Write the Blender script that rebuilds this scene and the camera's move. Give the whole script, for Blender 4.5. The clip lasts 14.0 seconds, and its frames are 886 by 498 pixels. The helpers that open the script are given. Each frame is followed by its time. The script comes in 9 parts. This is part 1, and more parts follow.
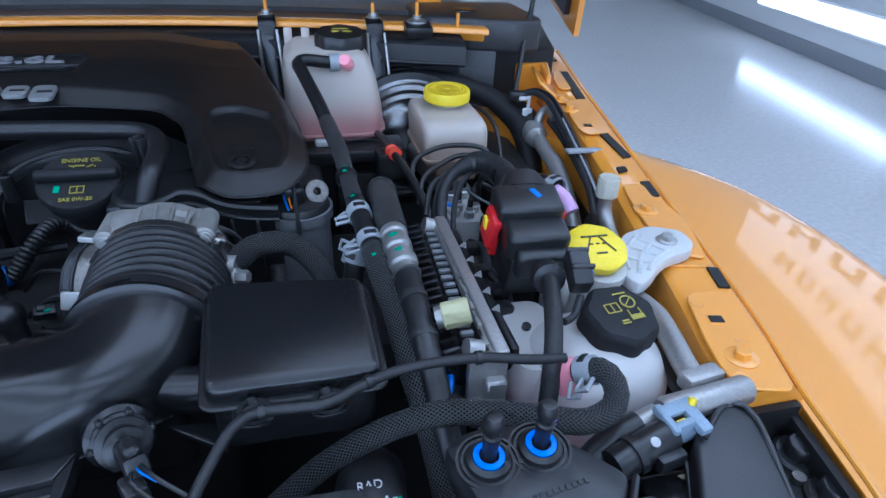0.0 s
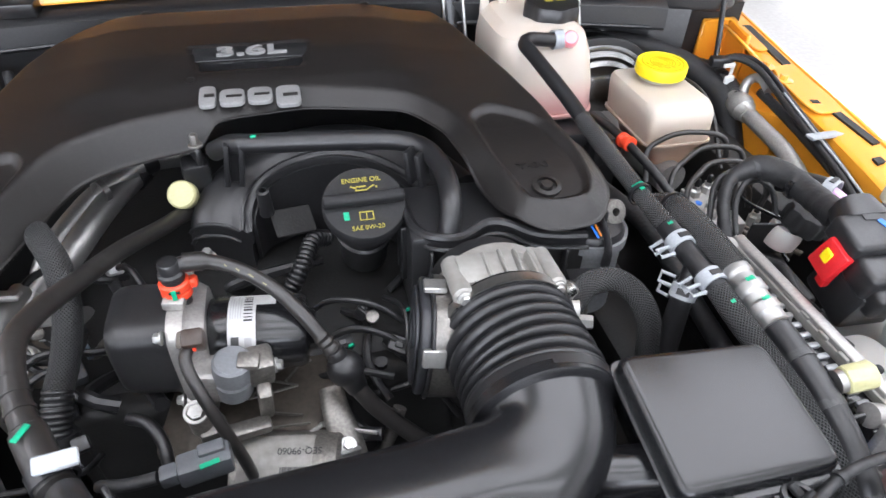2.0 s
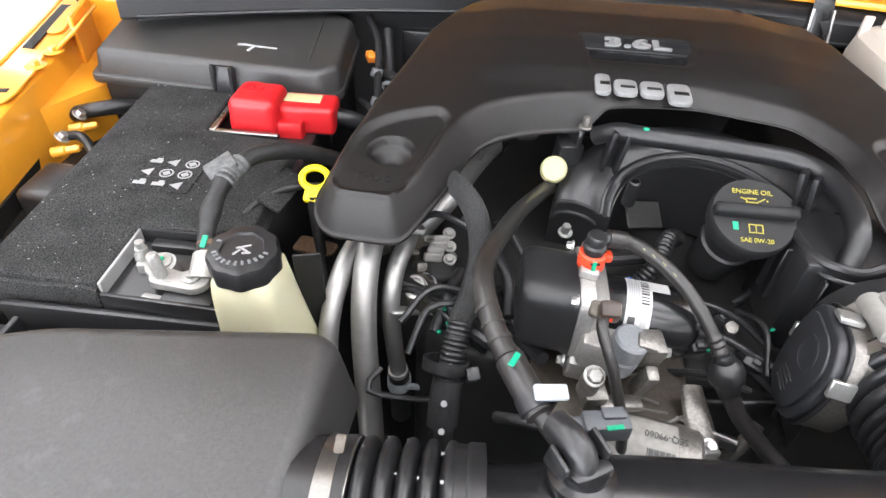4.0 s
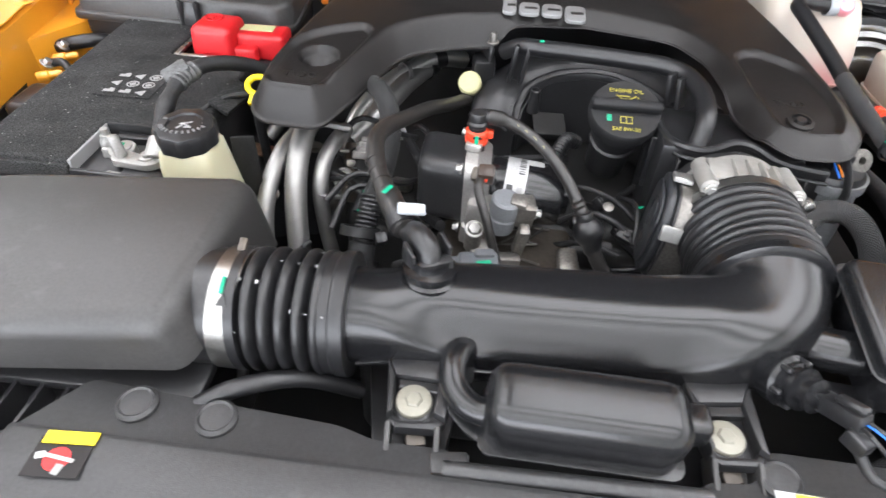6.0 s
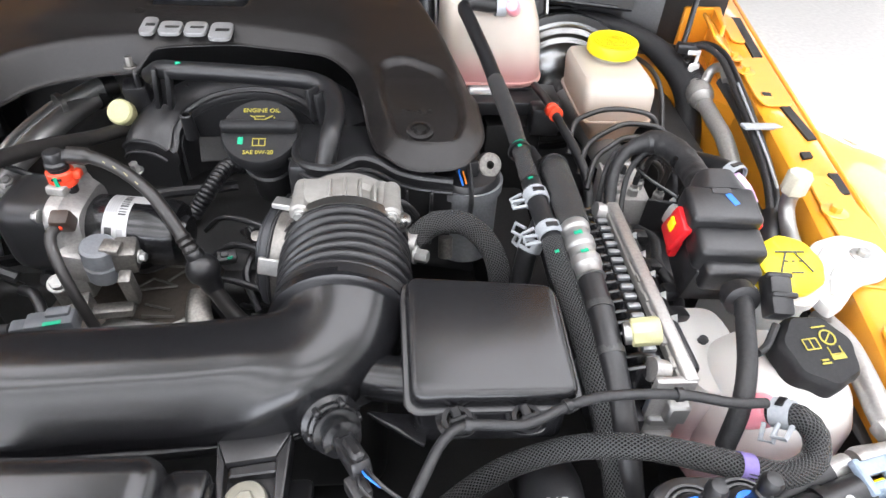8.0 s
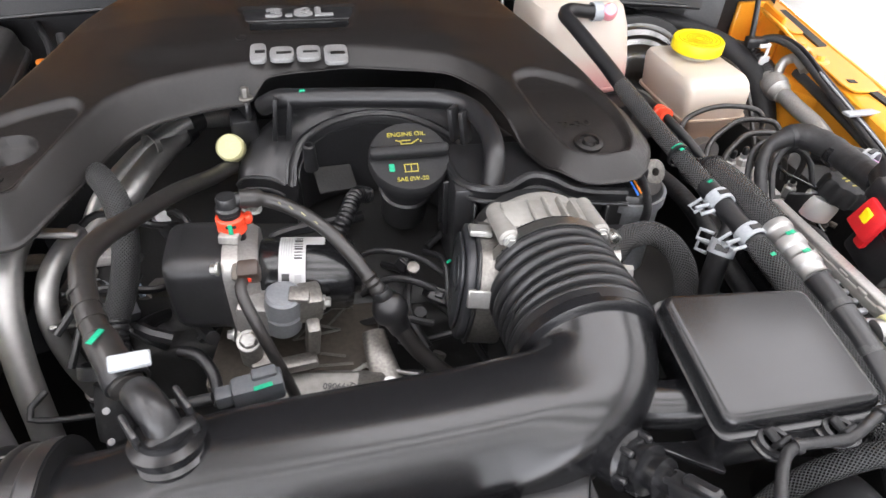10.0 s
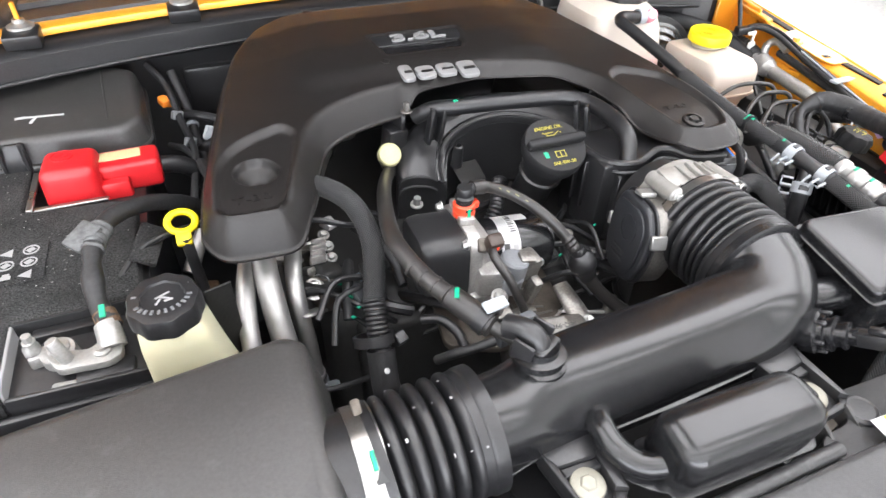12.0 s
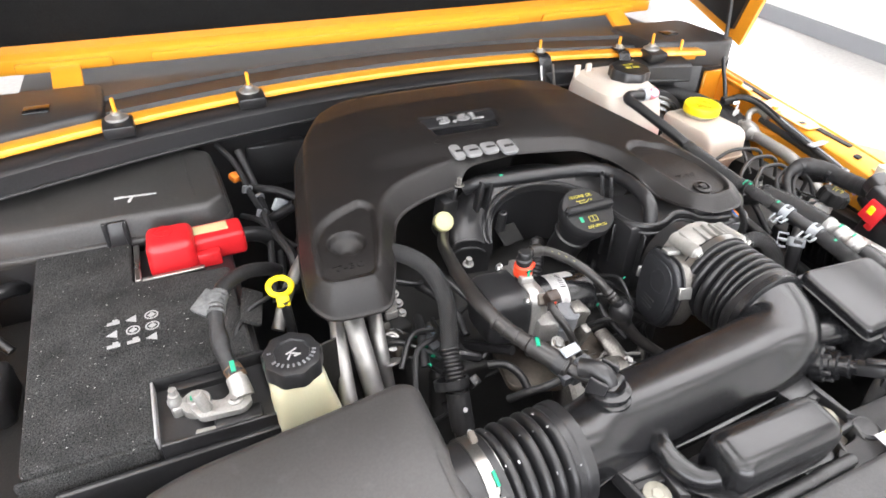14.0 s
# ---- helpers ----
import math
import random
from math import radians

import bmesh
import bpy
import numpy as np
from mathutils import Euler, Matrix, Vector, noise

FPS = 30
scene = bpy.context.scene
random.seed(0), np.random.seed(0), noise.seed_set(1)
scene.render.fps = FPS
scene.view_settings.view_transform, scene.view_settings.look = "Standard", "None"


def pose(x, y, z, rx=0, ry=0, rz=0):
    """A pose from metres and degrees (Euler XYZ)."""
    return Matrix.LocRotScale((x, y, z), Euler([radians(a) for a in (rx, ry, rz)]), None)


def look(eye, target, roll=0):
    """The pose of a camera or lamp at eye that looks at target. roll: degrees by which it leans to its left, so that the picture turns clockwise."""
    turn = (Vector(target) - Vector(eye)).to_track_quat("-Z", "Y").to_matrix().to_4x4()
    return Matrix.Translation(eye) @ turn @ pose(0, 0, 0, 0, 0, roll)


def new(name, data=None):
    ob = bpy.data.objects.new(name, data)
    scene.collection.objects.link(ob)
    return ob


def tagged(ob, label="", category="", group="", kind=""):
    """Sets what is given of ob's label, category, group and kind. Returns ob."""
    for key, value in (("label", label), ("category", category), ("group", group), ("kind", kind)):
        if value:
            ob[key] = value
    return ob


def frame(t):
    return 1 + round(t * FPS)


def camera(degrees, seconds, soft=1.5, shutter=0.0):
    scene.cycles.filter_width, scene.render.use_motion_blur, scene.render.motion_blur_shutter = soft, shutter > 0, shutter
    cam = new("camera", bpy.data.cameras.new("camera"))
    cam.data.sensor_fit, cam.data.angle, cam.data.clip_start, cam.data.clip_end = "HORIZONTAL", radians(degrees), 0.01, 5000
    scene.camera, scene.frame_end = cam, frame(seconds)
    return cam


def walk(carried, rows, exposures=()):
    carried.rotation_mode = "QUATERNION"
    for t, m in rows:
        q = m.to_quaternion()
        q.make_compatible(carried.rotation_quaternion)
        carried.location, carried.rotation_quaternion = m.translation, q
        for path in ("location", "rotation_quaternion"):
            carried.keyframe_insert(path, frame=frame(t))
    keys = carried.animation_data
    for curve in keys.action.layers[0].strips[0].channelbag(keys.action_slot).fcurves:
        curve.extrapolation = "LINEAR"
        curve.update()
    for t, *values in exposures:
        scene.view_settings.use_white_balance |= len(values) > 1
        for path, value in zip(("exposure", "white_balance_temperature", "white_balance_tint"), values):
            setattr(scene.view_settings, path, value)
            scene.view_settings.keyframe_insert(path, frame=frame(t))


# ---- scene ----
cam = camera(72.6, 14.0, shutter=0.12)
PATH = [
    (0, (0.41, -0.115, 1.417), (0.85, 1.546, 0.394), 2.4),
    (0.5, (0.393, -0.07, 1.398), (0.853, 1.584, 0.372), 2.5),
    (1, (0.306, -0.041, 1.407), (0.748, 1.601, 0.353), 1.8),
    (1.5, (0.222, 0.001, 1.435), (0.622, 1.519, 0.197), 1.2),
    (2, (0.159, 0.037, 1.48), (0.545, 1.533, 0.21), 1.7),
    (2.5, (0.062, 0.082, 1.496), (0.377, 1.592, 0.223), 2.7),
    (3, (-0.033, 0.085, 1.512), (0.064, 1.6, 0.21), 2.6),
    (3.5, (-0.049, 0.069, 1.505), (-0.112, 1.582, 0.198), 3.0),
    (3.7, (-0.049, 0.054, 1.498), (-0.14, 1.563, 0.189), 3.2),
    (5.8, (0.001, -0.105, 1.459), (-0.123, 1.388, 0.133), 2.9),
    (6, (0.061, -0.109, 1.47), (-0.059, 1.384, 0.144), 2.9),
    (6.5, (0.22, -0.101, 1.467), (0.121, 1.399, 0.149), 3.1),
    (7, (0.321, -0.084, 1.469), (0.294, 1.425, 0.156), 3.1),
    (7.2, (0.334, -0.076, 1.471), (0.355, 1.435, 0.161), 3.2),
    (9.3, (0.277, -0.004, 1.461), (0.552, 1.507, 0.18), 3.3),
    (9.5, (0.236, 0.004, 1.449), (0.522, 1.515, 0.17), 3.1),
    (10, (0.127, 0.004, 1.453), (0.468, 1.514, 0.186), 2.3),
    (10.5, (0.035, -0.032, 1.467), (0.5, 1.448, 0.205), 1.9),
    (11, (-0.031, -0.045, 1.481), (0.535, 1.401, 0.22), 1.7),
    (11.5, (-0.067, -0.038, 1.505), (0.53, 1.399, 0.249), 1.8),
    (12, (-0.162, -0.036, 1.506), (0.447, 1.397, 0.251), 1.6),
    (12.5, (-0.245, -0.04, 1.511), (0.371, 1.387, 0.252), 1.5),
    (13, (-0.29, -0.036, 1.512), (0.336, 1.383, 0.249), 1.4),
    (13.5, (-0.298, -0.04, 1.52), (0.343, 1.37, 0.255), 1.3),
    (14, (-0.282, -0.069, 1.583), (0.422, 1.42, 0.448), 1.4),
]
walk(
    cam,
    [(t, look(eye, target, roll)) for t, eye, target, roll in PATH],
    [(0.0, -1.85, 4500, 10.0), (0.5, -1.68, 5200, 13.0), (1.0, -1.42, 5600, 16.0), (1.5, -0.93, 5850, 16.0), (2.0, -0.58, 5950, 13.0), (3.0, -0.10, 6200, 12.0), (6.0, -0.4, 6150, 12.0), (7.0, -0.35, 6100, 12.0), (8.5, -0.55, 6200, 14.0), (9.6, -0.8, 6400, 16.0), (10.5, -0.12, 6150, 12.0), (14.0, -0.25, 6350, 13.0)],
)

# ---------------------------------------------------------------- light
world = bpy.data.worlds.new("world")
scene.world = world
world.use_nodes = True
wn = world.node_tree.nodes
sky = wn.new("ShaderNodeTexSky")
sky.sky_type = "NISHITA"
sky.sun_disc = False
sky.sun_elevation = radians(38)
sky.sun_rotation = radians(160)
world.node_tree.links.new(sky.outputs[0], wn["Background"].inputs[0])
wn["Background"].inputs[1].default_value = 0.1


# ---------------------------------------------------------------- materials
def material(name, colour, rough=0.5, metal=0.0, grain=0.0, grain_scale=400.0, bump=0.0, bump_scale=900.0, spots=None, wear=0.0, coat=0.0, emit=0.0, trans=0.0, sss=0.0, spec=0.5, spot_from=0.35):
    """A node material with colour variation at two scales, uneven gloss and a fine relief."""
    m = bpy.data.materials.new(name)
    m.use_nodes = True
    nt = m.node_tree
    b = nt.nodes["Principled BSDF"]
    b.inputs["Base Color"].default_value = (*colour, 1)
    b.inputs["Roughness"].default_value = rough
    b.inputs["Metallic"].default_value = metal
    b.inputs["Coat Weight"].default_value = coat
    b.inputs["Coat Roughness"].default_value = 0.06
    b.inputs["Transmission Weight"].default_value = trans
    b.inputs["Specular IOR Level"].default_value = spec
    if sss:
        b.inputs["Subsurface Weight"].default_value = sss
        b.inputs["Subsurface Radius"].default_value = (0.02, 0.015, 0.012)
        b.inputs["Subsurface Scale"].default_value = 0.6
    if emit:
        b.inputs["Emission Color"].default_value = (*colour, 1)
        b.inputs["Emission Strength"].default_value = emit
    co = nt.nodes.new("ShaderNodeTexCoord").outputs["Object"]

    def noise_at(scale, detail=4):
        n = nt.nodes.new("ShaderNodeTexNoise")
        n.inputs["Scale"].default_value = scale
        n.inputs["Detail"].default_value = detail
        nt.links.new(co, n.inputs["Vector"])
        return n.outputs["Fac"]

    def ramp(src, a, b_, lo, hi):
        r = nt.nodes.new("ShaderNodeMapRange")
        for k, v in (("From Min", a), ("From Max", b_), ("To Min", lo), ("To Max", hi)):
            r.inputs[k].default_value = v
        nt.links.new(src, r.inputs["Value"])
        return r.outputs["Result"]

    def mixed(fac, a, b_):
        x = nt.nodes.new("ShaderNodeMix")
        x.data_type = "RGBA"
        nt.links.new(fac, x.inputs[0])
        for sock, v in ((x.inputs[6], a), (x.inputs[7], b_)):
            if isinstance(v, tuple):
                sock.default_value = (*v, 1)
            else:
                nt.links.new(v, sock)
        return x.outputs[2]

    col = None
    if grain:
        lo = tuple(c * (1 - grain) for c in colour)
        hi = tuple(min(1, c * (1 + grain)) for c in colour)
        col = mixed(ramp(noise_at(grain_scale), 0.3, 0.7, 0, 1), lo, hi)
        col = mixed(ramp(noise_at(grain_scale / 30, 3), 0.4, 0.75, 0, 0.5), col, lo)
    if wear:
        col = mixed(ramp(noise_at(55, 8), 0.62, 0.75, 0, wear), col or colour, tuple(0.4 * c + 0.12 for c in colour))
    if spots:
        n = nt.nodes.new("ShaderNodeTexVoronoi")
        n.inputs["Scale"].default_value = 190
        nt.links.new(co, n.inputs["Vector"])
        size = ramp(n.outputs["Color"], spot_from, 1.0, 0.0, 0.24)
        near = nt.nodes.new("ShaderNodeMath")
        near.operation = "LESS_THAN"
        nt.links.new(n.outputs["Distance"], near.inputs[0])
        nt.links.new(size, near.inputs[1])
        soft_ = nt.nodes.new("ShaderNodeMath")
        soft_.operation = "MULTIPLY"
        nt.links.new(near.outputs[0], soft_.inputs[0])
        nt.links.new(ramp(noise_at(24, 3), 0.35, 0.7, 0.1, 0.75), soft_.inputs[1])
        col = mixed(soft_.outputs[0], col or colour, spots)
    if col:
        nt.links.new(col, b.inputs["Base Color"])
    nt.links.new(ramp(noise_at(35, 5), 0.3, 0.7, rough * 0.96, min(1, rough * 1.05)), b.inputs["Roughness"])
    if bump:
        bp = nt.nodes.new("ShaderNodeBump")
        bp.inputs["Strength"].default_value = bump
        bp.inputs["Distance"].default_value = 0.001
        nt.links.new(noise_at(bump_scale, 3), bp.inputs["Height"])
        nt.links.new(bp.outputs[0], b.inputs["Normal"])
    return m


def braid_material(name, colour, along=260.0, round_=260.0, strength=0.9, rough=0.55, crest_glint=0.06):
    """Woven sleeve: crossing strands that follow the hose, by its UV in metres."""
    m = material(name, colour, rough)
    nt = m.node_tree
    b = nt.nodes["Principled BSDF"]
    uv = nt.nodes.new("ShaderNodeUVMap").outputs[0]
    sep = nt.nodes.new("ShaderNodeSeparateXYZ")
    nt.links.new(uv, sep.inputs[0])

    def mth(op, a, v):
        n = nt.nodes.new("ShaderNodeMath")
        n.operation = op
        for sock, w in zip(n.inputs, (a, v)):
            if isinstance(w, (int, float)):
                sock.default_value = w
            elif w is not None:
                nt.links.new(w, sock)
        return n.outputs[0]

    u, v = mth("MULTIPLY", sep.outputs[0], along * math.tau), mth("MULTIPLY", sep.outputs[1], round_ * math.tau)
    s1 = mth("SINE", mth("ADD", u, v), None)
    s2 = mth("SINE", mth("SUBTRACT", u, v), None)
    h = mth("MAXIMUM", s1, s2)
    bp = nt.nodes.new("ShaderNodeBump")
    bp.inputs["Strength"].default_value = strength
    bp.inputs["Distance"].default_value = 0.0012
    nt.links.new(h, bp.inputs["Height"])
    nt.links.new(bp.outputs[0], b.inputs["Normal"])
    # glints on strand crests and shade between strands, mixed into the colour
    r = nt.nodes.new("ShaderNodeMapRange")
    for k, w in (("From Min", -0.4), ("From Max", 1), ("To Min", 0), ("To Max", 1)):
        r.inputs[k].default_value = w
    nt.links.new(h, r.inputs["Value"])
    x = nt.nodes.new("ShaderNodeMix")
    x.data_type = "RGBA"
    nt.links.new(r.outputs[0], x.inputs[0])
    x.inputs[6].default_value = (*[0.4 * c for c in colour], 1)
    x.inputs[7].default_value = (*[c + crest_glint for c in colour], 1)
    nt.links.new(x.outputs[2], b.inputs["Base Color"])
    return m


def bottle_material(name, upper, lower, level, blend=0.02):
    """Milky moulded plastic through which the fluid shows up to its level (a world height)."""
    m = material(name, upper, 0.38, sss=0.35, bump=0.15, bump_scale=300)
    nt = m.node_tree
    b = nt.nodes["Principled BSDF"]
    geo = nt.nodes.new("ShaderNodeNewGeometry")
    sep = nt.nodes.new("ShaderNodeSeparateXYZ")
    nt.links.new(geo.outputs["Position"], sep.inputs[0])
    r = nt.nodes.new("ShaderNodeMapRange")
    for k, w in (("From Min", level - blend), ("From Max", level + blend), ("To Min", 1), ("To Max", 0)):
        r.inputs[k].default_value = w
    nt.links.new(sep.outputs[2], r.inputs["Value"])
    x = nt.nodes.new("ShaderNodeMix")
    x.data_type = "RGBA"
    nt.links.new(r.outputs[0], x.inputs[0])
    x.inputs[6].default_value = (*upper, 1)
    x.inputs[7].default_value = (*lower, 1)
    nt.links.new(x.outputs[2], b.inputs["Base Color"])
    return m


M = {
    "cover": material("satin cover plastic", (0.0110, 0.0098, 0.0094), 0.36, spec=0.40, grain=0.2, bump=0.4, bump_scale=1300, wear=0.05, spots=(0.07, 0.068, 0.066), spot_from=0.93),
    "black": material("moulded black plastic", (0.016, 0.016, 0.017), 0.32, grain=0.25, bump=0.10, bump_scale=1400, wear=0.02, spots=(0.06, 0.06, 0.059), spot_from=0.95),
    "cap": material("rough black cap", (0.014, 0.014, 0.015), 0.6, grain=0.2, bump=0.2, bump_scale=1000, spec=0.3),
    "smooth": material("smooth black duct plastic", (0.009, 0.009, 0.010), 0.23, bump=0.03, bump_scale=1600, spots=(0.06, 0.06, 0.06), spot_from=0.985),
    "case_black": material("satin black housing", (0.017, 0.017, 0.018), 0.34, grain=0.2, bump=0.06, bump_scale=1200, wear=0.04),
    "lid_satin": material("satin box lid plastic", (0.034, 0.033, 0.032), 0.36, grain=0.2, bump=0.25, bump_scale=1300, wear=0.14, spots=(0.17, 0.17, 0.165), spot_from=0.90),
    "tin": material("tin plated casting", (0.34, 0.335, 0.32), 0.42, metal=0.5, grain=0.12, bump=0.2, bump_scale=500),
    "matt": material("rough grey black plastic", (0.030, 0.030, 0.0305), 0.40, grain=0.25, bump=0.22, bump_scale=1200, wear=0.12, spots=(0.12, 0.12, 0.118), spot_from=0.93),
    "rubber": material("black rubber", (0.012, 0.012, 0.013), 0.36, grain=0.2, bump=0.05, bump_scale=900, wear=0.06, spots=(0.10, 0.10, 0.098), spot_from=0.94),
    # near black so that deep gaps read as shaded: shade held in the colour
    "dark": material("shade dark bay metal", (0.012, 0.0118, 0.0115), 0.55, spec=0.4, grain=0.3, bump=0.3, bump_scale=300),
    "felt": material("battery felt", (0.036, 0.036, 0.036), 0.95, grain=0.92, grain_scale=700, bump=1.0, bump_scale=600, spots=(0.42, 0.42, 0.41), spec=0.15, spot_from=0.30),
    "liner": material("black bonnet lining", (0.010, 0.010, 0.010), 0.9, grain=0.3, grain_scale=500, bump=0.6, bump_scale=500, spec=0.15),
    "orange": material("orange body paint", (0.79, 0.328, 0.02), 0.35, grain=0.04, grain_scale=900, bump=0.05, bump_scale=300, coat=1.0),
    "alu": material("cast aluminium", (0.40, 0.39, 0.375), 0.45, metal=0.75, grain=0.12, bump=0.2, bump_scale=500, wear=0.1),
    "alu_dull": material("dull cast aluminium", (0.20, 0.19, 0.175), 0.42, metal=0.75, grain=0.25, bump=0.25, bump_scale=500, wear=0.2),
    "tube": material("drawn aluminium tube", (0.36, 0.355, 0.345), 0.45, metal=0.85, grain=0.06, grain_scale=120),
    "zinc": material("zinc plated steel", (0.44, 0.44, 0.425), 0.38, metal=0.8, grain=0.10),
    "steel": material("bright steel band", (0.33, 0.325, 0.31), 0.28, metal=0.95, grain=0.08),
    "plate": material("grey brown pressed steel", (0.085, 0.073, 0.060), 0.40, metal=0.4, grain=0.2, grain_scale=200, bump=0.1, bump_scale=300, wear=0.08),
    "brown": material("rusty bracket", (0.16, 0.10, 0.06), 0.6, metal=0.5, grain=0.4, bump=0.5),
    "red": material("red plastic", (0.52, 0.013, 0.017), 0.38, grain=0.06, bump=0.2, bump_scale=600),
    "red_clip": material("orange red clip", (0.72, 0.06, 0.02), 0.4, grain=0.05),
    "yellow": material("yellow plastic", (0.85, 0.66, 0.0), 0.42, grain=0.05, bump=0.15),
    "cream": material("cream plastic", (0.46, 0.445, 0.24), 0.42, grain=0.08, bump=0.2),
    "ivory": material("ivory bolt", (0.23, 0.22, 0.18), 0.4, grain=0.06, metal=0.2),
    "beige": material("beige valve cap", (0.45, 0.43, 0.34), 0.45, grain=0.08),
    "white": material("white nylon", (0.56, 0.56, 0.545), 0.4, grain=0.05, sss=0.2, bump=0.15),
    "paper": material("white paper label", (0.42, 0.42, 0.42), 0.5, grain=0.04),
    "grey": material("light grey plastic", (0.32, 0.34, 0.36), 0.45, grain=0.08),
    "badge": material("silver grey badge", (0.27, 0.27, 0.27), 0.35, metal=0.3, grain=0.1),
    "print_yellow": material("yellow print", (0.36, 0.31, 0.035), 0.5),
    "yellow_dark": material("dull yellow embossing", (0.50, 0.36, 0.0), 0.5),
    "alu_pale": material("pale cast aluminium", (0.27, 0.262, 0.245), 0.48, metal=0.35, grain=0.12, grain_scale=120, bump=0.25, bump_scale=450, wear=0.1),
    "case_pale": material("pale grey case", (0.42, 0.41, 0.39), 0.5, metal=0.2, grain=0.1),
    "can_grey": material("grey can", (0.26, 0.27, 0.28), 0.40, metal=0.5, grain=0.12, bump=0.1),
    "lid_blue": material("blue black lid", (0.022, 0.023, 0.026), 0.45, grain=0.15, bump=0.15),
    "print_grey": material("grey print", (0.30, 0.30, 0.30), 0.5),
    "print_faint": material("faint yellow print", (0.20, 0.18, 0.09), 0.5),
    "print_dark": material("dark print", (0.03, 0.03, 0.03), 0.5),
    "print_red": material("red print", (0.6, 0.02, 0.02), 0.5),
    "lock": material("blue grey nylon", (0.24, 0.30, 0.37), 0.42, grain=0.1),
    "green": material("green paint mark", (0.0, 0.30, 0.155), 0.5, grain=0.2),
    "blue": material("blue plastic", (0.01, 0.16, 0.75), 0.35, grain=0.05),
    "purple": material("purple tape", (0.16, 0.12, 0.32), 0.5, grain=0.1),
    "pink": material("pink cap", (0.85, 0.32, 0.38), 0.35, sss=0.3),
    "lilac": material("lilac cap", (0.62, 0.38, 0.62), 0.4, sss=0.2),
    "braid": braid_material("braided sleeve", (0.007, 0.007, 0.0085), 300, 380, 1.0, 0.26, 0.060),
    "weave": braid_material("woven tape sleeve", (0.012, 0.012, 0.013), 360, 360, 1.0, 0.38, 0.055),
    "bush_grey": material("blue grey rubber", (0.15, 0.157, 0.168), 0.45, grain=0.1, bump=0.1),
    "lock_grey": material("slate grey plug plastic", (0.085, 0.090, 0.098), 0.45, grain=0.1, bump=0.15, bump_scale=900),
    "boot_brown": material("brown terminal boot", (0.035, 0.022, 0.016), 0.4, grain=0.2),
    "label_worn": material("worn paper label", (0.25, 0.24, 0.225), 0.55, grain=0.15, grain_scale=160, wear=0.2),
    "tape": material("black cloth tape", (0.015, 0.015, 0.016), 0.55, grain=0.3, grain_scale=250, bump=0.6, bump_scale=260),
    "tape_grey": material("worn grey tape", (0.085, 0.087, 0.088), 0.55, grain=0.4, grain_scale=200, bump=0.8, bump_scale=160),
    "bottle_rear": bottle_material("rear bottle plastic", (0.50, 0.445, 0.385), (0.54, 0.29, 0.27), 1.143),
    "bottle_front": bottle_material("front bottle plastic", (0.58, 0.56, 0.53), (0.60, 0.36, 0.37), 1.068, 0.03),
    "bottle_brake": bottle_material("brake reservoir plastic", (0.48, 0.43, 0.37), (0.42, 0.28, 0.20), 1.105, 0.03),
    "bottle_ps": bottle_material("steering reservoir plastic", (0.50, 0.48, 0.33), (0.45, 0.43, 0.28), 1.07),
    "hose_gloss": material("glossy black hose", (0.020, 0.0185, 0.0175), 0.36, grain=0.2, grain_scale=150, wear=0.08),
    "glassy": material("black gloss plastic", (0.010, 0.010, 0.011), 0.2, grain=0.1),
    "label_black": material("black gloss label", (0.012, 0.010, 0.010), 0.42, grain=0.1, spec=0.3),
    "floor": material("grey epoxy floor", (0.57, 0.555, 0.53), 0.17, grain=0.08, grain_scale=30, bump=0.10, bump_scale=9, wear=0.14),
    "wall": material("white wall paint", (0.78, 0.78, 0.77), 0.6, grain=0.03, grain_scale=60, bump=0.1, bump_scale=150),
    "skirting": material("grey skirting", (0.28, 0.29, 0.31), 0.45, grain=0.06),
    "strip_glow": material("strip diffuser", (1.0, 0.99, 0.98), 0.5, emit=22.0),
    "sign_glow": material("sign diffuser", (1.0, 0.99, 0.98), 0.5, emit=4.0),
    "lamp": material("lamp diffuser", (1.0, 0.985, 0.97), 0.5, emit=7.8),
    "panel": material("light box diffuser", (1.0, 0.99, 0.98), 0.5, emit=7.5),
    "wire_blue": material("blue wire", (0.02, 0.15, 0.6), 0.4),
    "wire_orange": material("orange wire", (0.7, 0.2, 0.02), 0.4),
    "booster": material("grey zinc pressing", (0.22, 0.22, 0.217), 0.26, metal=1.0, grain=0.1, bump=0.1),
}


# ---------------------------------------------------------------- building tools
def root_of(ob):
    while ob.parent:
        ob = ob.parent
    return ob


def thing(name, base, label, category, group="", kind=""):
    ob = new(name)
    ob.empty_display_size = 0.02
    ob.location = base
    return tagged(ob, label, category, group, kind)


def part(name, bm, mat, parent=None, label="", kind="", sharp=38):
    """Links a bmesh, given in world places, as one mesh object under a thing or a part."""
    if parent is not None:
        bmesh.ops.translate(bm, verts=bm.verts, vec=-root_of(parent).location)
    me = bpy.data.meshes.new(name)
    bm.normal_update()
    bm.to_mesh(me)
    bm.free()
    me.materials.append(M[mat] if isinstance(mat, str) else mat)
    me.polygons.foreach_set("use_smooth", [True] * len(me.polygons))
    me.set_sharp_from_angle(angle=radians(sharp))
    ob = new(name, me)
    if parent is not None:
        ob.parent = parent
    return tagged(ob, label, kind=kind)


def solo(name, bm, mat, label, category, group="", kind="", sharp=38):
    """A thing that is one mesh."""
    return tagged(part(name, bm, mat, sharp=sharp), label, category, group, kind)


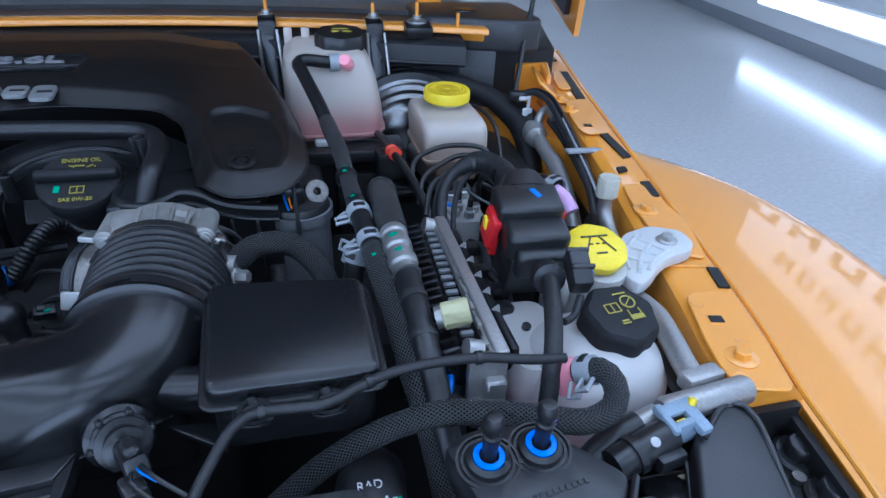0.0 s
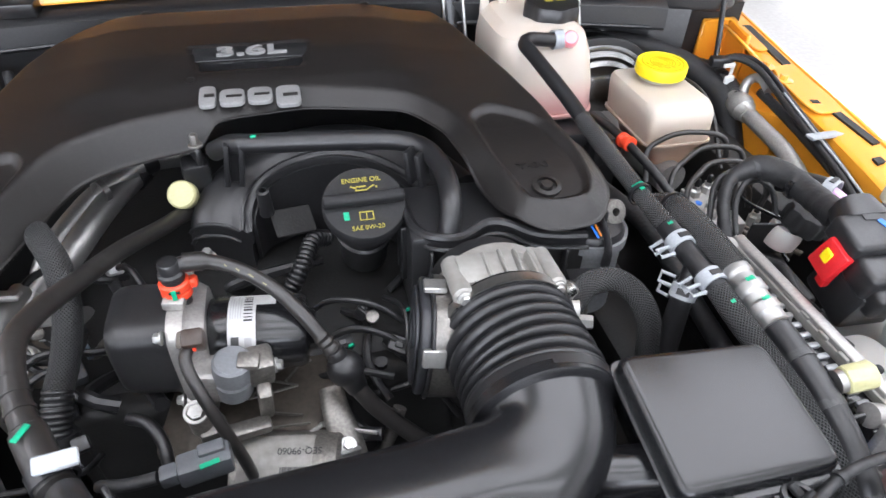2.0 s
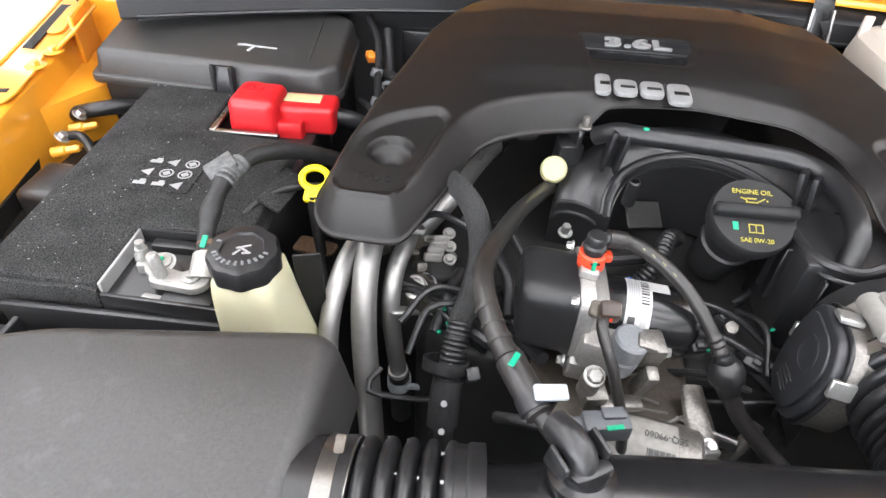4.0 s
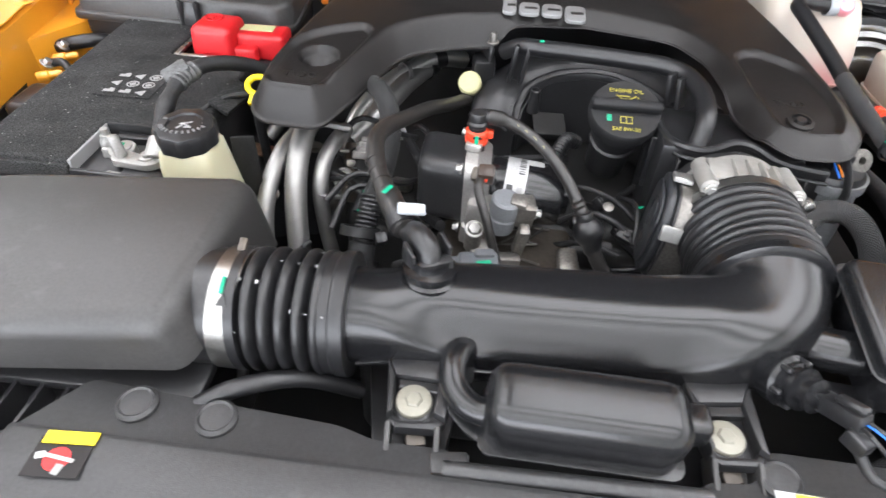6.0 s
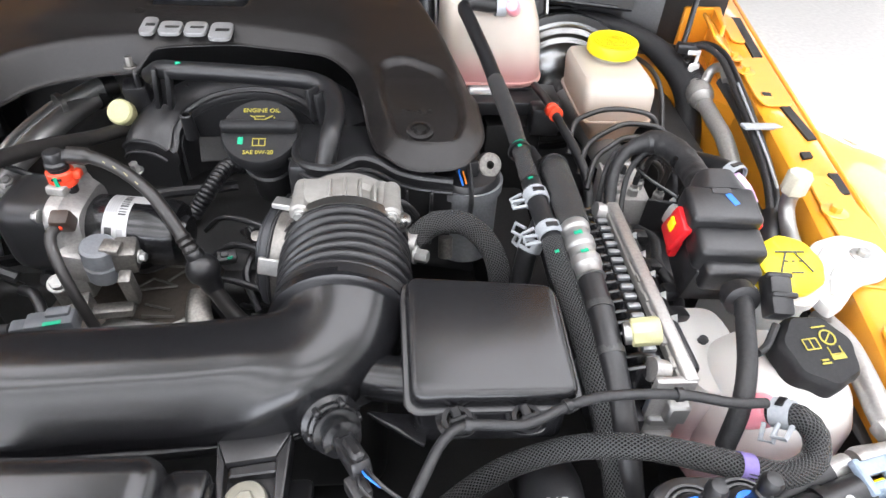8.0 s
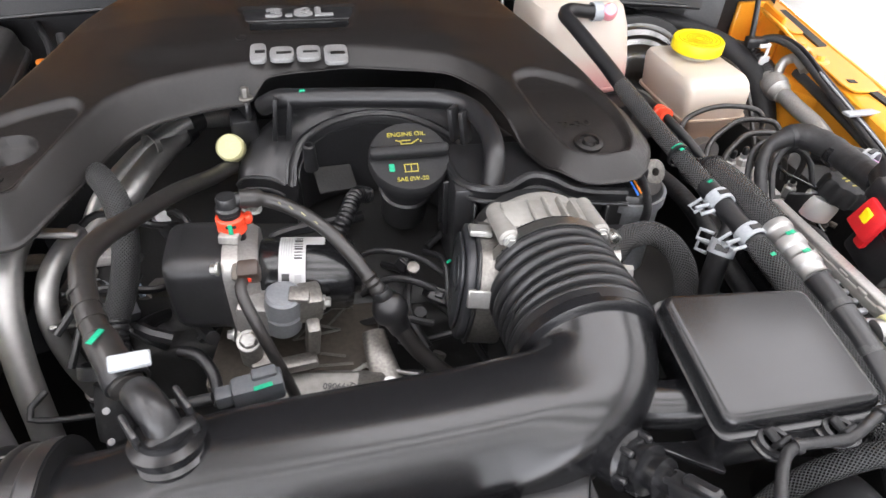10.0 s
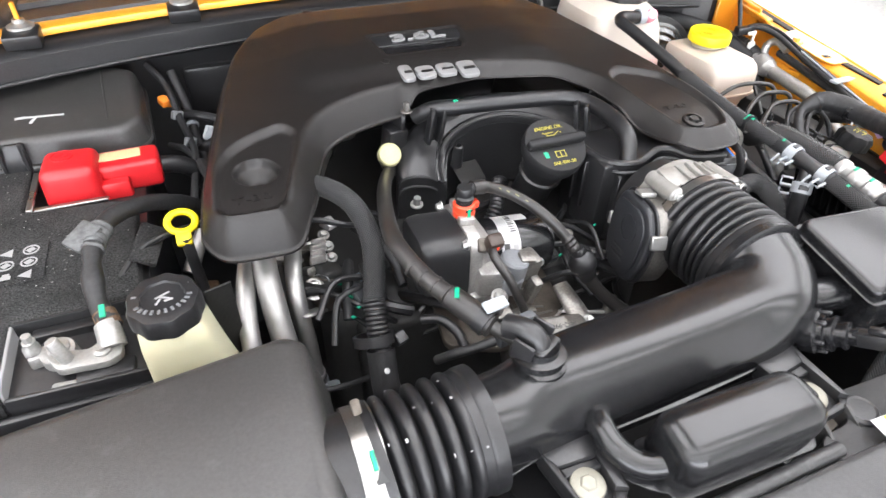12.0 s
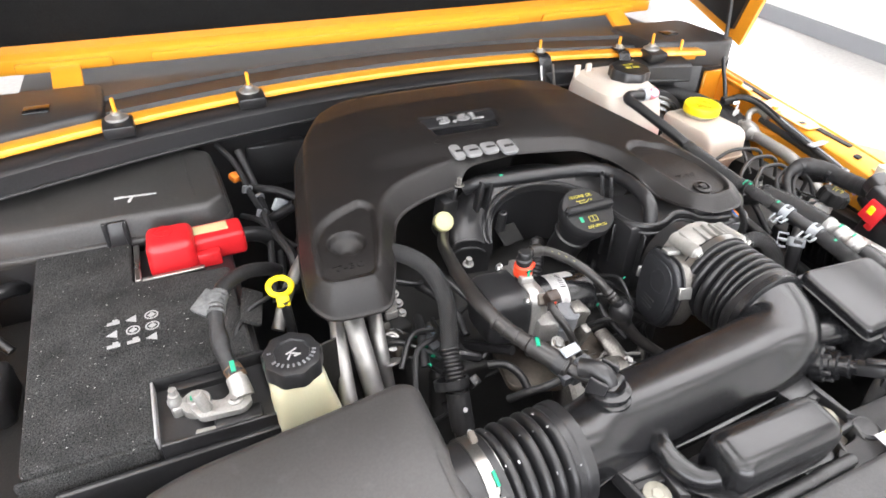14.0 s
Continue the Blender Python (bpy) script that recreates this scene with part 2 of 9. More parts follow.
def bevelled(bm, r, seg=2, angle=35, geom=None):
    if r <= 0:
        return bm
    bm.normal_update()
    edges = [e for e in (geom or bm.edges) if e.is_manifold and e.calc_face_angle(0) > radians(angle)]
    bmesh.ops.bevel(bm, geom=edges, offset=r, offset_type="OFFSET", segments=seg, profile=0.5, affect="EDGES", clamp_overlap=True)
    return bm


def merge(*bms):
    out = bms[0]
    for b in bms[1:]:
        me = bpy.data.meshes.new("tmp")
        b.to_mesh(me)
        b.free()
        out.from_mesh(me)
        bpy.data.meshes.remove(me)
    return out


def turned(bm, m):
    bmesh.ops.transform(bm, matrix=m, verts=bm.verts)
    return bm


def box(c, size, r=0.004, seg=2, rot=(0, 0, 0), taper=(1.0, 1.0)):
    """A rounded box; taper: how wide the top is, of the bottom."""
    bm = bmesh.new()
    bmesh.ops.create_cube(bm, size=1)
    for v in bm.verts:
        if v.co.z > 0:
            v.co.x *= taper[0]
            v.co.y *= taper[1]
        v.co = Vector((v.co.x * size[0], v.co.y * size[1], v.co.z * size[2]))
    bevelled(bm, r, seg, 20)
    return turned(bm, pose(*c, *rot))


def slab(poly, z0, z1, r=0.004, seg=2, only_top=False):
    """A flat outline raised from z0 to z1, with rounded edges."""
    bm = bmesh.new()
    f = bm.faces.new([bm.verts.new((x, y, z0)) for x, y in poly])
    f.normal_update()
    if f.normal.z > 0:
        f.normal_flip()
    up = bmesh.ops.extrude_face_region(bm, geom=[f])["geom"]
    verts = [g for g in up if isinstance(g, bmesh.types.BMVert)]
    bmesh.ops.translate(bm, verts=verts, vec=(0, 0, z1 - z0))
    if r > 0:
        if only_top:
            bevelled(bm, r, seg, 35, [e for e in bm.edges if all(v.co.z > (z0 + z1) / 2 for v in e.verts)])
        else:
            bevelled(bm, r, seg)
    return bm


def axis_pose(base, axis, spin=0.0):
    q = Vector(axis).normalized().to_track_quat("Z", "Y")
    return Matrix.Translation(base) @ q.to_matrix().to_4x4() @ Matrix.Rotation(radians(spin), 4, "Z")


def lathe(profile, base, axis=(0, 0, 1), n=28, lobes=0, depth=0.0, hollow=False):
    """Turns a profile of (radius, height) round an axis; lobes: scallops in the rim."""
    bm = bmesh.new()
    rings = []
    for r, z in profile:
        if r <= 1e-6:
            rings.append([bm.verts.new((0, 0, z))])
            continue
        ring = []
        for k in range(n):
            a = math.tau * k / n
            rr = r * (1 + depth * math.cos(lobes * a)) if lobes else r
            ring.append(bm.verts.new((rr * math.cos(a), rr * math.sin(a), z)))
        rings.append(ring)
    hollow = hollow or (abs(profile[0][1] - profile[-1][1]) < 1e-9 and min(profile[0][0], profile[-1][0]) > 1e-6)
    for a, b in zip(rings, [*rings[1:], rings[0]] if hollow else rings[1:]):
        for k in range(n):
            q = [a[k % len(a)], a[(k + 1) % len(a)], b[(k + 1) % len(b)], b[k % len(b)]]
            q = list(dict.fromkeys(q))
            if len(q) > 2:
                bm.faces.new(q)
    for ring, flip in ((rings[0], True), (rings[-1], False)):
        if len(ring) > 1 and not hollow:
            bm.faces.new(ring[::-1] if flip else ring)
    bmesh.ops.recalc_face_normals(bm, faces=bm.faces)
    return turned(bm, axis_pose(base, axis))


def curve_points(pts, step=0.006):
    """Points along a smooth curve (Catmull-Rom) through the given ones."""
    p = [Vector(q) for q in pts]
    p = [2 * p[0] - p[1], *p, 2 * p[-1] - p[-2]]
    out = []
    for a, b, c, d in zip(p, p[1:], p[2:], p[3:]):
        k = max(2, int((c - b).length / step))
        for i in range(k):
            t = i / k
            out.append(0.5 * ((2 * b) + (c - a) * t + (2 * a - 5 * b + 4 * c - d) * t * t + (3 * b - a - 3 * c + d) * t**3))
    return [*out, p[-2]]


def tube(pts, r, n=14, step=0.006, flat=1.0, up=(0, 0, 1), caps=True, straight=False):
    """A hose or pipe along a curve. r: radius, or radius by (metres along, whole length). UV in metres."""
    line = [Vector(q) for q in pts] if straight else curve_points(pts, step)
    bm = bmesh.new()
    uvl = bm.loops.layers.uv.new("UVMap")
    length = [0.0]
    for a, b in zip(line, line[1:]):
        length.append(length[-1] + (b - a).length)
    side, rings, radii = None, [], []
    for k, c in enumerate(line):
        d = (line[min(k + 1, len(line) - 1)] - line[max(k - 1, 0)]).normalized()
        if side is None:
            side = d.cross(Vector(up))
            side = side.normalized() if side.length > 1e-4 else d.cross(Vector((1, 0, 0))).normalized()
        side = (side - d * side.dot(d)).normalized()
        over = side.cross(d)
        rr = r(length[k], length[-1]) if callable(r) else r
        radii.append(rr)
        rings.append([bm.verts.new(c + rr * (math.cos(math.tau * i / n) * side + flat * math.sin(math.tau * i / n) * over)) for i in range(n)])
    mean = sum(radii) / len(radii)
    for k, (a, b) in enumerate(zip(rings, rings[1:])):
        for i in range(n):
            j = (i + 1) % n
            f = bm.faces.new((a[i], a[j], b[j], b[i]))
            for loop, (s, w) in zip(f.loops, ((k, i), (k, i + 1), (k + 1, i + 1), (k + 1, i))):
                loop[uvl].uv = (length[s], math.tau * w / n * mean)
    if caps:
        bm.faces.new(rings[0][::-1])
        bm.faces.new(rings[-1])
    bmesh.ops.recalc_face_normals(bm, faces=bm.faces)
    return bm


def rings_of(r, depth, pitch, rest=0.0):
    """The radius of a corrugated hose: round ridges at a pitch."""
    return lambda s, total: r - depth * (1 - abs(math.sin(math.pi * (s - rest) / pitch))) ** 1.6 if rest <= s <= total - rest else r


def loft(sections, n=32, power=2.6, powers=()):
    """Rounded sections (centre, right axis, up axis, half width, half height) joined into one skin."""
    bm = bmesh.new()
    rings = []
    for k_, (c, right, up, a, b) in enumerate(sections):
        if powers:
            power = powers[k_]
        c, right, up = Vector(c), Vector(right).normalized(), Vector(up).normalized()
        ring = []
        for k in range(n):
            t = math.tau * k / n
            x, y = math.cos(t), math.sin(t)
            x = math.copysign(abs(x) ** (2 / power), x)
            y = math.copysign(abs(y) ** (2 / power), y)
            ring.append(bm.verts.new(c + a * x * right + b * y * up))
        rings.append(ring)
    for a, b in zip(rings, rings[1:]):
        for k in range(n):
            bm.faces.new((a[k], a[(k + 1) % n], b[(k + 1) % n], b[k]))
    bm.faces.new(rings[0][::-1])
    bm.faces.new(rings[-1])
    bmesh.ops.recalc_face_normals(bm, faces=bm.faces)
    return bm


def curtain(pts, low, thick=0.003, step=0.006):
    """An upright sheet hanging from a curve down to a height."""
    line = curve_points(pts, step)
    bm = bmesh.new()
    rows = []
    for k, p in enumerate(line):
        d = line[min(k + 1, len(line) - 1)] - line[max(k - 1, 0)]
        w = Vector((-d.y, d.x, 0)).normalized() * thick / 2
        rows.append([bm.verts.new(v) for v in (p - w, p + w, Vector((p.x, p.y, low)) + w, Vector((p.x, p.y, low)) - w)])
    for a, b in zip(rows, rows[1:]):
        for i in range(4):
            bm.faces.new((a[i], a[(i + 1) % 4], b[(i + 1) % 4], b[i]))
    bm.faces.new(rows[0])
    bm.faces.new(rows[-1][::-1])
    bmesh.ops.recalc_face_normals(bm, faces=bm.faces)
    return bm


def inside(poly, x, y):
    hit = False
    for (x0, y0), (x1, y1) in zip(poly, [*poly[1:], poly[0]]):
        if (y0 > y) != (y1 > y) and x < (x1 - x0) * (y - y0) / (y1 - y0) + x0:
            hit = not hit
    return hit


def edge_distance(poly, x, y):
    best = 9.0
    for (x0, y0), (x1, y1) in zip(poly, [*poly[1:], poly[0]]):
        dx, dy = x1 - x0, y1 - y0
        t = max(0, min(1, ((x - x0) * dx + (y - y0) * dy) / (dx * dx + dy * dy + 1e-12)))
        best = min(best, math.hypot(x - x0 - t * dx, y - y0 - t * dy))
    return best


def rounded(poly, r=0.012, seg=4):
    """Rounds the corners of an outline."""
    out = []
    n = len(poly)
    for k in range(n):
        p, c, q = (Vector(poly[(k + j) % n]) for j in (-1, 0, 1))
        d = min(r, (p - c).length * 0.45, (q - c).length * 0.45)
        a, b = c + (p - c).normalized() * d, c + (q - c).normalized() * d
        for i in range(seg + 1):
            t = i / seg
            v = (1 - t) ** 2 * a + 2 * t * (1 - t) * c + t * t * b
            out.append((v.x, v.y))
    return out


def mix_at(x, table):
    """A value read off a table of (place, value), straight between its rows."""
    if x <= table[0][0]:
        return table[0][1]
    for (a, u), (b, v) in zip(table, table[1:]):
        if x <= b:
            return u + (v - u) * (x - a) / (b - a)
    return table[-1][1]


def hex_bolt(base, axis=(0, 0, 1), r=0.006, h=0.006, flange=0.009, fh=0.0018):
    bm = lathe([(flange, 0), (flange, fh * 0.7), (flange * 0.93, fh)], base, axis, 20)
    head = lathe([(r, fh), (r, h - 0.001), (r * 0.86, h)], base, axis, 6)
    return merge(bm, head)


def bolt(parent, base, mat="zinc", axis=(0, 0, 1), r=0.006, h=0.006, flange=0.009, name="bolt", label=""):
    return part(name, hex_bolt(base, axis, r, h, flange), mat, parent, label)


def text_mesh(body, size, m, depth=0.0003, bold=0.0):
    """Lettering as a thin mesh, centred, at a pose."""
    cu = bpy.data.curves.new("writing", "FONT")
    cu.body, cu.size, cu.extrude, cu.offset = body, size, depth, bold
    cu.align_x, cu.align_y = "CENTER", "CENTER"
    ob = bpy.data.objects.new("writing", cu)
    dg = bpy.context.evaluated_depsgraph_get()
    me = bpy.data.meshes.new_from_object(ob.evaluated_get(dg))
    bm = bmesh.new()
    bm.from_mesh(me)
    bpy.data.objects.remove(ob)
    bpy.data.curves.remove(cu)
    bpy.data.meshes.remove(me)
    return turned(bm, m)


def face_pose(c, normal, upward=(0, 1, 0)):
    """A pose whose z is the normal and whose y is as near upward as can be."""
    z = Vector(normal).normalized()
    y = (Vector(upward) - z * z.dot(Vector(upward))).normalized()
    x = y.cross(z)
    return Matrix(((x.x, y.x, z.x, c[0]), (x.y, y.y, z.y, c[1]), (x.z, y.z, z.z, c[2]), (0, 0, 0, 1)))


def local_box(m, c, size, r=0.0, seg=1):
    return turned(box(c, size, r, seg), m)


def ring_clip(c, axis, r, thick=0.0012, width=0.008):
    """A sprung band round a hose."""
    return lathe([(r, -width / 2), (r + thick, -width / 2), (r + thick, width / 2), (r, width / 2)], c, axis, 24, hollow=True)

# ---------------------------------------------------------------- the showroom
ROOM_TURN = 11.0


def room(x, y, z=0.0):
    v = Matrix.Rotation(radians(-ROOM_TURN), 3, "Z") @ Vector((x, y, z))
    return v


def room_box(c, size, r=0.0):
    return turned(box(c, size, r, 1), Matrix.Rotation(radians(-ROOM_TURN), 4, "Z"))


X0, X1, Y0, Y1, H = -9.0, 4.75, -7.0, 13.0, 4.2
solo("floor", room_box(((X0 + X1) / 2, (Y0 + Y1) / 2, -0.1), (X1 - X0 + 0.6, Y1 - Y0 + 0.6, 0.2)), "floor", "polished grey epoxy showroom floor", "floor", kind="structure")
solo("ceiling", room_box(((X0 + X1) / 2, (Y0 + Y1) / 2, H + 0.1), (X1 - X0 + 0.6, Y1 - Y0 + 0.6, 0.2)), "wall", "white showroom ceiling", "ceiling", kind="structure")
solo("wall_east", room_box((X1 + 0.1, (Y0 + Y1) / 2, H / 2 + 0.002), (0.2, Y1 - Y0, H - 0.004)), "wall", "white painted showroom wall", "wall", kind="structure")
solo("wall_west", room_box((X0 - 0.1, (Y0 + Y1) / 2, H / 2 + 0.002), (0.2, Y1 - Y0, H - 0.004)), "wall", "white painted showroom wall", "wall", kind="structure")
solo("wall_north", room_box(((X0 + X1) / 2, Y1 + 0.1, H / 2 + 0.002), (X1 - X0, 0.2, H - 0.004)), "wall", "white painted showroom wall", "wall", kind="structure")
# glazed front: pier, lintel and sill round one wide opening
WX0, WX1, WZ0, WZ1 = -7.5, 3.6, 0.5, 3.6
front = thing("wall_south", room(0, Y0, 0), "white showroom wall with a wide window opening", "wall", kind="structure")
part("wall_piece", room_box(((X0 + WX0) / 2, Y0 - 0.1, H / 2 + 0.002), (WX0 - X0, 0.2, H - 0.004)), "wall", front)
part("wall_piece", room_box(((X1 + WX1) / 2, Y0 - 0.1, H / 2 + 0.002), (X1 - WX1, 0.2, H - 0.004)), "wall", front)
part("wall_piece", room_box(((WX0 + WX1) / 2, Y0 - 0.1, (H + WZ1) / 2 - 0.001), (WX1 - WX0, 0.2, H - WZ1 - 0.004)), "wall", front)
part("wall_piece", room_box(((WX0 + WX1) / 2, Y0 - 0.1, WZ0 / 2 + 0.001), (WX1 - WX0, 0.2, WZ0 - 0.004)), "wall", front)
window = thing("window_1", room((WX0 + WX1) / 2, Y0, WZ0), "wide shop window with slim grey frames", "window", kind="structure")
for k in range(5):
    x = WX0 + 0.03 + k * (WX1 - WX0 - 0.06) / 4
    part("window_frame", room_box((x, Y0 - 0.1, (WZ0 + WZ1) / 2), (0.06, 0.08, WZ1 - WZ0 - 0.004)), "skirting", window)
daylight = bpy.data.lights.new("window_daylight", "AREA")
daylight.shape, daylight.size, daylight.size_y, daylight.energy, daylight.color = "RECTANGLE", WX1 - WX0, WZ1 - WZ0, 1200, (0.97, 0.985, 1.0)
dl = new("window_daylight", daylight)
dl.matrix_world = look(room((WX0 + WX1) / 2, Y0 - 0.02, (WZ0 + WZ1) / 2), room((WX0 + WX1) / 2, 0, (WZ0 + WZ1) / 2 - 0.4))
for x0, x1, name in ((X1 - 0.02, X1 - 0.002, "baseboard"),):
    solo(name, room_box(((x0 + x1) / 2, (Y0 + Y1) / 2, 0.076), (x1 - x0, Y1 - Y0 - 0.01, 0.15), 0.003), "skirting", "grey skirting along a white wall", "baseboard", kind="structure")


def ceiling_lamp(x, y, long=1.5, wide=0.32):
    c = room(x, y, H - 0.03)
    lamp = thing("ceiling_light", c, "white strip ceiling light with a glowing diffuser", "ceiling light", "showroom strip lights")
    t = Matrix.Translation(c) @ Matrix.Rotation(radians(-ROOM_TURN), 4, "Z")
    part("frame", turned(box((0, 0, 0.012), (wide + 0.05, long + 0.05, 0.03), 0.004), t), "wall", lamp)
    part("diffuser", turned(box((0, 0, -0.006), (wide, long, 0.008), 0.002, 1), t), "lamp", lamp)


for ly in (-5.2, -3.0, -1.1, 1.6, 4.6, 7.6, 10.6):
    for lx in (-5.6, -2.0, 1.6):
        if (lx, ly) not in ((1.6, 1.6), (-2.0, 1.6)):
            ceiling_lamp(lx, ly, 0.9 if ly < 0 else 0.34, 3.2)
# backlit sign high on the wall, mirrored in the wing's paint
sign = thing("wall_sign", room(X1, 3.0, 2.2), "wide backlit wall sign with dark lettering blocks", "sign")
part("frame", room_box((X1 - 0.02, 2.9, 2.95), (0.036, 5.4, 1.9), 0.004), "wall", sign)
part("diffuser", room_box((X1 - 0.043, 2.9, 2.95), (0.008, 5.3, 1.8), 0.002), "sign_glow", sign, "glowing white sign face")
for z, h, w, gap, y0, n in ((2.55, 0.62, 0.46, 0.66, 0.7, 8), (3.42, 0.30, 0.26, 0.38, 0.9, 11)):
    for k in range(n):
        y = y0 + gap * k
        part("letter_block", merge(room_box((X1 - 0.055, y - 0.36 * w, z), (0.014, 0.28 * w, h)), room_box((X1 - 0.055, y + 0.36 * w, z), (0.014, 0.28 * w, h)), room_box((X1 - 0.055, y, z + (0.38 * h if k % 2 else -0.1 * h)), (0.012, 0.48 * w, 0.24 * h))), "skirting", sign)
# low strip light along the wall
strip = thing("wall_light", room(X1, 3.4, 0.3), "long low glowing strip light on a white wall", "wall light")
part("frame", room_box((X1 - 0.012, 6.3, 0.45), (0.02, 3.0, 0.24), 0.003), "wall", strip)
part("diffuser", room_box((X1 - 0.026, 6.3, 0.45), (0.008, 2.9, 0.18), 0.002), "strip_glow", strip)
ceiling_lamp(-2.43, 0.66, 1.8, 2.2)
# the light box over the bonnet
lc = Vector((1.9, 0.7, H - 0.03))
light_box = thing("ceiling_light", lc, "large white ceiling light box above the car", "ceiling light")
part("frame", box((lc.x, lc.y, lc.z + 0.012), (4.1, 2.1, 0.03), 0.004), "wall", light_box)
part("diffuser", box((lc.x, lc.y, lc.z - 0.006), (4.0, 2.0, 0.008), 0.002, 1), "panel", light_box)


# ---------------------------------------------------------------- the car's body round the engine bay
MID = 0.12  # the car's middle line


def cowl_y(x):
    return 0.945 - 0.30 * (x - MID) ** 2


def bar(f, x0, x1, n=40):
    """A strip swept across the car: f(x) gives a profile of (y, z) points."""
    bm = bmesh.new()
    rows = []
    for k in range(n + 1):
        x = x0 + (x1 - x0) * k / n
        rows.append([bm.verts.new((x, y, z)) for y, z in f(x)])
    m = len(rows[0])
    for a, b in zip(rows, rows[1:]):
        for i in range(m):
            bm.faces.new((a[i], a[(i + 1) % m], b[(i + 1) % m], b[i]))
    bm.faces.new(rows[0])
    bm.faces.new(rows[-1][::-1])
    bmesh.ops.recalc_face_normals(bm, faces=bm.faces)
    return bm


def side_x(s, x):
    """A place on the right wing, or its counterpart on the left one."""
    return x if s > 0 else 2 * MID - 0.052 - x


car = thing("car_body", (MID, 0.6, 0), "orange off-road car with raised bonnet, round an open engine bay", "car")
# orange cowl lip
part("cowl_lip", bevelled(bar(lambda x: [(cowl_y(x) - 0.012, 1.222), (cowl_y(x) - 0.010, 1.231), (cowl_y(x) + 0.016, 1.233), (cowl_y(x) + 0.020, 1.206), (cowl_y(x) + 0.014, 1.206), (cowl_y(x) + 0.010, 1.222)], MID - 0.665, MID + 0.60), 0.002, 2, 25), "orange", car, "orange painted flange")
# black firewall and ledge in front of it
part("firewall", bar(lambda x: [(cowl_y(x) + 0.012, 1.2205), (cowl_y(x) - 0.028, 1.214), (cowl_y(x) - 0.036, 1.207), (cowl_y(x) - 0.038, 1.180), (cowl_y(x) - 0.034, 1.176), (cowl_y(x) + 0.0, 1.170), (cowl_y(x) + 0.01, 0.55), (cowl_y(x) + 0.05, 0.55)], MID - 0.66, MID + 0.56), "black", car, "black plastic bulkhead trim")
# steps and pads moulded into the bulkhead trim
for z, d, r in ((1.181, 0.0375, 0.0028),):
    part("trim_step", tube([(x, cowl_y(x) - d, z) for x in (MID - 0.64, MID - 0.4, MID - 0.2, MID, MID + 0.2, MID + 0.4, MID + 0.54)], r, 8, 0.03), "black", car)
for x, w in ((-0.33, 0.14), (-0.14, 0.10), (0.46, 0.10)):
    part("bulkhead_pad", box((x, cowl_y(x) - 0.001, 1.10), (w, 0.018, 0.085), 0.006, 2, (6, 0, 0)), "black", car, "moulded bulkhead pad")
# cowl top panel behind the lip, with steps
part("cowl_panel", bar(lambda x: [(cowl_y(x) + 0.016, 1.206), (cowl_y(x) + 0.021, 1.214), (cowl_y(x) + 0.05, 1.217), (cowl_y(x) + 0.056, 1.226), (cowl_y(x) + 0.10, 1.228), (cowl_y(x) + 0.106, 1.234), (cowl_y(x) + 0.40, 1.236), (cowl_y(x) + 0.41, 1.225), (cowl_y(x) + 0.41, 1.1), (cowl_y(x) + 0.016, 1.1)], MID - 0.62, MID + 0.62), "matt", car, "grey black cowl panel")
for s in (-1, 1):
    part("cowl_cap", slab(rounded([(MID + s * 0.50, 1.02), (MID + s * 0.50, 0.885), (MID + s * 0.66, 0.83), (MID + s * 0.70, 0.85), (MID + s * 0.70, 1.02)], 0.02), 1.19, 1.243, 0.008, 3), "matt", car, "grey black cowl corner")
    part("cowl_slot", box((MID + s * 0.585, 0.925, 1.2435), (0.035, 0.03, 0.004), 0.003), "glassy", car)


def rail(s, inner, outer, z):
    """One side: the flange on top of the inner fender, its upright and the outer skin. s: -1 or 1."""
    fl = bmesh.new()
    prof = []
    for k in range(41):
        y = 0.15 + 1.05 * k / 40
        xi, xo = mix_at(y, inner), mix_at(y, outer)
        zz = mix_at(y, z)
        prof.append([(xi - 0.006, zz - 0.115), (xi - 0.004, zz - 0.02), (xi, zz - 0.004), (xi + 0.006, zz), (xo - 0.006, zz + 0.002), (xo, zz - 0.004), (xo + 0.012, zz - 0.014), (xo + 0.012, zz - 0.05), (xi + 0.02, zz - 0.05)])
    rows = [[fl.verts.new((side_x(s, x), y, zz)) for x, zz in row] for row, y in zip(prof, [0.15 + 1.05 * k / 40 for k in range(41)])]
    m = len(rows[0])
    for a, b in zip(rows, rows[1:]):
        for i in range(m):
            fl.faces.new((a[i], a[(i + 1) % m], b[(i + 1) % m], b[i]))
    fl.faces.new(rows[0])
    fl.faces.new(rows[-1][::-1])
    bmesh.ops.recalc_face_normals(fl, faces=fl.faces)
    return fl


INNER = [(-0.1, 0.665), (0.154, 0.708), (0.21, 0.719), (0.265, 0.733), (0.32, 0.744), (0.39, 0.756), (0.50, 0.779), (0.616, 0.797), (0.704, 0.809), (0.80, 0.826), (1.2, 0.90)]
OUTER = [(-0.1, 0.705), (0.068, 0.750), (0.14, 0.763), (0.186, 0.776), (0.267, 0.793), (0.39, 0.814), (0.548, 0.840), (0.62, 0.852), (0.775, 0.882), (1.05, 0.940), (1.24, 0.98)]
RAIL_Z = [(-0.1, 1.088), (0.15, 1.102), (0.27, 1.109), (0.44, 1.117), (0.54, 1.124), (0.61, 1.129), (0.72, 1.133), (1.2, 1.150)]


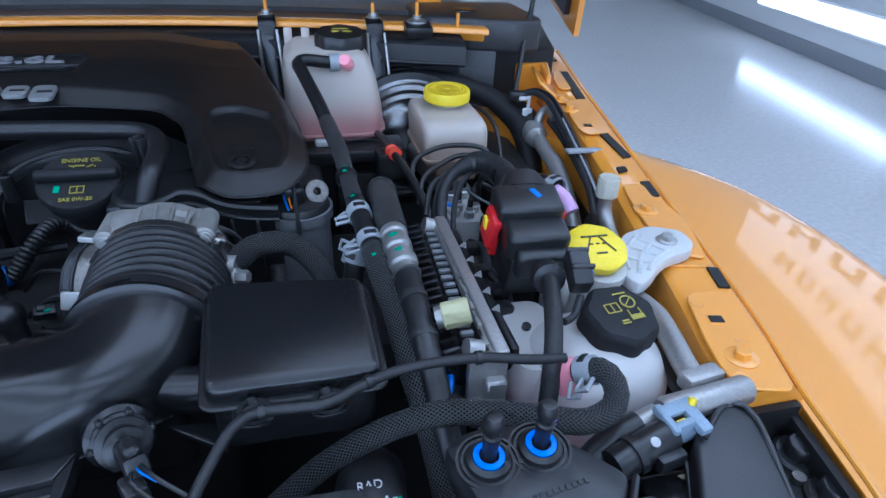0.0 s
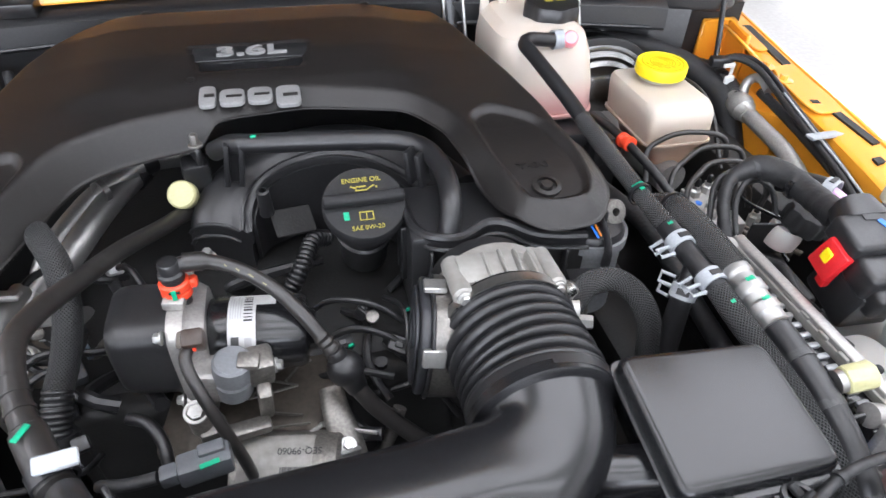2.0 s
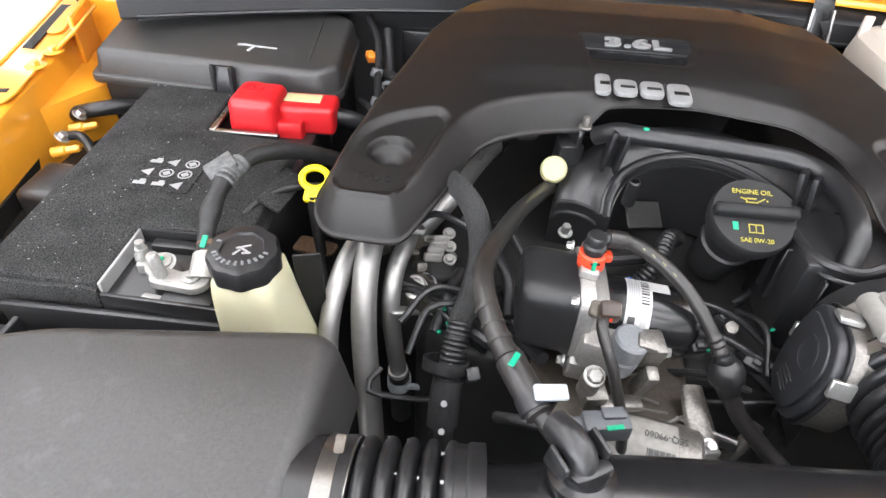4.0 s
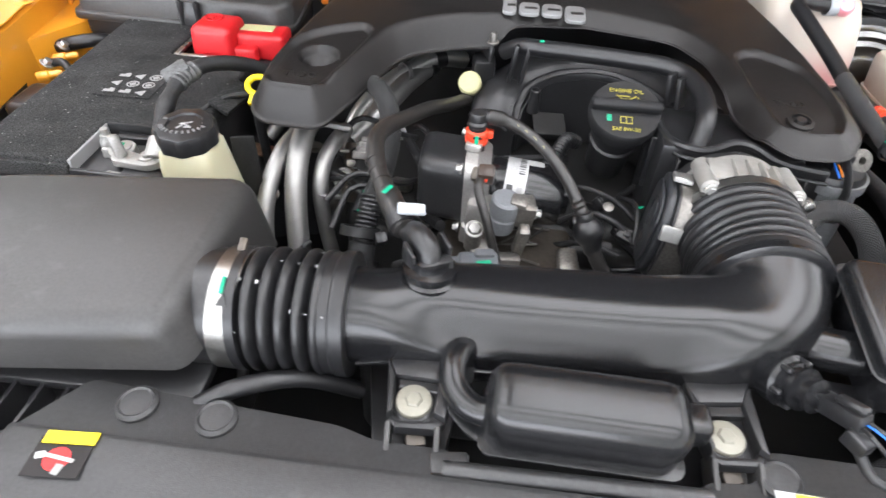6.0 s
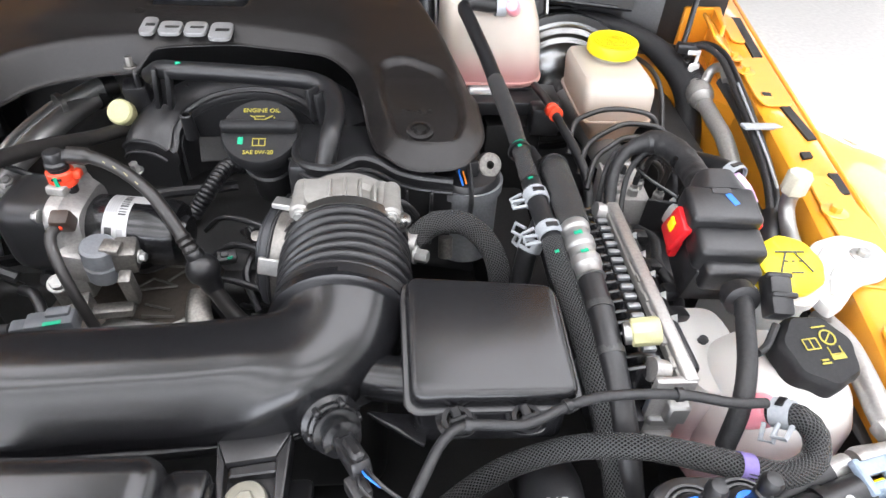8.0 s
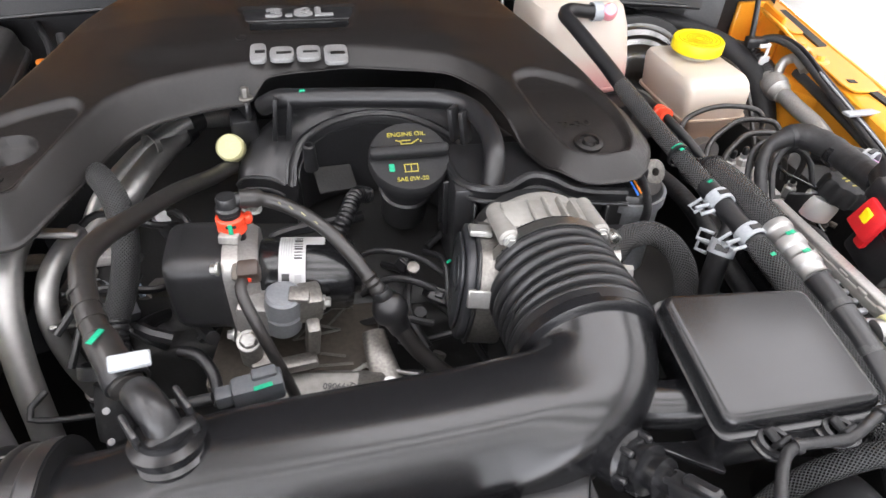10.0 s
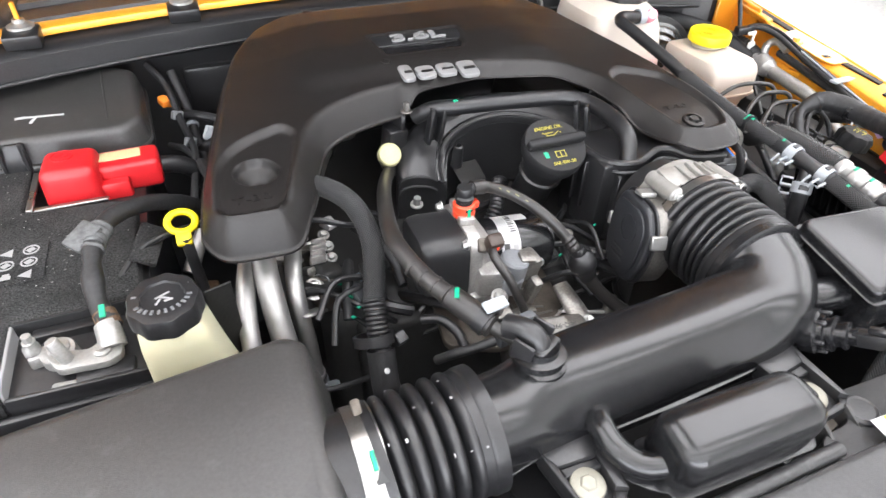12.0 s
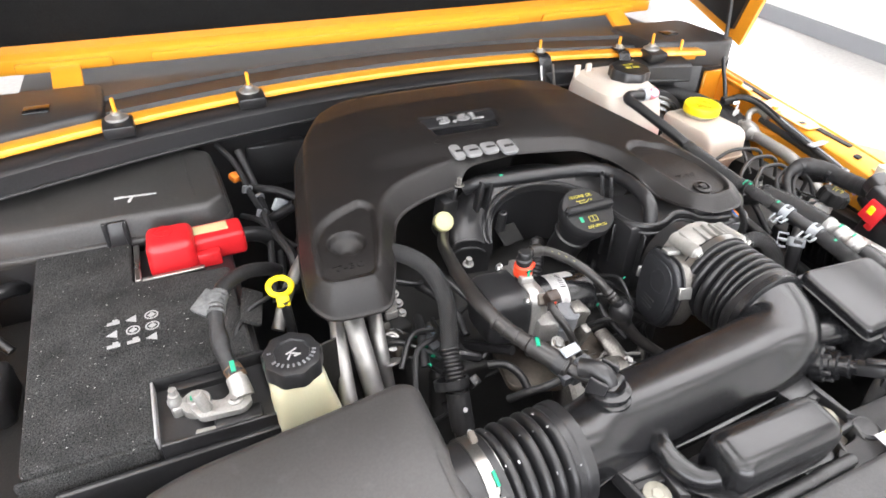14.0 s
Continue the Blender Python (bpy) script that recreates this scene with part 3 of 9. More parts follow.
def fender_skin(s):
    """The bulging outer wing beyond the flange, out to the wheel arch and down."""
    bm = bmesh.new()
    rows = []
    for k in range(37):
        y = -0.12 + 1.35 * k / 36
        xo, zz = mix_at(y, OUTER) + 0.006, mix_at(y, RAIL_Z) - 0.016
        reach = 0.235 * max(0.0, 1 - (abs(y - 0.20) / 0.43) ** 2.4) ** 0.6 if abs(y - 0.20) < 0.43 else 0.0
        reach = max(reach, 0.015)
        row = []
        for i in range(13):
            a = i / 12
            x = xo + reach * math.sin(a * math.pi / 2) ** 0.9
            z = zz - 0.030 * a - 0.10 * max(0, a - 0.75) ** 1.3
            row.append(bm.verts.new((side_x(s, x), y, z)))
        row.append(bm.verts.new((side_x(s, xo + reach + 0.004), y, zz - 0.09)))
        row.append(bm.verts.new((side_x(s, xo + reach - 0.03), y, zz - 0.55)))
        rows.append(row)
    for a, b in zip(rows, rows[1:]):
        for i in range(len(a) - 1):
            bm.faces.new((a[i], a[i + 1], b[i + 1], b[i]))
    bmesh.ops.recalc_face_normals(bm, faces=bm.faces)
    bmesh.ops.solidify(bm, geom=bm.faces[:], thickness=0.0015)
    return bm


def plate_on_rail(parent, pts, s=1, name="rail_plate", lift=0.003):
    bm = slab(rounded(pts, 0.01), 0, 0.003, 0.001, 1)
    for v in bm.verts:
        v.co.z += mix_at(v.co.y, RAIL_Z) + lift - 0.001
        v.co.x = side_x(s, v.co.x)
    if s < 0:
        bmesh.ops.reverse_faces(bm, faces=bm.faces)
    return part(name, bm, "orange", parent)


for s, nm in ((1, "fender"), (-1, "fender")):
    wing = part(nm, fender_skin(s), "orange", car, "orange painted wing")
    part("rail", rail(s, INNER, OUTER, RAIL_Z), "orange", wing, "orange painted inner flange")
    part("crease", tube([(side_x(s, mix_at(y, OUTER)), y, mix_at(y, RAIL_Z) + 0.0005) for y in (0.0, 0.068, 0.14, 0.20, 0.267, 0.39, 0.548, 0.62, 0.775, 0.90, 1.05)], 0.0028, 8, 0.02), "orange", wing, "rolled edge of the wing")
    # raised plates, slots and bolts on the flange
    for pts in (
        [(0.716, 0.153), (0.755, 0.142), (0.782, 0.258), (0.774, 0.263), (0.737, 0.264), (0.729, 0.240), (0.719, 0.207), (0.712, 0.173)],
        [(0.767, 0.400), (0.757, 0.330), (0.792, 0.310), (0.812, 0.380), (0.811, 0.432), (0.804, 0.438), (0.808, 0.468), (0.782, 0.471), (0.774, 0.440)],
        [(0.801, 0.613), (0.798, 0.634), (0.811, 0.700), (0.828, 0.748), (0.866, 0.752), (0.848, 0.640), (0.838, 0.612)],
        [(0.842, 0.806), (0.862, 0.800), (0.882, 0.895), (0.868, 0.900), (0.850, 0.850)],
    ):
        plate_on_rail(wing, pts, s)
    for pts in ([(0.783, 0.299), (0.793, 0.296), (0.786, 0.266), (0.776, 0.269)], [(0.809, 0.475), (0.820, 0.474), (0.815, 0.440), (0.804, 0.439)], [(0.822, 0.615), (0.834, 0.614), (0.832, 0.541), (0.820, 0.539)], [(0.882, 0.900), (0.896, 0.898), (0.866, 0.755), (0.851, 0.751)], [(0.904, 1.052), (0.919, 1.051), (0.906, 0.970), (0.893, 0.968)], [(0.797, 0.514), (0.809, 0.515), (0.808, 0.505), (0.795, 0.502)]):
        sl = slab([(side_x(s, x), y) for x, y in pts], 0, 0.003, 0)
        for v in sl.verts:
            v.co.z += mix_at(v.co.y, RAIL_Z) + 0.0012
        part("slot", sl, "dark", wing, "dark open slot")
    for x, y, lx, ly in ((0.743, 0.226, 0.012, 0.009), (0.816, 0.640, 0.011, 0.010)):
        rim_ = part("slot", box((side_x(s, x), y, mix_at(y, RAIL_Z) + 0.0045), (lx + 0.004, ly + 0.004, 0.002), 0.0008, 1, (0, 0, -s * 12)), "orange", wing)
        part("hole", box((side_x(s, x), y, mix_at(y, RAIL_Z) + 0.0055), (lx, ly, 0.002), 0.0005, 1, (0, 0, -s * 12)), "dark", rim_, "small dark hole")
    # sunk panel between the front plates
    part("recess_edge", box((side_x(s, 0.766), 0.3065, mix_at(0.30, RAIL_Z) + 0.002), (0.044, 0.003, 0.003), 0.001, 1, (0, 0, -s * 15)), "orange", wing)
    for x, y, r in ((0.736, 0.182, 0.0066), (0.779, 0.409, 0.0060), (0.817, 0.707, 0.0058), (0.819, 0.750, 0.0060)):
        bolt(wing, (side_x(s, x), y, mix_at(y, RAIL_Z) + 0.004), "orange", (0, 0, 1), r, 0.008, 0.0135, label="orange painted bolt")
    for x, y in ((0.739, 0.248), (0.748, 0.200), (0.722, 0.163), (0.800, 0.455)):
        part("weld_mark", lathe([(0.0055, 0), (0.0050, 0.0007), (0.0040, 0.0004), (0, 0.0005)], (side_x(s, x), y, mix_at(y, RAIL_Z) + 0.0048), n=16), "orange", wing)
    # black box section in front, round the headlamp
    for poly, z0, z1 in ([(0.60, 0.146), (0.765, 0.146), (0.742, 0.06), (0.715, -0.1), (0.60, -0.1)], 0.9, 0.985), ([(0.762, 0.1465), (0.7695, 0.1465), (0.741, 0.0), (0.719, -0.1), (0.712, -0.1), (0.734, 0.0)], 0.9, 1.078), ([(0.68, 0.1495), (0.768, 0.1495), (0.767, 0.143), (0.68, 0.143)], 0.9, 1.088):
        part("shroud", slab([(side_x(s, x), y) for x, y in poly], z0, z1, 0), "dark", wing, "black inner shroud")
    # upright tab near the cowl
    part("tab", box((side_x(s, 0.815), 0.80, 1.150), (0.05, 0.10, 0.005), 0.002, 1, (0, s * 38, -s * 14)), "orange", wing, "folded orange tab")

# front wheels under the wings
for s in (-1, 1):
    c = Vector((side_x(s, 0.86), 0.30, 0.36))
    tyre = part("wheel", lathe([(0.22, -0.10), (0.33, -0.105), (0.355, -0.085), (0.36, 0.0), (0.355, 0.085), (0.33, 0.105), (0.22, 0.10)], c, (1, 0, 0), 48), "rubber", car, "black front tyre")
    part("rim", lathe([(0.225, 0.09), (0.21, 0.08), (0.19, 0.05), (0.06, 0.06), (0.05, 0.075), (0, 0.075)], c, (s, 0, 0), 40), "alu_dull", tyre, "dull metal rim")
# black splash panel between battery and wing
part("splash_panel", slab([(-0.66, 0.02), (-0.60, 0.72), (-0.505, 0.72), (-0.515, 0.02)], 0.7, 1.03, 0.004), "dark", car, "black splash panel")

# black panels on the inner wing, added also to darken orange lying in shade
part("wing_shade_panel", slab([(0.697, 0.17), (0.708, 0.17), (0.738, 0.35), (0.752, 0.495), (0.72, 0.495), (0.708, 0.35)], 0.7, 1.060, 0.004), "dark", car, "black inner wing panel, also standing for shade")
part("wing_shade_panel", slab([(0.690, 0.50), (0.738, 0.52), (0.742, 0.66), (0.752, 0.80), (0.700, 0.84), (0.690, 0.70)], 0.7, 1.072, 0.006), "dark", car, "black inner wing panel, also standing for shade")

# end panels of the bulkhead beside the wings
for s in (-1, 1):
    part("cowl_side", slab([(side_x(s, x), y) for x, y in ((0.64, 0.900), (0.70, 0.885), (0.86, 0.885), (0.92, 1.10), (0.64, 1.10))], 0.7, 1.186, 0), "dark", car, "black end panel")
    part("wing_fold", slab([(side_x(s, x), y) for x, y in ((0.815, 0.80), (0.822, 0.80), (0.850, 0.884), (0.79, 0.884), (0.79, 0.876), (0.836, 0.876))], 1.08, 1.165, 0.002, 1), "orange", car, "folded orange wing end")

# bonnet, hinged at the cowl and propped open over the engine
hood = thing("bonnet", (MID, 1.09, 1.25), "orange bonnet propped open with black lined underside", "car bonnet")
HA = 66.0


def hood_m(x, u, w):
    """Bonnet places: u forward along it from the hinge edge, w out of its underside."""
    a = radians(HA)
    return Vector((MID + x, 1.095 - u * math.cos(a) - w * math.sin(a), 1.255 + u * math.sin(a) - w * math.cos(a)))


def hood_slab(poly, w0, w1, r):
    bm = slab(poly, w0, w1, r, 2)
    for v in bm.verts:
        v.co = hood_m(v.co.x, v.co.y, v.co.z)
    bmesh.ops.recalc_face_normals(bm, faces=bm.faces)
    return bm


part("outer_panel", hood_slab(rounded([(-0.79, 0.0), (0.79, 0.0), (0.66, 1.12), (-0.66, 1.12)], 0.03), -0.05, -0.035, 0.004), "orange", hood)
part("inner_frame", hood_slab(rounded([(-0.74, 0.02), (0.74, 0.02), (0.63, 1.09), (-0.63, 1.09)], 0.03), -0.034, 0.0, 0.006), "orange", hood)
part("liner", hood_slab(rounded([(-0.68, 0.052), (0.68, 0.052), (0.57, 1.03), (-0.57, 1.03)], 0.05), 0.001, 0.014, 0.006), "liner", hood, "black felt liner")
part("rear_rib", hood_slab(rounded([(-0.66, 0.0), (0.66, 0.0), (0.65, 0.030), (-0.65, 0.030)], 0.01), -0.03, 0.016, 0.006), "orange", hood)
for x0, x1 in ((-0.62, -0.48), (-0.42, 0.30), (0.36, 0.60)):
    part("rib_step", hood_slab(rounded([(x0, 0.006), (x1, 0.006), (x1, 0.024), (x0, 0.024)], 0.006), 0.0165, 0.024, 0.003), "orange", hood)
for s in (-1, 1):
    part("hinge", box((MID + s * 0.55, 1.05, 1.245), (0.045, 0.08, 0.012), 0.004, 2, (30, 0, 0)), "orange", hood, "orange painted hinge")
    for dx, mat, inset in ((0.0, "orange", 0.0), (-0.012, "rubber", 0.022)):
        sk = bmesh.new()
        pts = [(0.012 + inset, 0.0), (0.030 + inset, 0.195 - inset * 1.4), (1.06 - inset, 0.13 - inset), (1.10 - inset, 0.0)]
        rows = [[sk.verts.new(hood_m(s * (0.795 - 0.12 * u + dx + e), u, w)) for u, w in pts] for e in (-0.010, 0.0)]
        for k in range(4):
            sk.faces.new((rows[0][k], rows[0][(k + 1) % 4], rows[1][(k + 1) % 4], rows[1][k]))
        sk.faces.new(rows[0])
        sk.faces.new(rows[1][::-1])
        bmesh.ops.recalc_face_normals(sk, faces=sk.faces)
        part("side_skirt" if mat == "orange" else "seal", sk, mat, hood, "orange bonnet side" if mat == "orange" else "black rubber lining")

# bay: dark liner below everything
bay = thing("engine_bay_liner", (MID, 0.5, 0.55), "dark lower engine bay with inner wings", "engine bay", kind="structure")
part("undertray", slab([(-0.62, -0.1), (0.86, -0.1), (0.98, 1.0), (-0.74, 1.0)], 0.55, 0.58, 0), "dark", bay)
for s in (-1, 1):
    part("inner_wing", slab([(side_x(s, x), y) for x, y in ((0.672, -0.05), (0.712, 0.16), (0.748, 0.39), (0.80, 0.66), (0.82, 0.66), (0.77, 0.39), (0.73, 0.16), (0.69, -0.05))], 0.56, 1.055, 0), "dark", bay, "dark inner wing")
    back = part("rear_wing_panel", slab([(side_x(s, x), y) for x, y in ((0.700, 0.86), (0.800, 0.66), (0.815, 0.67), (0.83, 0.90), (0.70, 0.90))], 1.02, 1.10, 0), "orange", bay, "orange inner wing panel")
    # same panel continued downwards, its shade given as a near black colour
    part("rear_wing_lower", slab([(side_x(s, x), y) for x, y in ((0.700, 0.86), (0.800, 0.66), (0.815, 0.67), (0.83, 0.90), (0.70, 0.90))], 0.70, 1.019, 0), "dark", bay, "lower wing panel coloured black for shade")
    part("hole", lathe([(0.03, 0), (0.03, 0.002)], (side_x(s, 0.742), 0.773, 1.04), (-s * 0.89, -0.45, 0), 24), "glassy", back, "dark round opening")

# ---------------------------------------------------------------- engine cover
COVER = [(-0.182, 0.420), (-0.112, 0.416), (-0.088, 0.470), (-0.066, 0.534), (-0.052, 0.562), (-0.026, 0.580), (0.018, 0.595), (0.062, 0.602), (0.078, 0.616), (0.16, 0.624), (0.262, 0.605), (0.292, 0.565), (0.305, 0.50), (0.318, 0.43), (0.345, 0.405), (0.396, 0.407), (0.420, 0.445), (0.416, 0.58), (0.404, 0.66), (0.385, 0.74), (0.352, 0.845), (0.29, 0.872), (0.12, 0.872), (-0.03, 0.860), (-0.095, 0.83), (-0.140, 0.75), (-0.165, 0.64), (-0.190, 0.52), (-0.198, 0.45)]
COVER_TOP = [(0.40, 1.178), (0.43, 1.184), (0.47, 1.190), (0.55, 1.197), (0.625, 1.208), (0.71, 1.222), (0.78, 1.229), (0.83, 1.228), (0.88, 1.212)]
PAD_L = rounded([(-0.184, 0.456), (-0.174, 0.520), (-0.160, 0.545), (-0.135, 0.563), (-0.096, 0.578), (-0.081, 0.560), (-0.096, 0.498), (-0.111, 0.450), (-0.122, 0.440), (-0.172, 0.440)], 0.014)
PAD_R = rounded([(0.316, 0.574), (0.347, 0.590), (0.390, 0.556), (0.404, 0.490), (0.402, 0.450), (0.392, 0.428), (0.356, 0.424), (0.332, 0.436), (0.318, 0.500)], 0.016)
PLATE = rounded([(0.055, 0.675), (0.165, 0.675), (0.175, 0.725), (0.045, 0.725)], 0.006)


def smooth(a, b, x):
    t = max(0.0, min(1.0, (x - a) / (b - a)))
    return t * t * (3 - 2 * t)


def cover_z(x, y):
    z = mix_at(y, COVER_TOP)
    z -= 0.016 * smooth(0.10, 0.30, abs(x - 0.11)) * smooth(0.55, 0.75, y)
    z += 0.005 * smooth(0.26, 0.33, x) * smooth(0.60, 0.50, y)
    z += 0.004 * smooth(0.62, 0.66, y) * smooth(0.20, 0.14, abs(x - 0.11))
    for pad in (PAD_L, PAD_R):
        if inside(pad, x, y):
            e = edge_distance(pad, x, y)
            z -= 0.0065 * smooth(0.0, 0.009, e)
    d = math.hypot(x + 0.135, y - 0.506)
    z -= 0.009 * smooth(0.0225, 0.0195, d) + 0.010 * smooth(0.0200, 0.006, d)
    if inside(PLATE, x, y):
        z -= 0.004 * smooth(0.0, 0.004, edge_distance(PLATE, x, y))
    return z


def build_cover():
    # the outline at even steps, its corners eased
    line = []
    for (xa, ya), (xb, yb) in zip(COVER, [*COVER[1:], COVER[0]]):
        n = max(1, round(math.hypot(xb - xa, yb - ya) / 0.0055))
        line += [Vector((xa + (xb - xa) * k / n, ya + (yb - ya) * k / n)) for k in range(n)]
    n = len(line)
    for _ in range(8):
        line = [(line[i - 1] + line[i] * 2 + line[(i + 1) % n]) / 4 for i in range(n)]
    area = sum(line[i - 1].x * line[i].y - line[i].x * line[i - 1].y for i in range(n))
    inward = []
    for i in range(n):
        d = line[(i + 1) % n] - line[i - 1]
        inward.append(Vector((-d.y, d.x)).normalized() * (1 if area > 0 else -1))
    line = [p - w * 0.0012 for p, w in zip(line, inward)]
    for _ in range(5):
        inward = [(inward[i - 1] + inward[i] + inward[(i + 1) % n]).normalized() for i in range(n)]
    bm = bmesh.new()
    # the skirt: thin lip, sloping side, rounded shoulder, level top
    rows = []
    for d, z in ((0.0, -0.034), (0.0003, -0.0318), (0.0022, -0.0312), (0.0030, -0.0290), (0.0075, -0.0195), (0.0125, -0.0095), (0.0152, -0.0046), (0.0166, -0.0025), (0.0186, -0.0009), (0.0215, 0.0)):
        row = []
        for p, w in zip(line, inward):
            # at the throat of the notch the side is low
            k = 1 - 0.62 * smooth(0.05, 0.075, p.x) * smooth(0.335, 0.29, p.x) * smooth(0.47, 0.52, p.y) * smooth(0.70, 0.66, p.y)
            k -= 0.60 * smooth(0.30, 0.325, p.x) * smooth(0.58, 0.50, p.y)
            e = d * (1 + 0.15 * smooth(0.50, 0.44, p.y) * (d < 0.019))
            row.append(bm.verts.new((p.x + w.x * e, p.y + w.y * e, z * k)))
        rows.append(row)
    for lo_, hi_ in zip(rows, rows[1:]):
        for i in range(n):
            bm.faces.new((lo_[i], lo_[(i + 1) % n], hi_[(i + 1) % n], hi_[i]))
    crown = bm.faces.new(rows[-1])
    low = rows[0]
    xs = [p[0] for p in COVER]
    ys = [p[1] for p in COVER]
    geom = [crown, *crown.edges, *crown.verts]
    for axis, lo, hi in ((0, min(xs), max(xs)), (1, min(ys), max(ys))):
        m_ = int((hi - lo) / 0.0044)
        for k in range(1, m_):
            co, no = [0, 0, 0], [0, 0, 0]
            co[axis], no[axis] = lo + (hi - lo) * k / m_, 1
            geom = bmesh.ops.bisect_plane(bm, geom=geom, plane_co=co, plane_no=no)["geom"]
    # finer mesh round the two lobes' recesses
    for xa, xb, ya, yb in ((-0.185, -0.075, 0.442, 0.592), (0.308, 0.406, 0.422, 0.585)):
        faces = [f for f in bm.faces if all(xa <= v.co.x <= xb and ya <= v.co.y <= yb for v in f.verts)]
        geom = list(set(faces) | {e for f in faces for e in f.edges} | {v for f in faces for v in f.verts})
        for axis, lo, hi in ((0, xa, xb), (1, ya, yb)):
            n_ = int((hi - lo) / 0.0019)
            for k in range(1, n_):
                co, no = [0, 0, 0], [0, 0, 0]
                co[axis], no[axis] = lo + (hi - lo) * k / n_, 1
                geom = bmesh.ops.bisect_plane(bm, geom=geom, plane_co=co, plane_no=no)["geom"]
    for v in bm.verts:
        v.co.z += cover_z(v.co.x, v.co.y)
    # the lip turns in under the edge
    under = [bm.verts.new((v.co.x + w.x * 0.004, v.co.y + w.y * 0.004, v.co.z + 0.0004)) for v, w in zip(low, inward)]
    for i in range(n):
        bm.faces.new((low[i], low[(i + 1) % n], under[(i + 1) % n], under[i]))
    bmesh.ops.recalc_face_normals(bm, faces=bm.faces)
    bm.normal_update()
    return bm


cover = thing("engine_cover", (0.11, 0.64, 1.17), "large satin black moulded engine cover with two lobes", "engine cover")
part("shell", build_cover(), "cover", cover, sharp=50)
slope = (0, -0.16, 1)


def cover_pose(x, y, lift=0.0):
    return face_pose((x, y, cover_z(x, y) + lift), slope)


part("plate", turned(box((0, 0, 0), (0.122, 0.026, 0.002), 0.001), cover_pose(0.110, 0.712, 0.0005)), "black", cover, "black badge plate")
part("plate_step", turned(box((0, 0, 0), (0.108, 0.020, 0.002), 0.001), cover_pose(0.110, 0.687, -0.0004)), "glassy", cover, "gloss black lower field")
part("badge", text_mesh("3.6L", 0.023, cover_pose(0.110, 0.712, 0.0020) @ Matrix.Diagonal((1.9, 1, 1, 1)), 0.002, 0.0007), "badge", cover, "silver displacement lettering")
# maker's badge as plain raised shapes
for x, w, h, dy in ((0.067, 0.016, 0.034, 0.002), (0.0905, 0.024, 0.026, -0.001), (0.1175, 0.024, 0.026, -0.001), (0.145, 0.024, 0.034, -0.005)):
    blk = part("badge_block", turned(slab(rounded([(-w / 2, -h / 2), (w / 2, -h / 2), (w / 2, h / 2), (-w / 2, h / 2)], 0.008, 5), 0, 0.0042, 0.0010, 2, True), cover_pose(x, 0.629 + dy, -0.0004)), "badge", cover, "raised silver badge shape")
    part("groove", turned(box((0.002, 0, 0.0043), (w * 0.62, h * 0.16, 0.0006), 0.0002, 1), cover_pose(x, 0.629 + dy, -0.0004)), "cover", blk)
part("marking", text_mesh("T-30", 0.013, cover_pose(-0.145, 0.465, 0.0002) @ Matrix.Diagonal((1.5, 1, 1, 1)), 0.0009), "cover", cover)
part("marking", text_mesh("T-30", 0.011, cover_pose(0.356, 0.480, 0.0002) @ Matrix.Diagonal((1.5, 1, 1, 1)), 0.0008), "cover", cover)
part("stud", lathe([(0.013, 0), (0.013, 0.003), (0.009, 0.004), (0.009, 0.001), (0.006, 0.001), (0.005, 0.005), (0, 0.005)], (0.358, 0.449, cover_z(0.358, 0.449)), slope, 20), "cover", cover)
for x, y in ((-0.01, 0.83), (0.25, 0.83), (0.05, 0.66)):
    part("ejector_mark", lathe([(0.006, 0), (0.006, 0.0006), (0.005, 0.0008), (0.005, 0.0002), (0, 0.0002)], (x, y, cover_z(x, y)), slope, 18), "cover", cover)

# ---------------------------------------------------------------- engine block in the dark, intake manifold, oil filler
engine = thing("engine", (0.1, 0.55, 0.6), "dark engine block and heads below the black cover", "engine")
# block, heads and case carry the shade under the cover in their colour
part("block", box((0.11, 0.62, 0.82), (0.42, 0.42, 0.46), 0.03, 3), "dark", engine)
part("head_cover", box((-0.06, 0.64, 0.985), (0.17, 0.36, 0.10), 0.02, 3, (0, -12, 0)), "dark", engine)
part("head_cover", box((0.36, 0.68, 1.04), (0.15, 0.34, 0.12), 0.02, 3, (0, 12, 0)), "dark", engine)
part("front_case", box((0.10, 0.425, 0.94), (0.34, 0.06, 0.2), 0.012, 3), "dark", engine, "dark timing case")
part("front_plate", slab(rounded([(0.006, 0.345), (0.060, 0.322), (0.150, 0.326), (0.160, 0.425), (0.10, 0.436), (0.018, 0.425)], 0.012), 1.034, 1.044, 0.003), "plate", engine, "dark grey metal pump plate")
for a in (0.0, 0.035):
    part("rib", box((0.125 + a, 0.335, 1.048), (0.05, 0.003, 0.004), 0.001, 1, (0, 0, 30 - a * 1500)), "alu", engine)

TX0 = 0.292
intake = thing("intake_manifold", (0.2, 0.5, 1.1), "black moulded intake manifold arching round the oil filler", "intake manifold")
ARCH = curve_points([(0.060, 0.557, 1.104), (0.064, 0.578, 1.119), (0.079, 0.602, 1.133), (0.106, 0.620, 1.144), (0.138, 0.631, 1.150), (0.174, 0.634, 1.153), (0.211, 0.625, 1.154), (0.244, 0.604, 1.153), (0.272, 0.572, 1.150), (0.294, 0.525, 1.147)], 0.006)
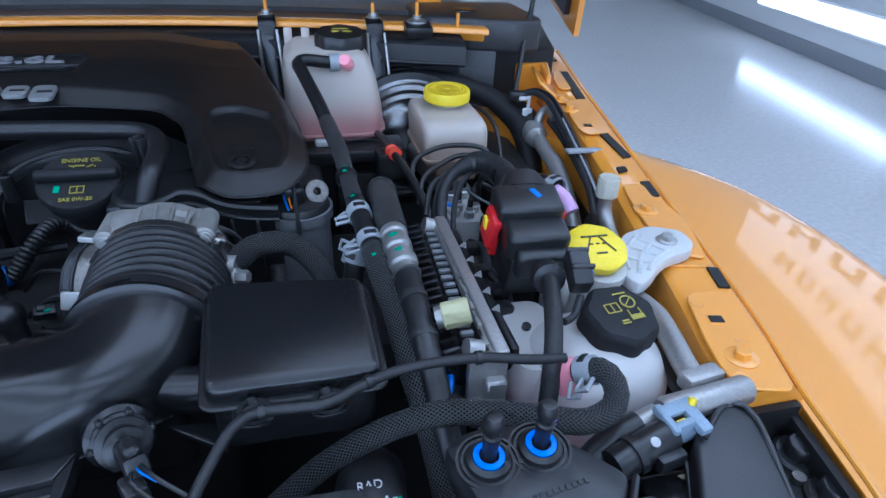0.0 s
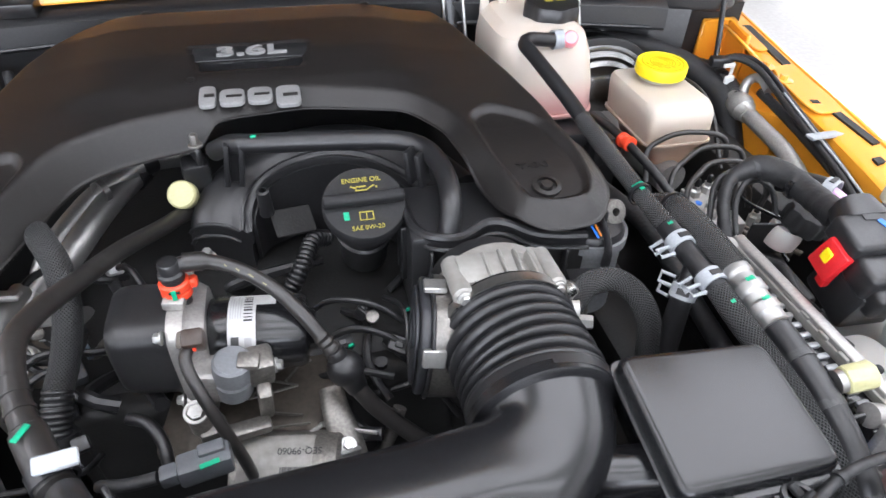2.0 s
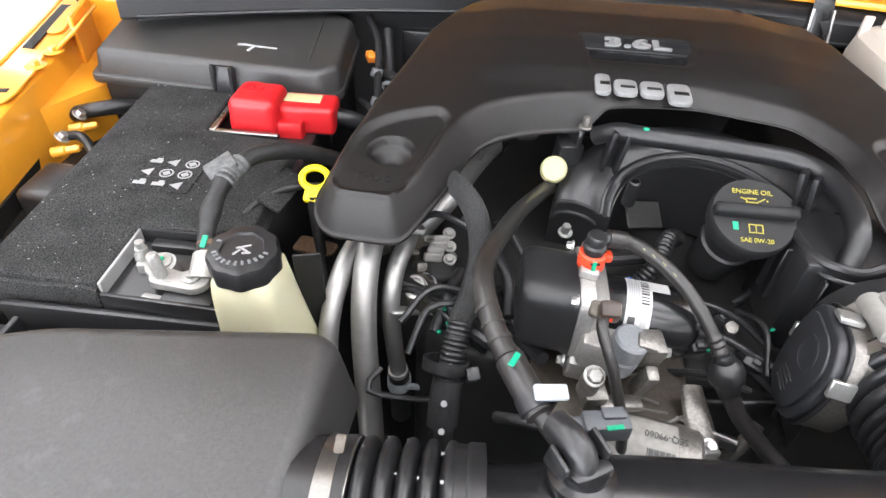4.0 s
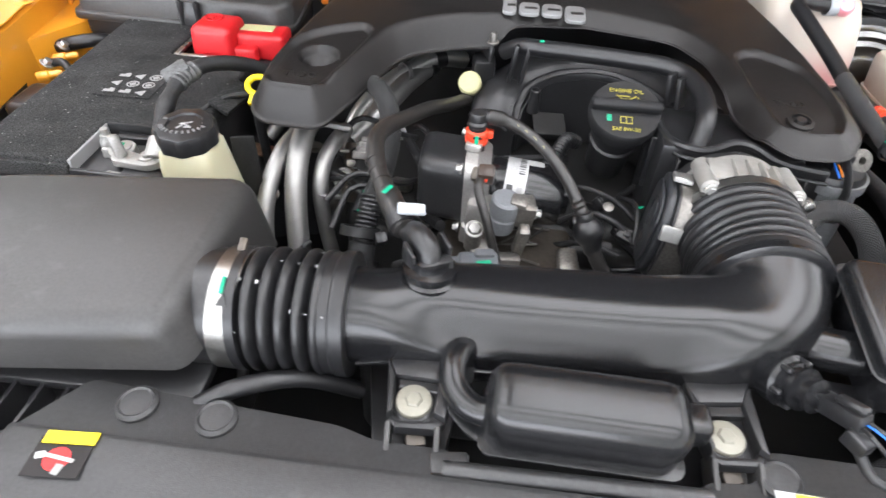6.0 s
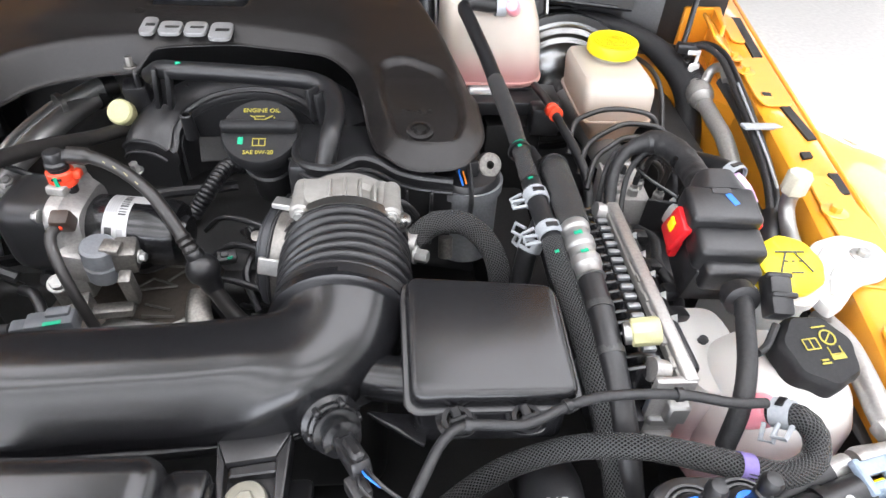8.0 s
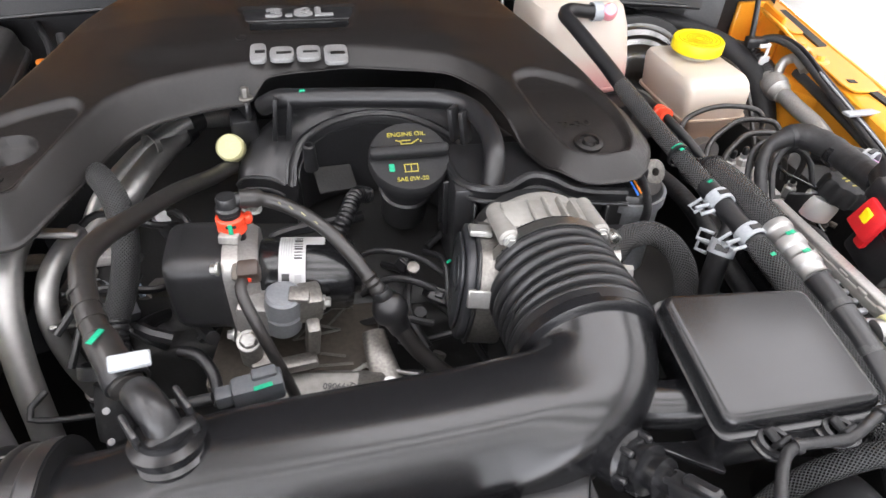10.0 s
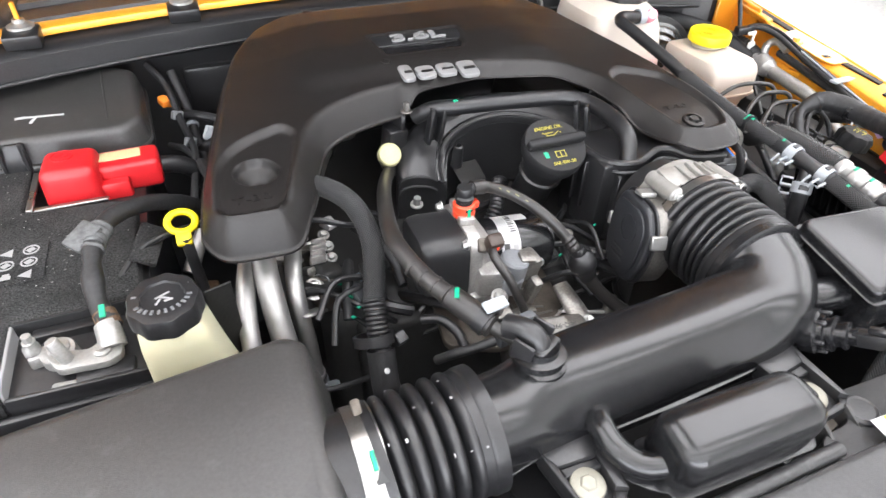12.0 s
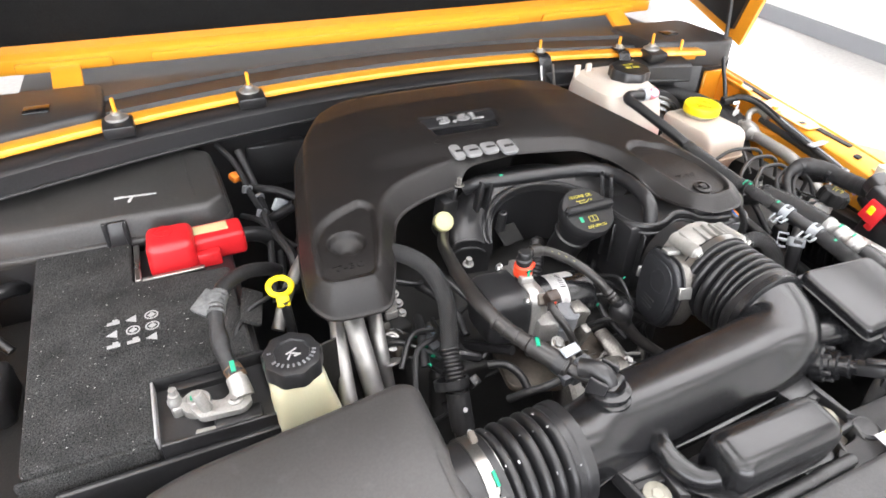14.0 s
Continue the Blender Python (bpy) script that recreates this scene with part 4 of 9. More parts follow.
# across the arch, from its outer foot over the crown to the double lip and the wall below it
ACROSS = [(-0.030, -0.060), (-0.030, -0.016), (-0.0285, -0.004), (-0.024, 0.0025), (-0.016, 0.0055), (-0.006, 0.0055), (0.005, 0.0035), (0.013, -0.0005), (0.0175, -0.0045), (0.0190, -0.0050), (0.0198, -0.0026), (0.0225, -0.0026), (0.0233, -0.0052), (0.0268, -0.0070), (0.0276, -0.0048), (0.0304, -0.0052), (0.0312, -0.0085), (0.0312, -0.0190), (0.0285, -0.0215), (0.0270, -0.030), (0.0265, -0.085)]
edges = [[], [], []]
runner = bmesh.new()
rings = []
for k, p in enumerate(ARCH):
    d = (ARCH[min(k + 1, len(ARCH) - 1)] - ARCH[max(k - 1, 0)]).normalized()
    inward = Vector((d.y, -d.x, 0)).normalized()
    w = 1.02 + 0.02 * k / len(ARCH)
    rings.append([runner.verts.new(p + inward * (a * w) + Vector((0, 0, b))) for a, b in ACROSS])
    edges[1].append(p + inward * (0.0312 * w) + Vector((0, 0, -0.0085)))
    edges[2].append(p - inward * (0.006 * w) + Vector((0, 0, 0.0065)))
for a, b in zip(rings, rings[1:]):
    for i in range(len(ACROSS)):
        runner.faces.new((a[i], a[(i + 1) % len(a)], b[(i + 1) % len(a)], b[i]))
runner.faces.new(rings[0])
runner.faces.new(rings[-1][::-1])
bmesh.ops.recalc_face_normals(runner, faces=runner.faces)
part("runner", runner, "black", intake, "curved intake runner with a double lip", sharp=50)
for drop, out in ((0.0, 0.0), (0.010, 0.0035)):
    d0 = (ARCH[1] - ARCH[0]).normalized()
    in0 = Vector((d0.y, -d0.x, 0)).normalized()
    part("foot_lip", tube([ARCH[0] - d0 * out + in0 * (a * 1.02) + Vector((0, 0, b - drop)) for a, b in ACROSS[2:9]], 0.0022, 8, 0.004), "black", intake, "moulded lip at the foot")
part("pin", lathe([(0.0075, 0), (0.0062, 0.030), (0.0040, 0.031), (0.0036, 0.022), (0, 0.022)], (0.108, 0.564, 1.112), (0, -0.15, 1), 16), "black", intake)
part("plenum", box((0.305, 0.474, 1.104), (0.140, 0.085, 0.104), 0.005, 2, (0, 0, -3)), "black", intake, "throttle housing")
WAVE = [(0.238, 0.515, 1.153), (0.238, 0.466, 1.155), (0.243, 0.446, 1.156), (0.254, 0.434, 1.157), (0.276, 0.429, 1.158), (0.300, 0.434, 1.166), (0.318, 0.430, 1.165), (0.336, 0.423, 1.158), (0.358, 0.419, 1.154), (0.388, 0.416, 1.152)]
part("front_wall", curtain(WAVE, 1.05, 0.004), "black", intake, "moulded front wall")
part("flange", tube(WAVE, 0.0042, 8, 0.005), "black", intake, "wavy moulded flange")
part("flange", tube([(x, y - 0.007, z - 0.008) for x, y, z in WAVE[2:]], 0.0022, 8, 0.005), "black", intake, "wavy moulded flange")
part("arch_rib", tube([(0.250, 0.392, 1.132), (0.266, 0.390, 1.148), (0.290, 0.388, 1.155), (0.320, 0.387, 1.155), (0.343, 0.388, 1.147), (0.354, 0.390, 1.132)], 0.0028, 8), "black", intake, "curved moulded rib")
part("arch_rib", tube([(0.256, 0.384, 1.132), (0.270, 0.381, 1.144), (0.290, 0.379, 1.150), (0.320, 0.378, 1.150), (0.338, 0.379, 1.143), (0.348, 0.381, 1.132)], 0.0022, 8), "black", intake, "curved moulded rib")
part("snout", lathe([(0.044, 0), (0.047, 0.002), (0.048, 0.03)], (TX0, 0.388, 1.116), (0, 1, 0), 36), "black", intake, "round outlet of the housing")
for x, y in ((0.2355, 0.49), (0.2355, 0.470), (0.250, 0.432), (0.345, 0.417), (0.368, 0.413)):
    part("rib", box((x, y - 0.003, 1.115), (0.003 if y < 0.44 else 0.012, 0.010 if y < 0.44 else 0.003, 0.062), 0.001, 1), "black", intake)
part("tab", box((0.378, 0.385, 1.128), (0.030, 0.026, 0.006), 0.002, 2, (0, 0, -8)), "black", intake, "moulded ear")
part("arch_wall", curtain([p - Vector((0, 0, 0.004)) for p in edges[1][2:-3]], 1.055, 0.004), "black", intake, "upright wall under the arch")
for a in (0.25, 0.42, 0.6, 0.78):
    p = edges[2][int(a * len(edges[2]))]
    part("weld_mark", lathe([(0.004, 0), (0.0036, 0.0006), (0, 0.0008)], p - Vector((0, 0, 0.002)), (0, -0.1, 1), 14), "black", intake)
breather = thing("breather_hose", (0.1, 0.6, 1.17), "black rubber breather hose over the intake manifold", "hose")
part("hose", tube([(0.066, 0.600, 1.168), (0.084, 0.588, 1.181), (0.106, 0.577, 1.185), (0.150, 0.571, 1.186), (0.208, 0.563, 1.186), (0.246, 0.554, 1.186), (0.268, 0.534, 1.185), (0.276, 0.492, 1.183), (0.273, 0.455, 1.175), (0.267, 0.438, 1.150)], 0.0098, 16), "rubber", breather)
part("clip", merge(box((0.078, 0.580, 1.164), (0.005, 0.014, 0.046), 0.001, 2, (0, 8, 0)), box((0.092, 0.578, 1.164), (0.005, 0.014, 0.046), 0.001, 2, (0, 8, 0)), box((0.085, 0.586, 1.160), (0.014, 0.003, 0.040), 0.001, 1, (0, 8, 0))), "black", breather, "black hose bracket")
part("clip", merge(box((0.252, 0.530, 1.172), (0.005, 0.016, 0.034), 0.001, 2, (0, -10, -40)), box((0.261, 0.521, 1.172), (0.005, 0.016, 0.034), 0.001, 2, (0, -10, -40))), "black", breather, "black hose bracket")
part("mark", box((0.108, 0.574, 1.1945), (0.006, 0.004, 0.003), 0.001, 1), "green", breather, "green paint mark")

OA = Vector((0, -0.42, 0.91)).normalized()
OC = Vector((0.201, 0.492, 1.160))
oil = thing("oil_filler", OC - OA * 0.11, "black oil filler neck and cap with yellow print", "oil filler")
part("neck", lathe([(0.024, -0.10), (0.024, -0.058), (0.0275, -0.055), (0.0275, -0.050), (0.025, -0.048), (0.025, -0.040), (0.029, -0.036), (0.029, -0.030), (0.0275, -0.026), (0.0300, -0.012)], OC, OA, 36), "black", oil)
oc = part("cap", lathe([(0.034, -0.018), (0.0365, -0.016), (0.0365, -0.010), (0.0385, -0.008), (0.0385, 0.001), (0.037, 0.003), (0, 0.003)], OC, OA, 40), "cap", oil, "round black oil cap")
om = face_pose(OC + OA * 0.003, OA)
part("grip", turned(box((0, 0.001, 0.005), (0.075, 0.011, 0.012), 0.004, 3, (0, 0, 0)), om), "cap", oc)
part("print", text_mesh("ENGINE OIL", 0.0068, om @ pose(0, 0.0235, 0.0006)), "print_yellow", oc, "yellow lettering")
part("print", text_mesh("SAE 0W-20", 0.0062, om @ pose(0, -0.0265, 0.0006)), "print_yellow", oc, "yellow lettering")
# oil can and book pictograms
can_bm = merge(local_box(om, (-0.001, 0.0125, 0.0006), (0.011, 0.0012, 0.0006)), local_box(om, (-0.001, 0.0165, 0.0006), (0.009, 0.0012, 0.0006)), local_box(om @ pose(-0.006, 0.0145, 0, 0, 0, 20), (0, 0, 0.0006), (0.0012, 0.005, 0.0006)), local_box(om @ pose(0.0075, 0.0150, 0, 0, 0, 32), (0, 0, 0.0006), (0.0085, 0.0012, 0.0006)), local_box(om @ pose(-0.0090, 0.0165, 0, 0, 0, -25), (0, 0, 0.0006), (0.004, 0.0012, 0.0006)), local_box(om, (0.0130, 0.0150, 0.0006), (0.0014, 0.0020, 0.0006)))
part("print", can_bm, "print_yellow", oc)
bk = [local_box(om, (x, -0.0145, 0.0006), (0.0008, 0.009, 0.0006)) for x in (-0.006, 0, 0.006)] + [local_box(om, (x, y, 0.0006), (0.005, 0.0008, 0.0006)) for x in (-0.003, 0.003) for y in (-0.0105, -0.0185)]
part("print", merge(*bk), "print_yellow", oc)
part("mark", local_box(om, (-0.018, -0.013, 0.0006), (0.005, 0.008, 0.0006)), "green", oc, "green paint mark")

# cream capped sensor at the manifold's foot
pv = thing("crankcase_valve", (0.03, 0.58, 1.09), "black valve with a round cream cap", "valve")
part("body", box((0.042, 0.614, 1.122), (0.028, 0.026, 0.07), 0.006, 2, (10, 0, 10)), "black", pv)
part("fin", box((0.046, 0.610, 1.160), (0.006, 0.026, 0.030), 0.002, 1, (10, 0, 25)), "black", pv)
part("cap", lathe([(0.012, -0.012), (0.0145, -0.006), (0.0145, 0.004), (0.0125, 0.0065), (0, 0.007)], (0.028, 0.588, 1.129), (-0.1, -0.75, 0.65), 26), "cream", pv, "cream plastic cap")
bolt(pv, (0.052, 0.590, 1.182), "alu_dull", r=0.004, h=0.012, flange=0.007)

# ---------------------------------------------------------------- throttle body and inlet duct
TX, TZ = 0.292, 1.128
throttle = thing("throttle_body", (TX, 0.37, 1.09), "cast aluminium throttle body with black motor cover", "throttle body")
part("casting", lathe([(0.040, 0.0), (0.047, 0.0), (0.048, 0.010), (0.046, 0.028), (0.050, 0.032), (0.050, 0.044), (0.030, 0.044)], (TX, 0.348, TZ), (0, 1, 0), 36), "alu_pale", throttle)
for a in (50, 130, 205, -25):
    cx, cz = TX + 0.047 * math.cos(radians(a)), TZ + 0.044 * math.sin(radians(a))
    boss = part("boss", lathe([(0.009, 0), (0.009, 0.045), (0.007, 0.047)], (cx, 0.345, cz), (0, 1, 0), 18), "alu_pale", throttle)
    part("screw", hex_bolt((cx, 0.345, cz), (0, -1, 0), 0.0045, 0.006, 0.0065), "zinc", boss)
part("pad", box((TX - 0.012, 0.368, TZ + 0.046), (0.046, 0.030, 0.007), 0.003, 2, (8, 0, 0)), "alu_pale", throttle)
MA = face_pose((0.236, 0.364, 1.114), (-1, 0.16, 0.10), (0, 0, 1))
LID = rounded([(-0.030, 0.044), (0.022, 0.046), (0.040, 0.026), (0.041, -0.020), (0.030, -0.052), (-0.020, -0.058), (-0.036, -0.030), (-0.040, 0.022)], 0.016, 5)
part("gear_case", turned(slab([(x * 0.97, y * 0.97) for x, y in LID], -0.024, 0.004, 0.002, 2), MA), "alu_dull", throttle, "pale cast gear case")
mcv = part("motor_cover", turned(slab([(x * 0.93, y * 0.93) for x, y in LID], 0.004, 0.013, 0.003, 3), MA), "lid_blue", throttle, "dark grey black motor cover")
part("raised_face", turned(slab(rounded([(x * 0.80, y * 0.80) for x, y in LID[::3]], 0.008), 0.0135, 0.0165, 0.0012, 2), MA), "lid_blue", mcv)
part("ring_mark", turned(lathe([(0.016, 0), (0.016, 0.0012), (0.013, 0.0012), (0.013, 0)], (0.004, 0.010, 0.0164), n=28), MA), "lid_blue", mcv)
for k in range(4):
    part("text_bar", turned(box((0.0, -0.018 - 0.005 * k, 0.0168), (0.024 - 0.005 * (k % 2), 0.002, 0.0008), 0.0003, 1), MA), "matt", mcv)
part("flange", turned(slab([(x * 1.0, y * 1.0) for x, y in LID], 0.002, 0.005, 0.001, 1), MA), "black", mcv)
for a in (20, 100, 190, 285):
    part("clip", turned(box((0.0425 * math.cos(radians(a)), 0.047 * math.sin(radians(a)), 0.002), (0.005, 0.015, 0.018), 0.001, 1, (0, 0, a)), MA), "zinc", throttle, "sprung metal clip")
for k, a in enumerate((62, 76, 90, 104, 118)):
    part("rib", turned(box((0.0500 * math.cos(radians(a)), 0.0500 * math.sin(radians(a)), 0), (0.008, 0.0026, 0.030), 0.0008, 1, (0, 0, a)), Matrix.Translation((TX, 0.366, TZ)) @ Matrix.Rotation(radians(90), 4, "X")), "alu_pale", throttle)
for dx, dz in ((-0.036, 0.039), (0.038, 0.036)):
    bo = part("boss", lathe([(0.0085, 0), (0.0085, 0.040), (0.0065, 0.042), (0, 0.042)], (TX + dx, 0.386, TZ + dz), (0, -1, 0.05), 18), "alu_pale", throttle)
    part("screw", hex_bolt((TX + dx, 0.344, TZ + dz + 0.002), (0, -1, 0.05), 0.0045, 0.005, 0.006), "zinc", bo)
part("stub", tube([(0.335, 0.35, 1.135), (0.352, 0.345, 1.135)], 0.011, 16), "alu", throttle)
bolt(throttle, (0.350, 0.338, 1.130), "zinc", (0.9, -0.4, 0.1), 0.006, 0.012, 0.008)

def dab(parent, c, axis, r, wide, long, facing=(-0.25, -0.35, 0.9), mat="green", label="green paint mark", name="mark"):
    """A flat dab of paint that follows a hose's round."""
    a = Vector(axis).normalized()
    f = Vector(facing)
    f = (f - a * f.dot(a)).normalized()
    s = a.cross(f)
    bm = bmesh.new()
    rows = []
    for i in range(7):
        q = (i / 6 - 0.5) * wide / r
        ends = [long * (-0.5 + 0.12 * math.sin(5.1 * i)), long * (0.5 + 0.12 * math.sin(3.7 * i + 1))]
        rows.append([bm.verts.new(Vector(c) + a * e + (f * math.cos(q) + s * math.sin(q)) * (r + 0.0005)) for e in ends])
    for p, q in zip(rows, rows[1:]):
        bm.faces.new((p[0], p[1], q[1], q[0]))
    bmesh.ops.recalc_face_normals(bm, faces=bm.faces)
    bmesh.ops.solidify(bm, geom=bm.faces[:], thickness=0.0003)
    part(name, bm, mat, parent, label)


duct = thing("inlet_duct", (0.13, 0.2, 1.08), "black air inlet duct with rubber bellows at both ends", "air duct")
# bellows at the throttle
part("bellows", tube([(TX, 0.352, TZ), (TX, 0.32, TZ), (TX + 0.002, 0.29, TZ), (TX + 0.001, 0.262, TZ)], rings_of(0.0545, 0.009, 0.0105, 0.010), 44, 0.0011), "rubber", duct, "ribbed rubber bellows")
part("collar", lathe([(0.0515, 0), (0.0545, 0.001), (0.0545, 0.012), (0.0515, 0.013)], (TX, 0.338, TZ), (0, 1, 0), 40), "rubber", duct)
band = part("hose_clamp", ring_clip((TX, 0.3445, TZ), (0, 1, 0), 0.0553, 0.0009, 0.009), "steel", duct, "steel worm drive clamp")
part("screw_housing", box((TX + 0.047, 0.344, TZ + 0.032), (0.010, 0.012, 0.016), 0.003, 2, (0, 35, 0)), "steel", band)
# main duct
sec = []
for cx, cy, cz, rx, ry, a, b in (
    (-0.030, 0.196, 1.124, 0, 1, 0.036, 0.036), (0.0, 0.198, 1.124, 0, 1, 0.036, 0.034), (0.040, 0.203, 1.122, 0, 1, 0.038, 0.035), (0.09, 0.206, 1.121, 0, 1, 0.040, 0.035),
    (0.15, 0.209, 1.121, 0, 1, 0.040, 0.035), (0.20, 0.211, 1.122, -0.05, 1, 0.040, 0.035), (0.238, 0.214, 1.124, -0.3, 1, 0.041, 0.036), (0.265, 0.223, 1.126, -0.65, 0.75, 0.043, 0.038),
    (0.284, 0.239, 1.127, -0.9, 0.4, 0.046, 0.043), (0.292, 0.262, TZ, -1, 0, 0.049, 0.049)):
    sec.append(((cx, cy, cz), (rx, ry, 0), (0, 0, 1), a, b))
dense = []
for i in range(len(sec) - 1):
    quad = [sec[max(i - 1, 0)], sec[i], sec[i + 1], sec[min(i + 2, len(sec) - 1)]]
    rows4 = [(*c, *r, a, b) for c, r, u, a, b in quad]
    for t in (0, 0.2, 0.4, 0.6, 0.8):
        w = (-0.5 * t + t * t - 0.5 * t ** 3, 1 - 2.5 * t * t + 1.5 * t ** 3, 0.5 * t + 2 * t * t - 1.5 * t ** 3, -0.5 * t * t + 0.5 * t ** 3)
        v = [sum(w[j] * rows4[j][n] for j in range(4)) for n in range(8)]
        dense.append((Vector(v[0:3]), Vector(v[3:6]), (0, 0, 1), v[6], v[7]))
dense.append(sec[-1])
rolled = []
for c, r, u, a, b in dense:
    # the flat duct leans back a little
    k = 0.05 * smooth(-0.02, 0.06, c[0]) * smooth(0.285, 0.205, c[0])
    c = Vector(c)
    side = Vector(r).normalized() - Vector((0, 0, k))
    over = Vector((0, 0, 1)) + Vector(r).normalized() * k
    rolled.append((c, side, over, a * (1 - 0.04 * k), b))
shell = loft(rolled, 72, powers=[2.1 + 2.4 * smooth(-0.02, 0.06, c[0]) * smooth(0.290, 0.215, c[0]) for c, *rest in rolled])
for v in shell.verts:
    # level on top, falling away in a broad shoulder towards the front
    k = smooth(-0.015, 0.05, v.co.x) * smooth(0.285, 0.215, v.co.x)
    front = (0.2055 + 0.02 * v.co.x - v.co.y) / 0.040
    if v.co.z > 1.112:
        v.co.z = 1.112 + (v.co.z - 1.112) * (1 - 0.62 * k * smooth(0.10, 1.05, front))
part("tube", shell, "smooth", duct, "smooth satin black duct", sharp=80)
part("seam", slab(rounded([(-0.024, 0.157), (0.004, 0.163), (0.050, 0.162), (0.081, 0.1635), (0.135, 0.1640), (0.206, 0.169), (0.260, 0.175), (0.284, 0.184), (0.318, 0.205), (0.340, 0.236), (0.330, 0.24), (0.30, 0.215), (0.2, 0.185), (0.0, 0.18)], 0.006), 1.1095, 1.1125, 0.0010), "smooth", duct, "moulded seam flange")
for k in range(15):
    a = radians(25 + 47 * k % 118)
    dab(duct, (-0.1030 + 0.0124 * ((k * 5) % 6) + 0.0012 * math.sin(9 * k), 0.1945, 1.1210), (1, 0.01, 0.02), 0.0479, 0.0006 + 0.0007 * (k % 4), 0.0009 + 0.0005 * (k % 3), (0, -math.cos(a), math.sin(a)), "print_grey", "pale scuff on a ridge", "fleck")
part("elbow_ring", lathe([(0.050, 0), (0.0545, 0.002), (0.0545, 0.010), (0.050, 0.012)], (TX, 0.256, TZ), (0, 1, 0), 40), "smooth", duct)
# bellows at the air cleaner
part("bellows", tube([(-0.112, 0.194, 1.120), (-0.08, 0.195, 1.122), (-0.028, 0.196, 1.124)], rings_of(0.0480, 0.011, 0.0124, 0.008), 44, 0.0012), "rubber", duct, "ribbed rubber bellows")
part("collar", tube([(-0.050, 0.1955, 1.1235), (-0.028, 0.196, 1.124)], 0.0465, 40, 0.01), "rubber", duct)
band = part("hose_clamp", tube([(-0.126, 0.194, 1.120), (-0.107, 0.194, 1.120)], 0.0474, 40, 0.01), "steel", duct, "bright steel hose clamp")
part("screw_housing", box((-0.116, 0.215, 1.1655), (0.007, 0.012, 0.005), 0.002, 2, (20, 0, 0)), "plate", band)
part("hole", turned(slab([(-0.004, -0.004), (0.004, -0.004), (0, 0.005)], 0.0484, 0.0490, 0), pose(-0.114, 0.194, 1.120, 38, 0, 0)), "print_dark", band, "triangular hole")
part("tail", box((-0.110, 0.160, 1.0880), (0.008, 0.008, 0.016), 0.002, 2, (-30, 0, 0)), "steel", band)
part("mark", turned(box((0, 0, 0.0487), (0.003, 0.013, 0.001), 0.0004, 1), pose(-0.116, 0.194, 1.120, 25, 0, 0)), "green", band, "green paint mark")
# breather connection on the duct
port = part("port", lathe([(0.0215, 0), (0.0215, 0.004), (0.0190, 0.006), (0.0190, 0.009), (0.0205, 0.010), (0.0205, 0.013), (0.0150, 0.015), (0.0150, 0.020)], (0.026, 0.214, 1.150), (0, 0.15, 1), 32), "smooth", duct)
part("elbow", tube([(0.026, 0.216, 1.164), (0.024, 0.220, 1.174), (0.018, 0.228, 1.178), (0.010, 0.240, 1.174)], 0.0095, 18, 0.003), "black", port, "black hose elbow")
for dx, dy in ((-0.0120, -0.0070), (0.0130, 0.0080)):
    part("fork", box((0.022 + dx, 0.222 + dy, 1.170), (0.0035, 0.018, 0.020), 0.0015, 2, (8, 0, 32)), "black", port, "upright fork of the holder")
part("fork_base", box((0.030, 0.213, 1.166), (0.028, 0.010, 0.012), 0.003, 2, (0, 0, 32)), "black", port)
# temperature sensor at the elbow's foot
SA = Vector((0.40, -0.85, 0.42)).normalized()
sn = thing("air_sensor", (0.292, 0.165, 1.10), "black air temperature sensor with a plug", "sensor")
SB = Vector((0.290, 0.178, 1.124))
part("socket", lathe([(0.0202, -0.012), (0.0202, 0.000), (0.0168, 0.002), (0.0168, 0.006), (0.0142, 0.007), (0.0142, 0.010), (0.0159, 0.0105), (0.0159, 0.013), (0.0108, 0.014), (0.0108, 0.020), (0.0125, 0.0205), (0.0125, 0.023), (0.0077, 0.024), (0.0077, 0.030)], SB, SA, 28), "smooth", sn)
for a in range(0, 360, 60):
    part("lug", turned(box((0.0168 * math.cos(radians(a)), 0.0168 * math.sin(radians(a)), 0.004), (0.004, 0.004, 0.010), 0.001, 1, (0, 0, a)), axis_pose(SB, SA)), "black", sn)
for k, (dx, mt) in enumerate(((0.002, "rubber"), (-0.002, "rubber"))):
    part("lead", tube([SB + SA * 0.056 + Vector((dx, 0, dx)), SB + SA * 0.070 + Vector((dx * 3, 0, -0.003)), SB + SA * 0.082 + Vector((0.008 + dx * 4, 0.002, -0.016))], 0.0013, 6, 0.005), mt, sn, "thin wire")
part("plug", turned(box((0, 0, 0.042), (0.013, 0.014, 0.034), 0.003, 2), axis_pose(SB, SA)), "black", sn)
part("latch", turned(box((0, 0.009, 0.048), (0.008, 0.006, 0.022), 0.002, 1), axis_pose(SB, SA)), "black", sn)
part("wire", tube([SB + SA * 0.056, SB + SA * 0.064, SB + SA * 0.070 + Vector((0.006, 0, -0.006))], 0.0007, 8), "wire_blue", sn, "thin blue wire")
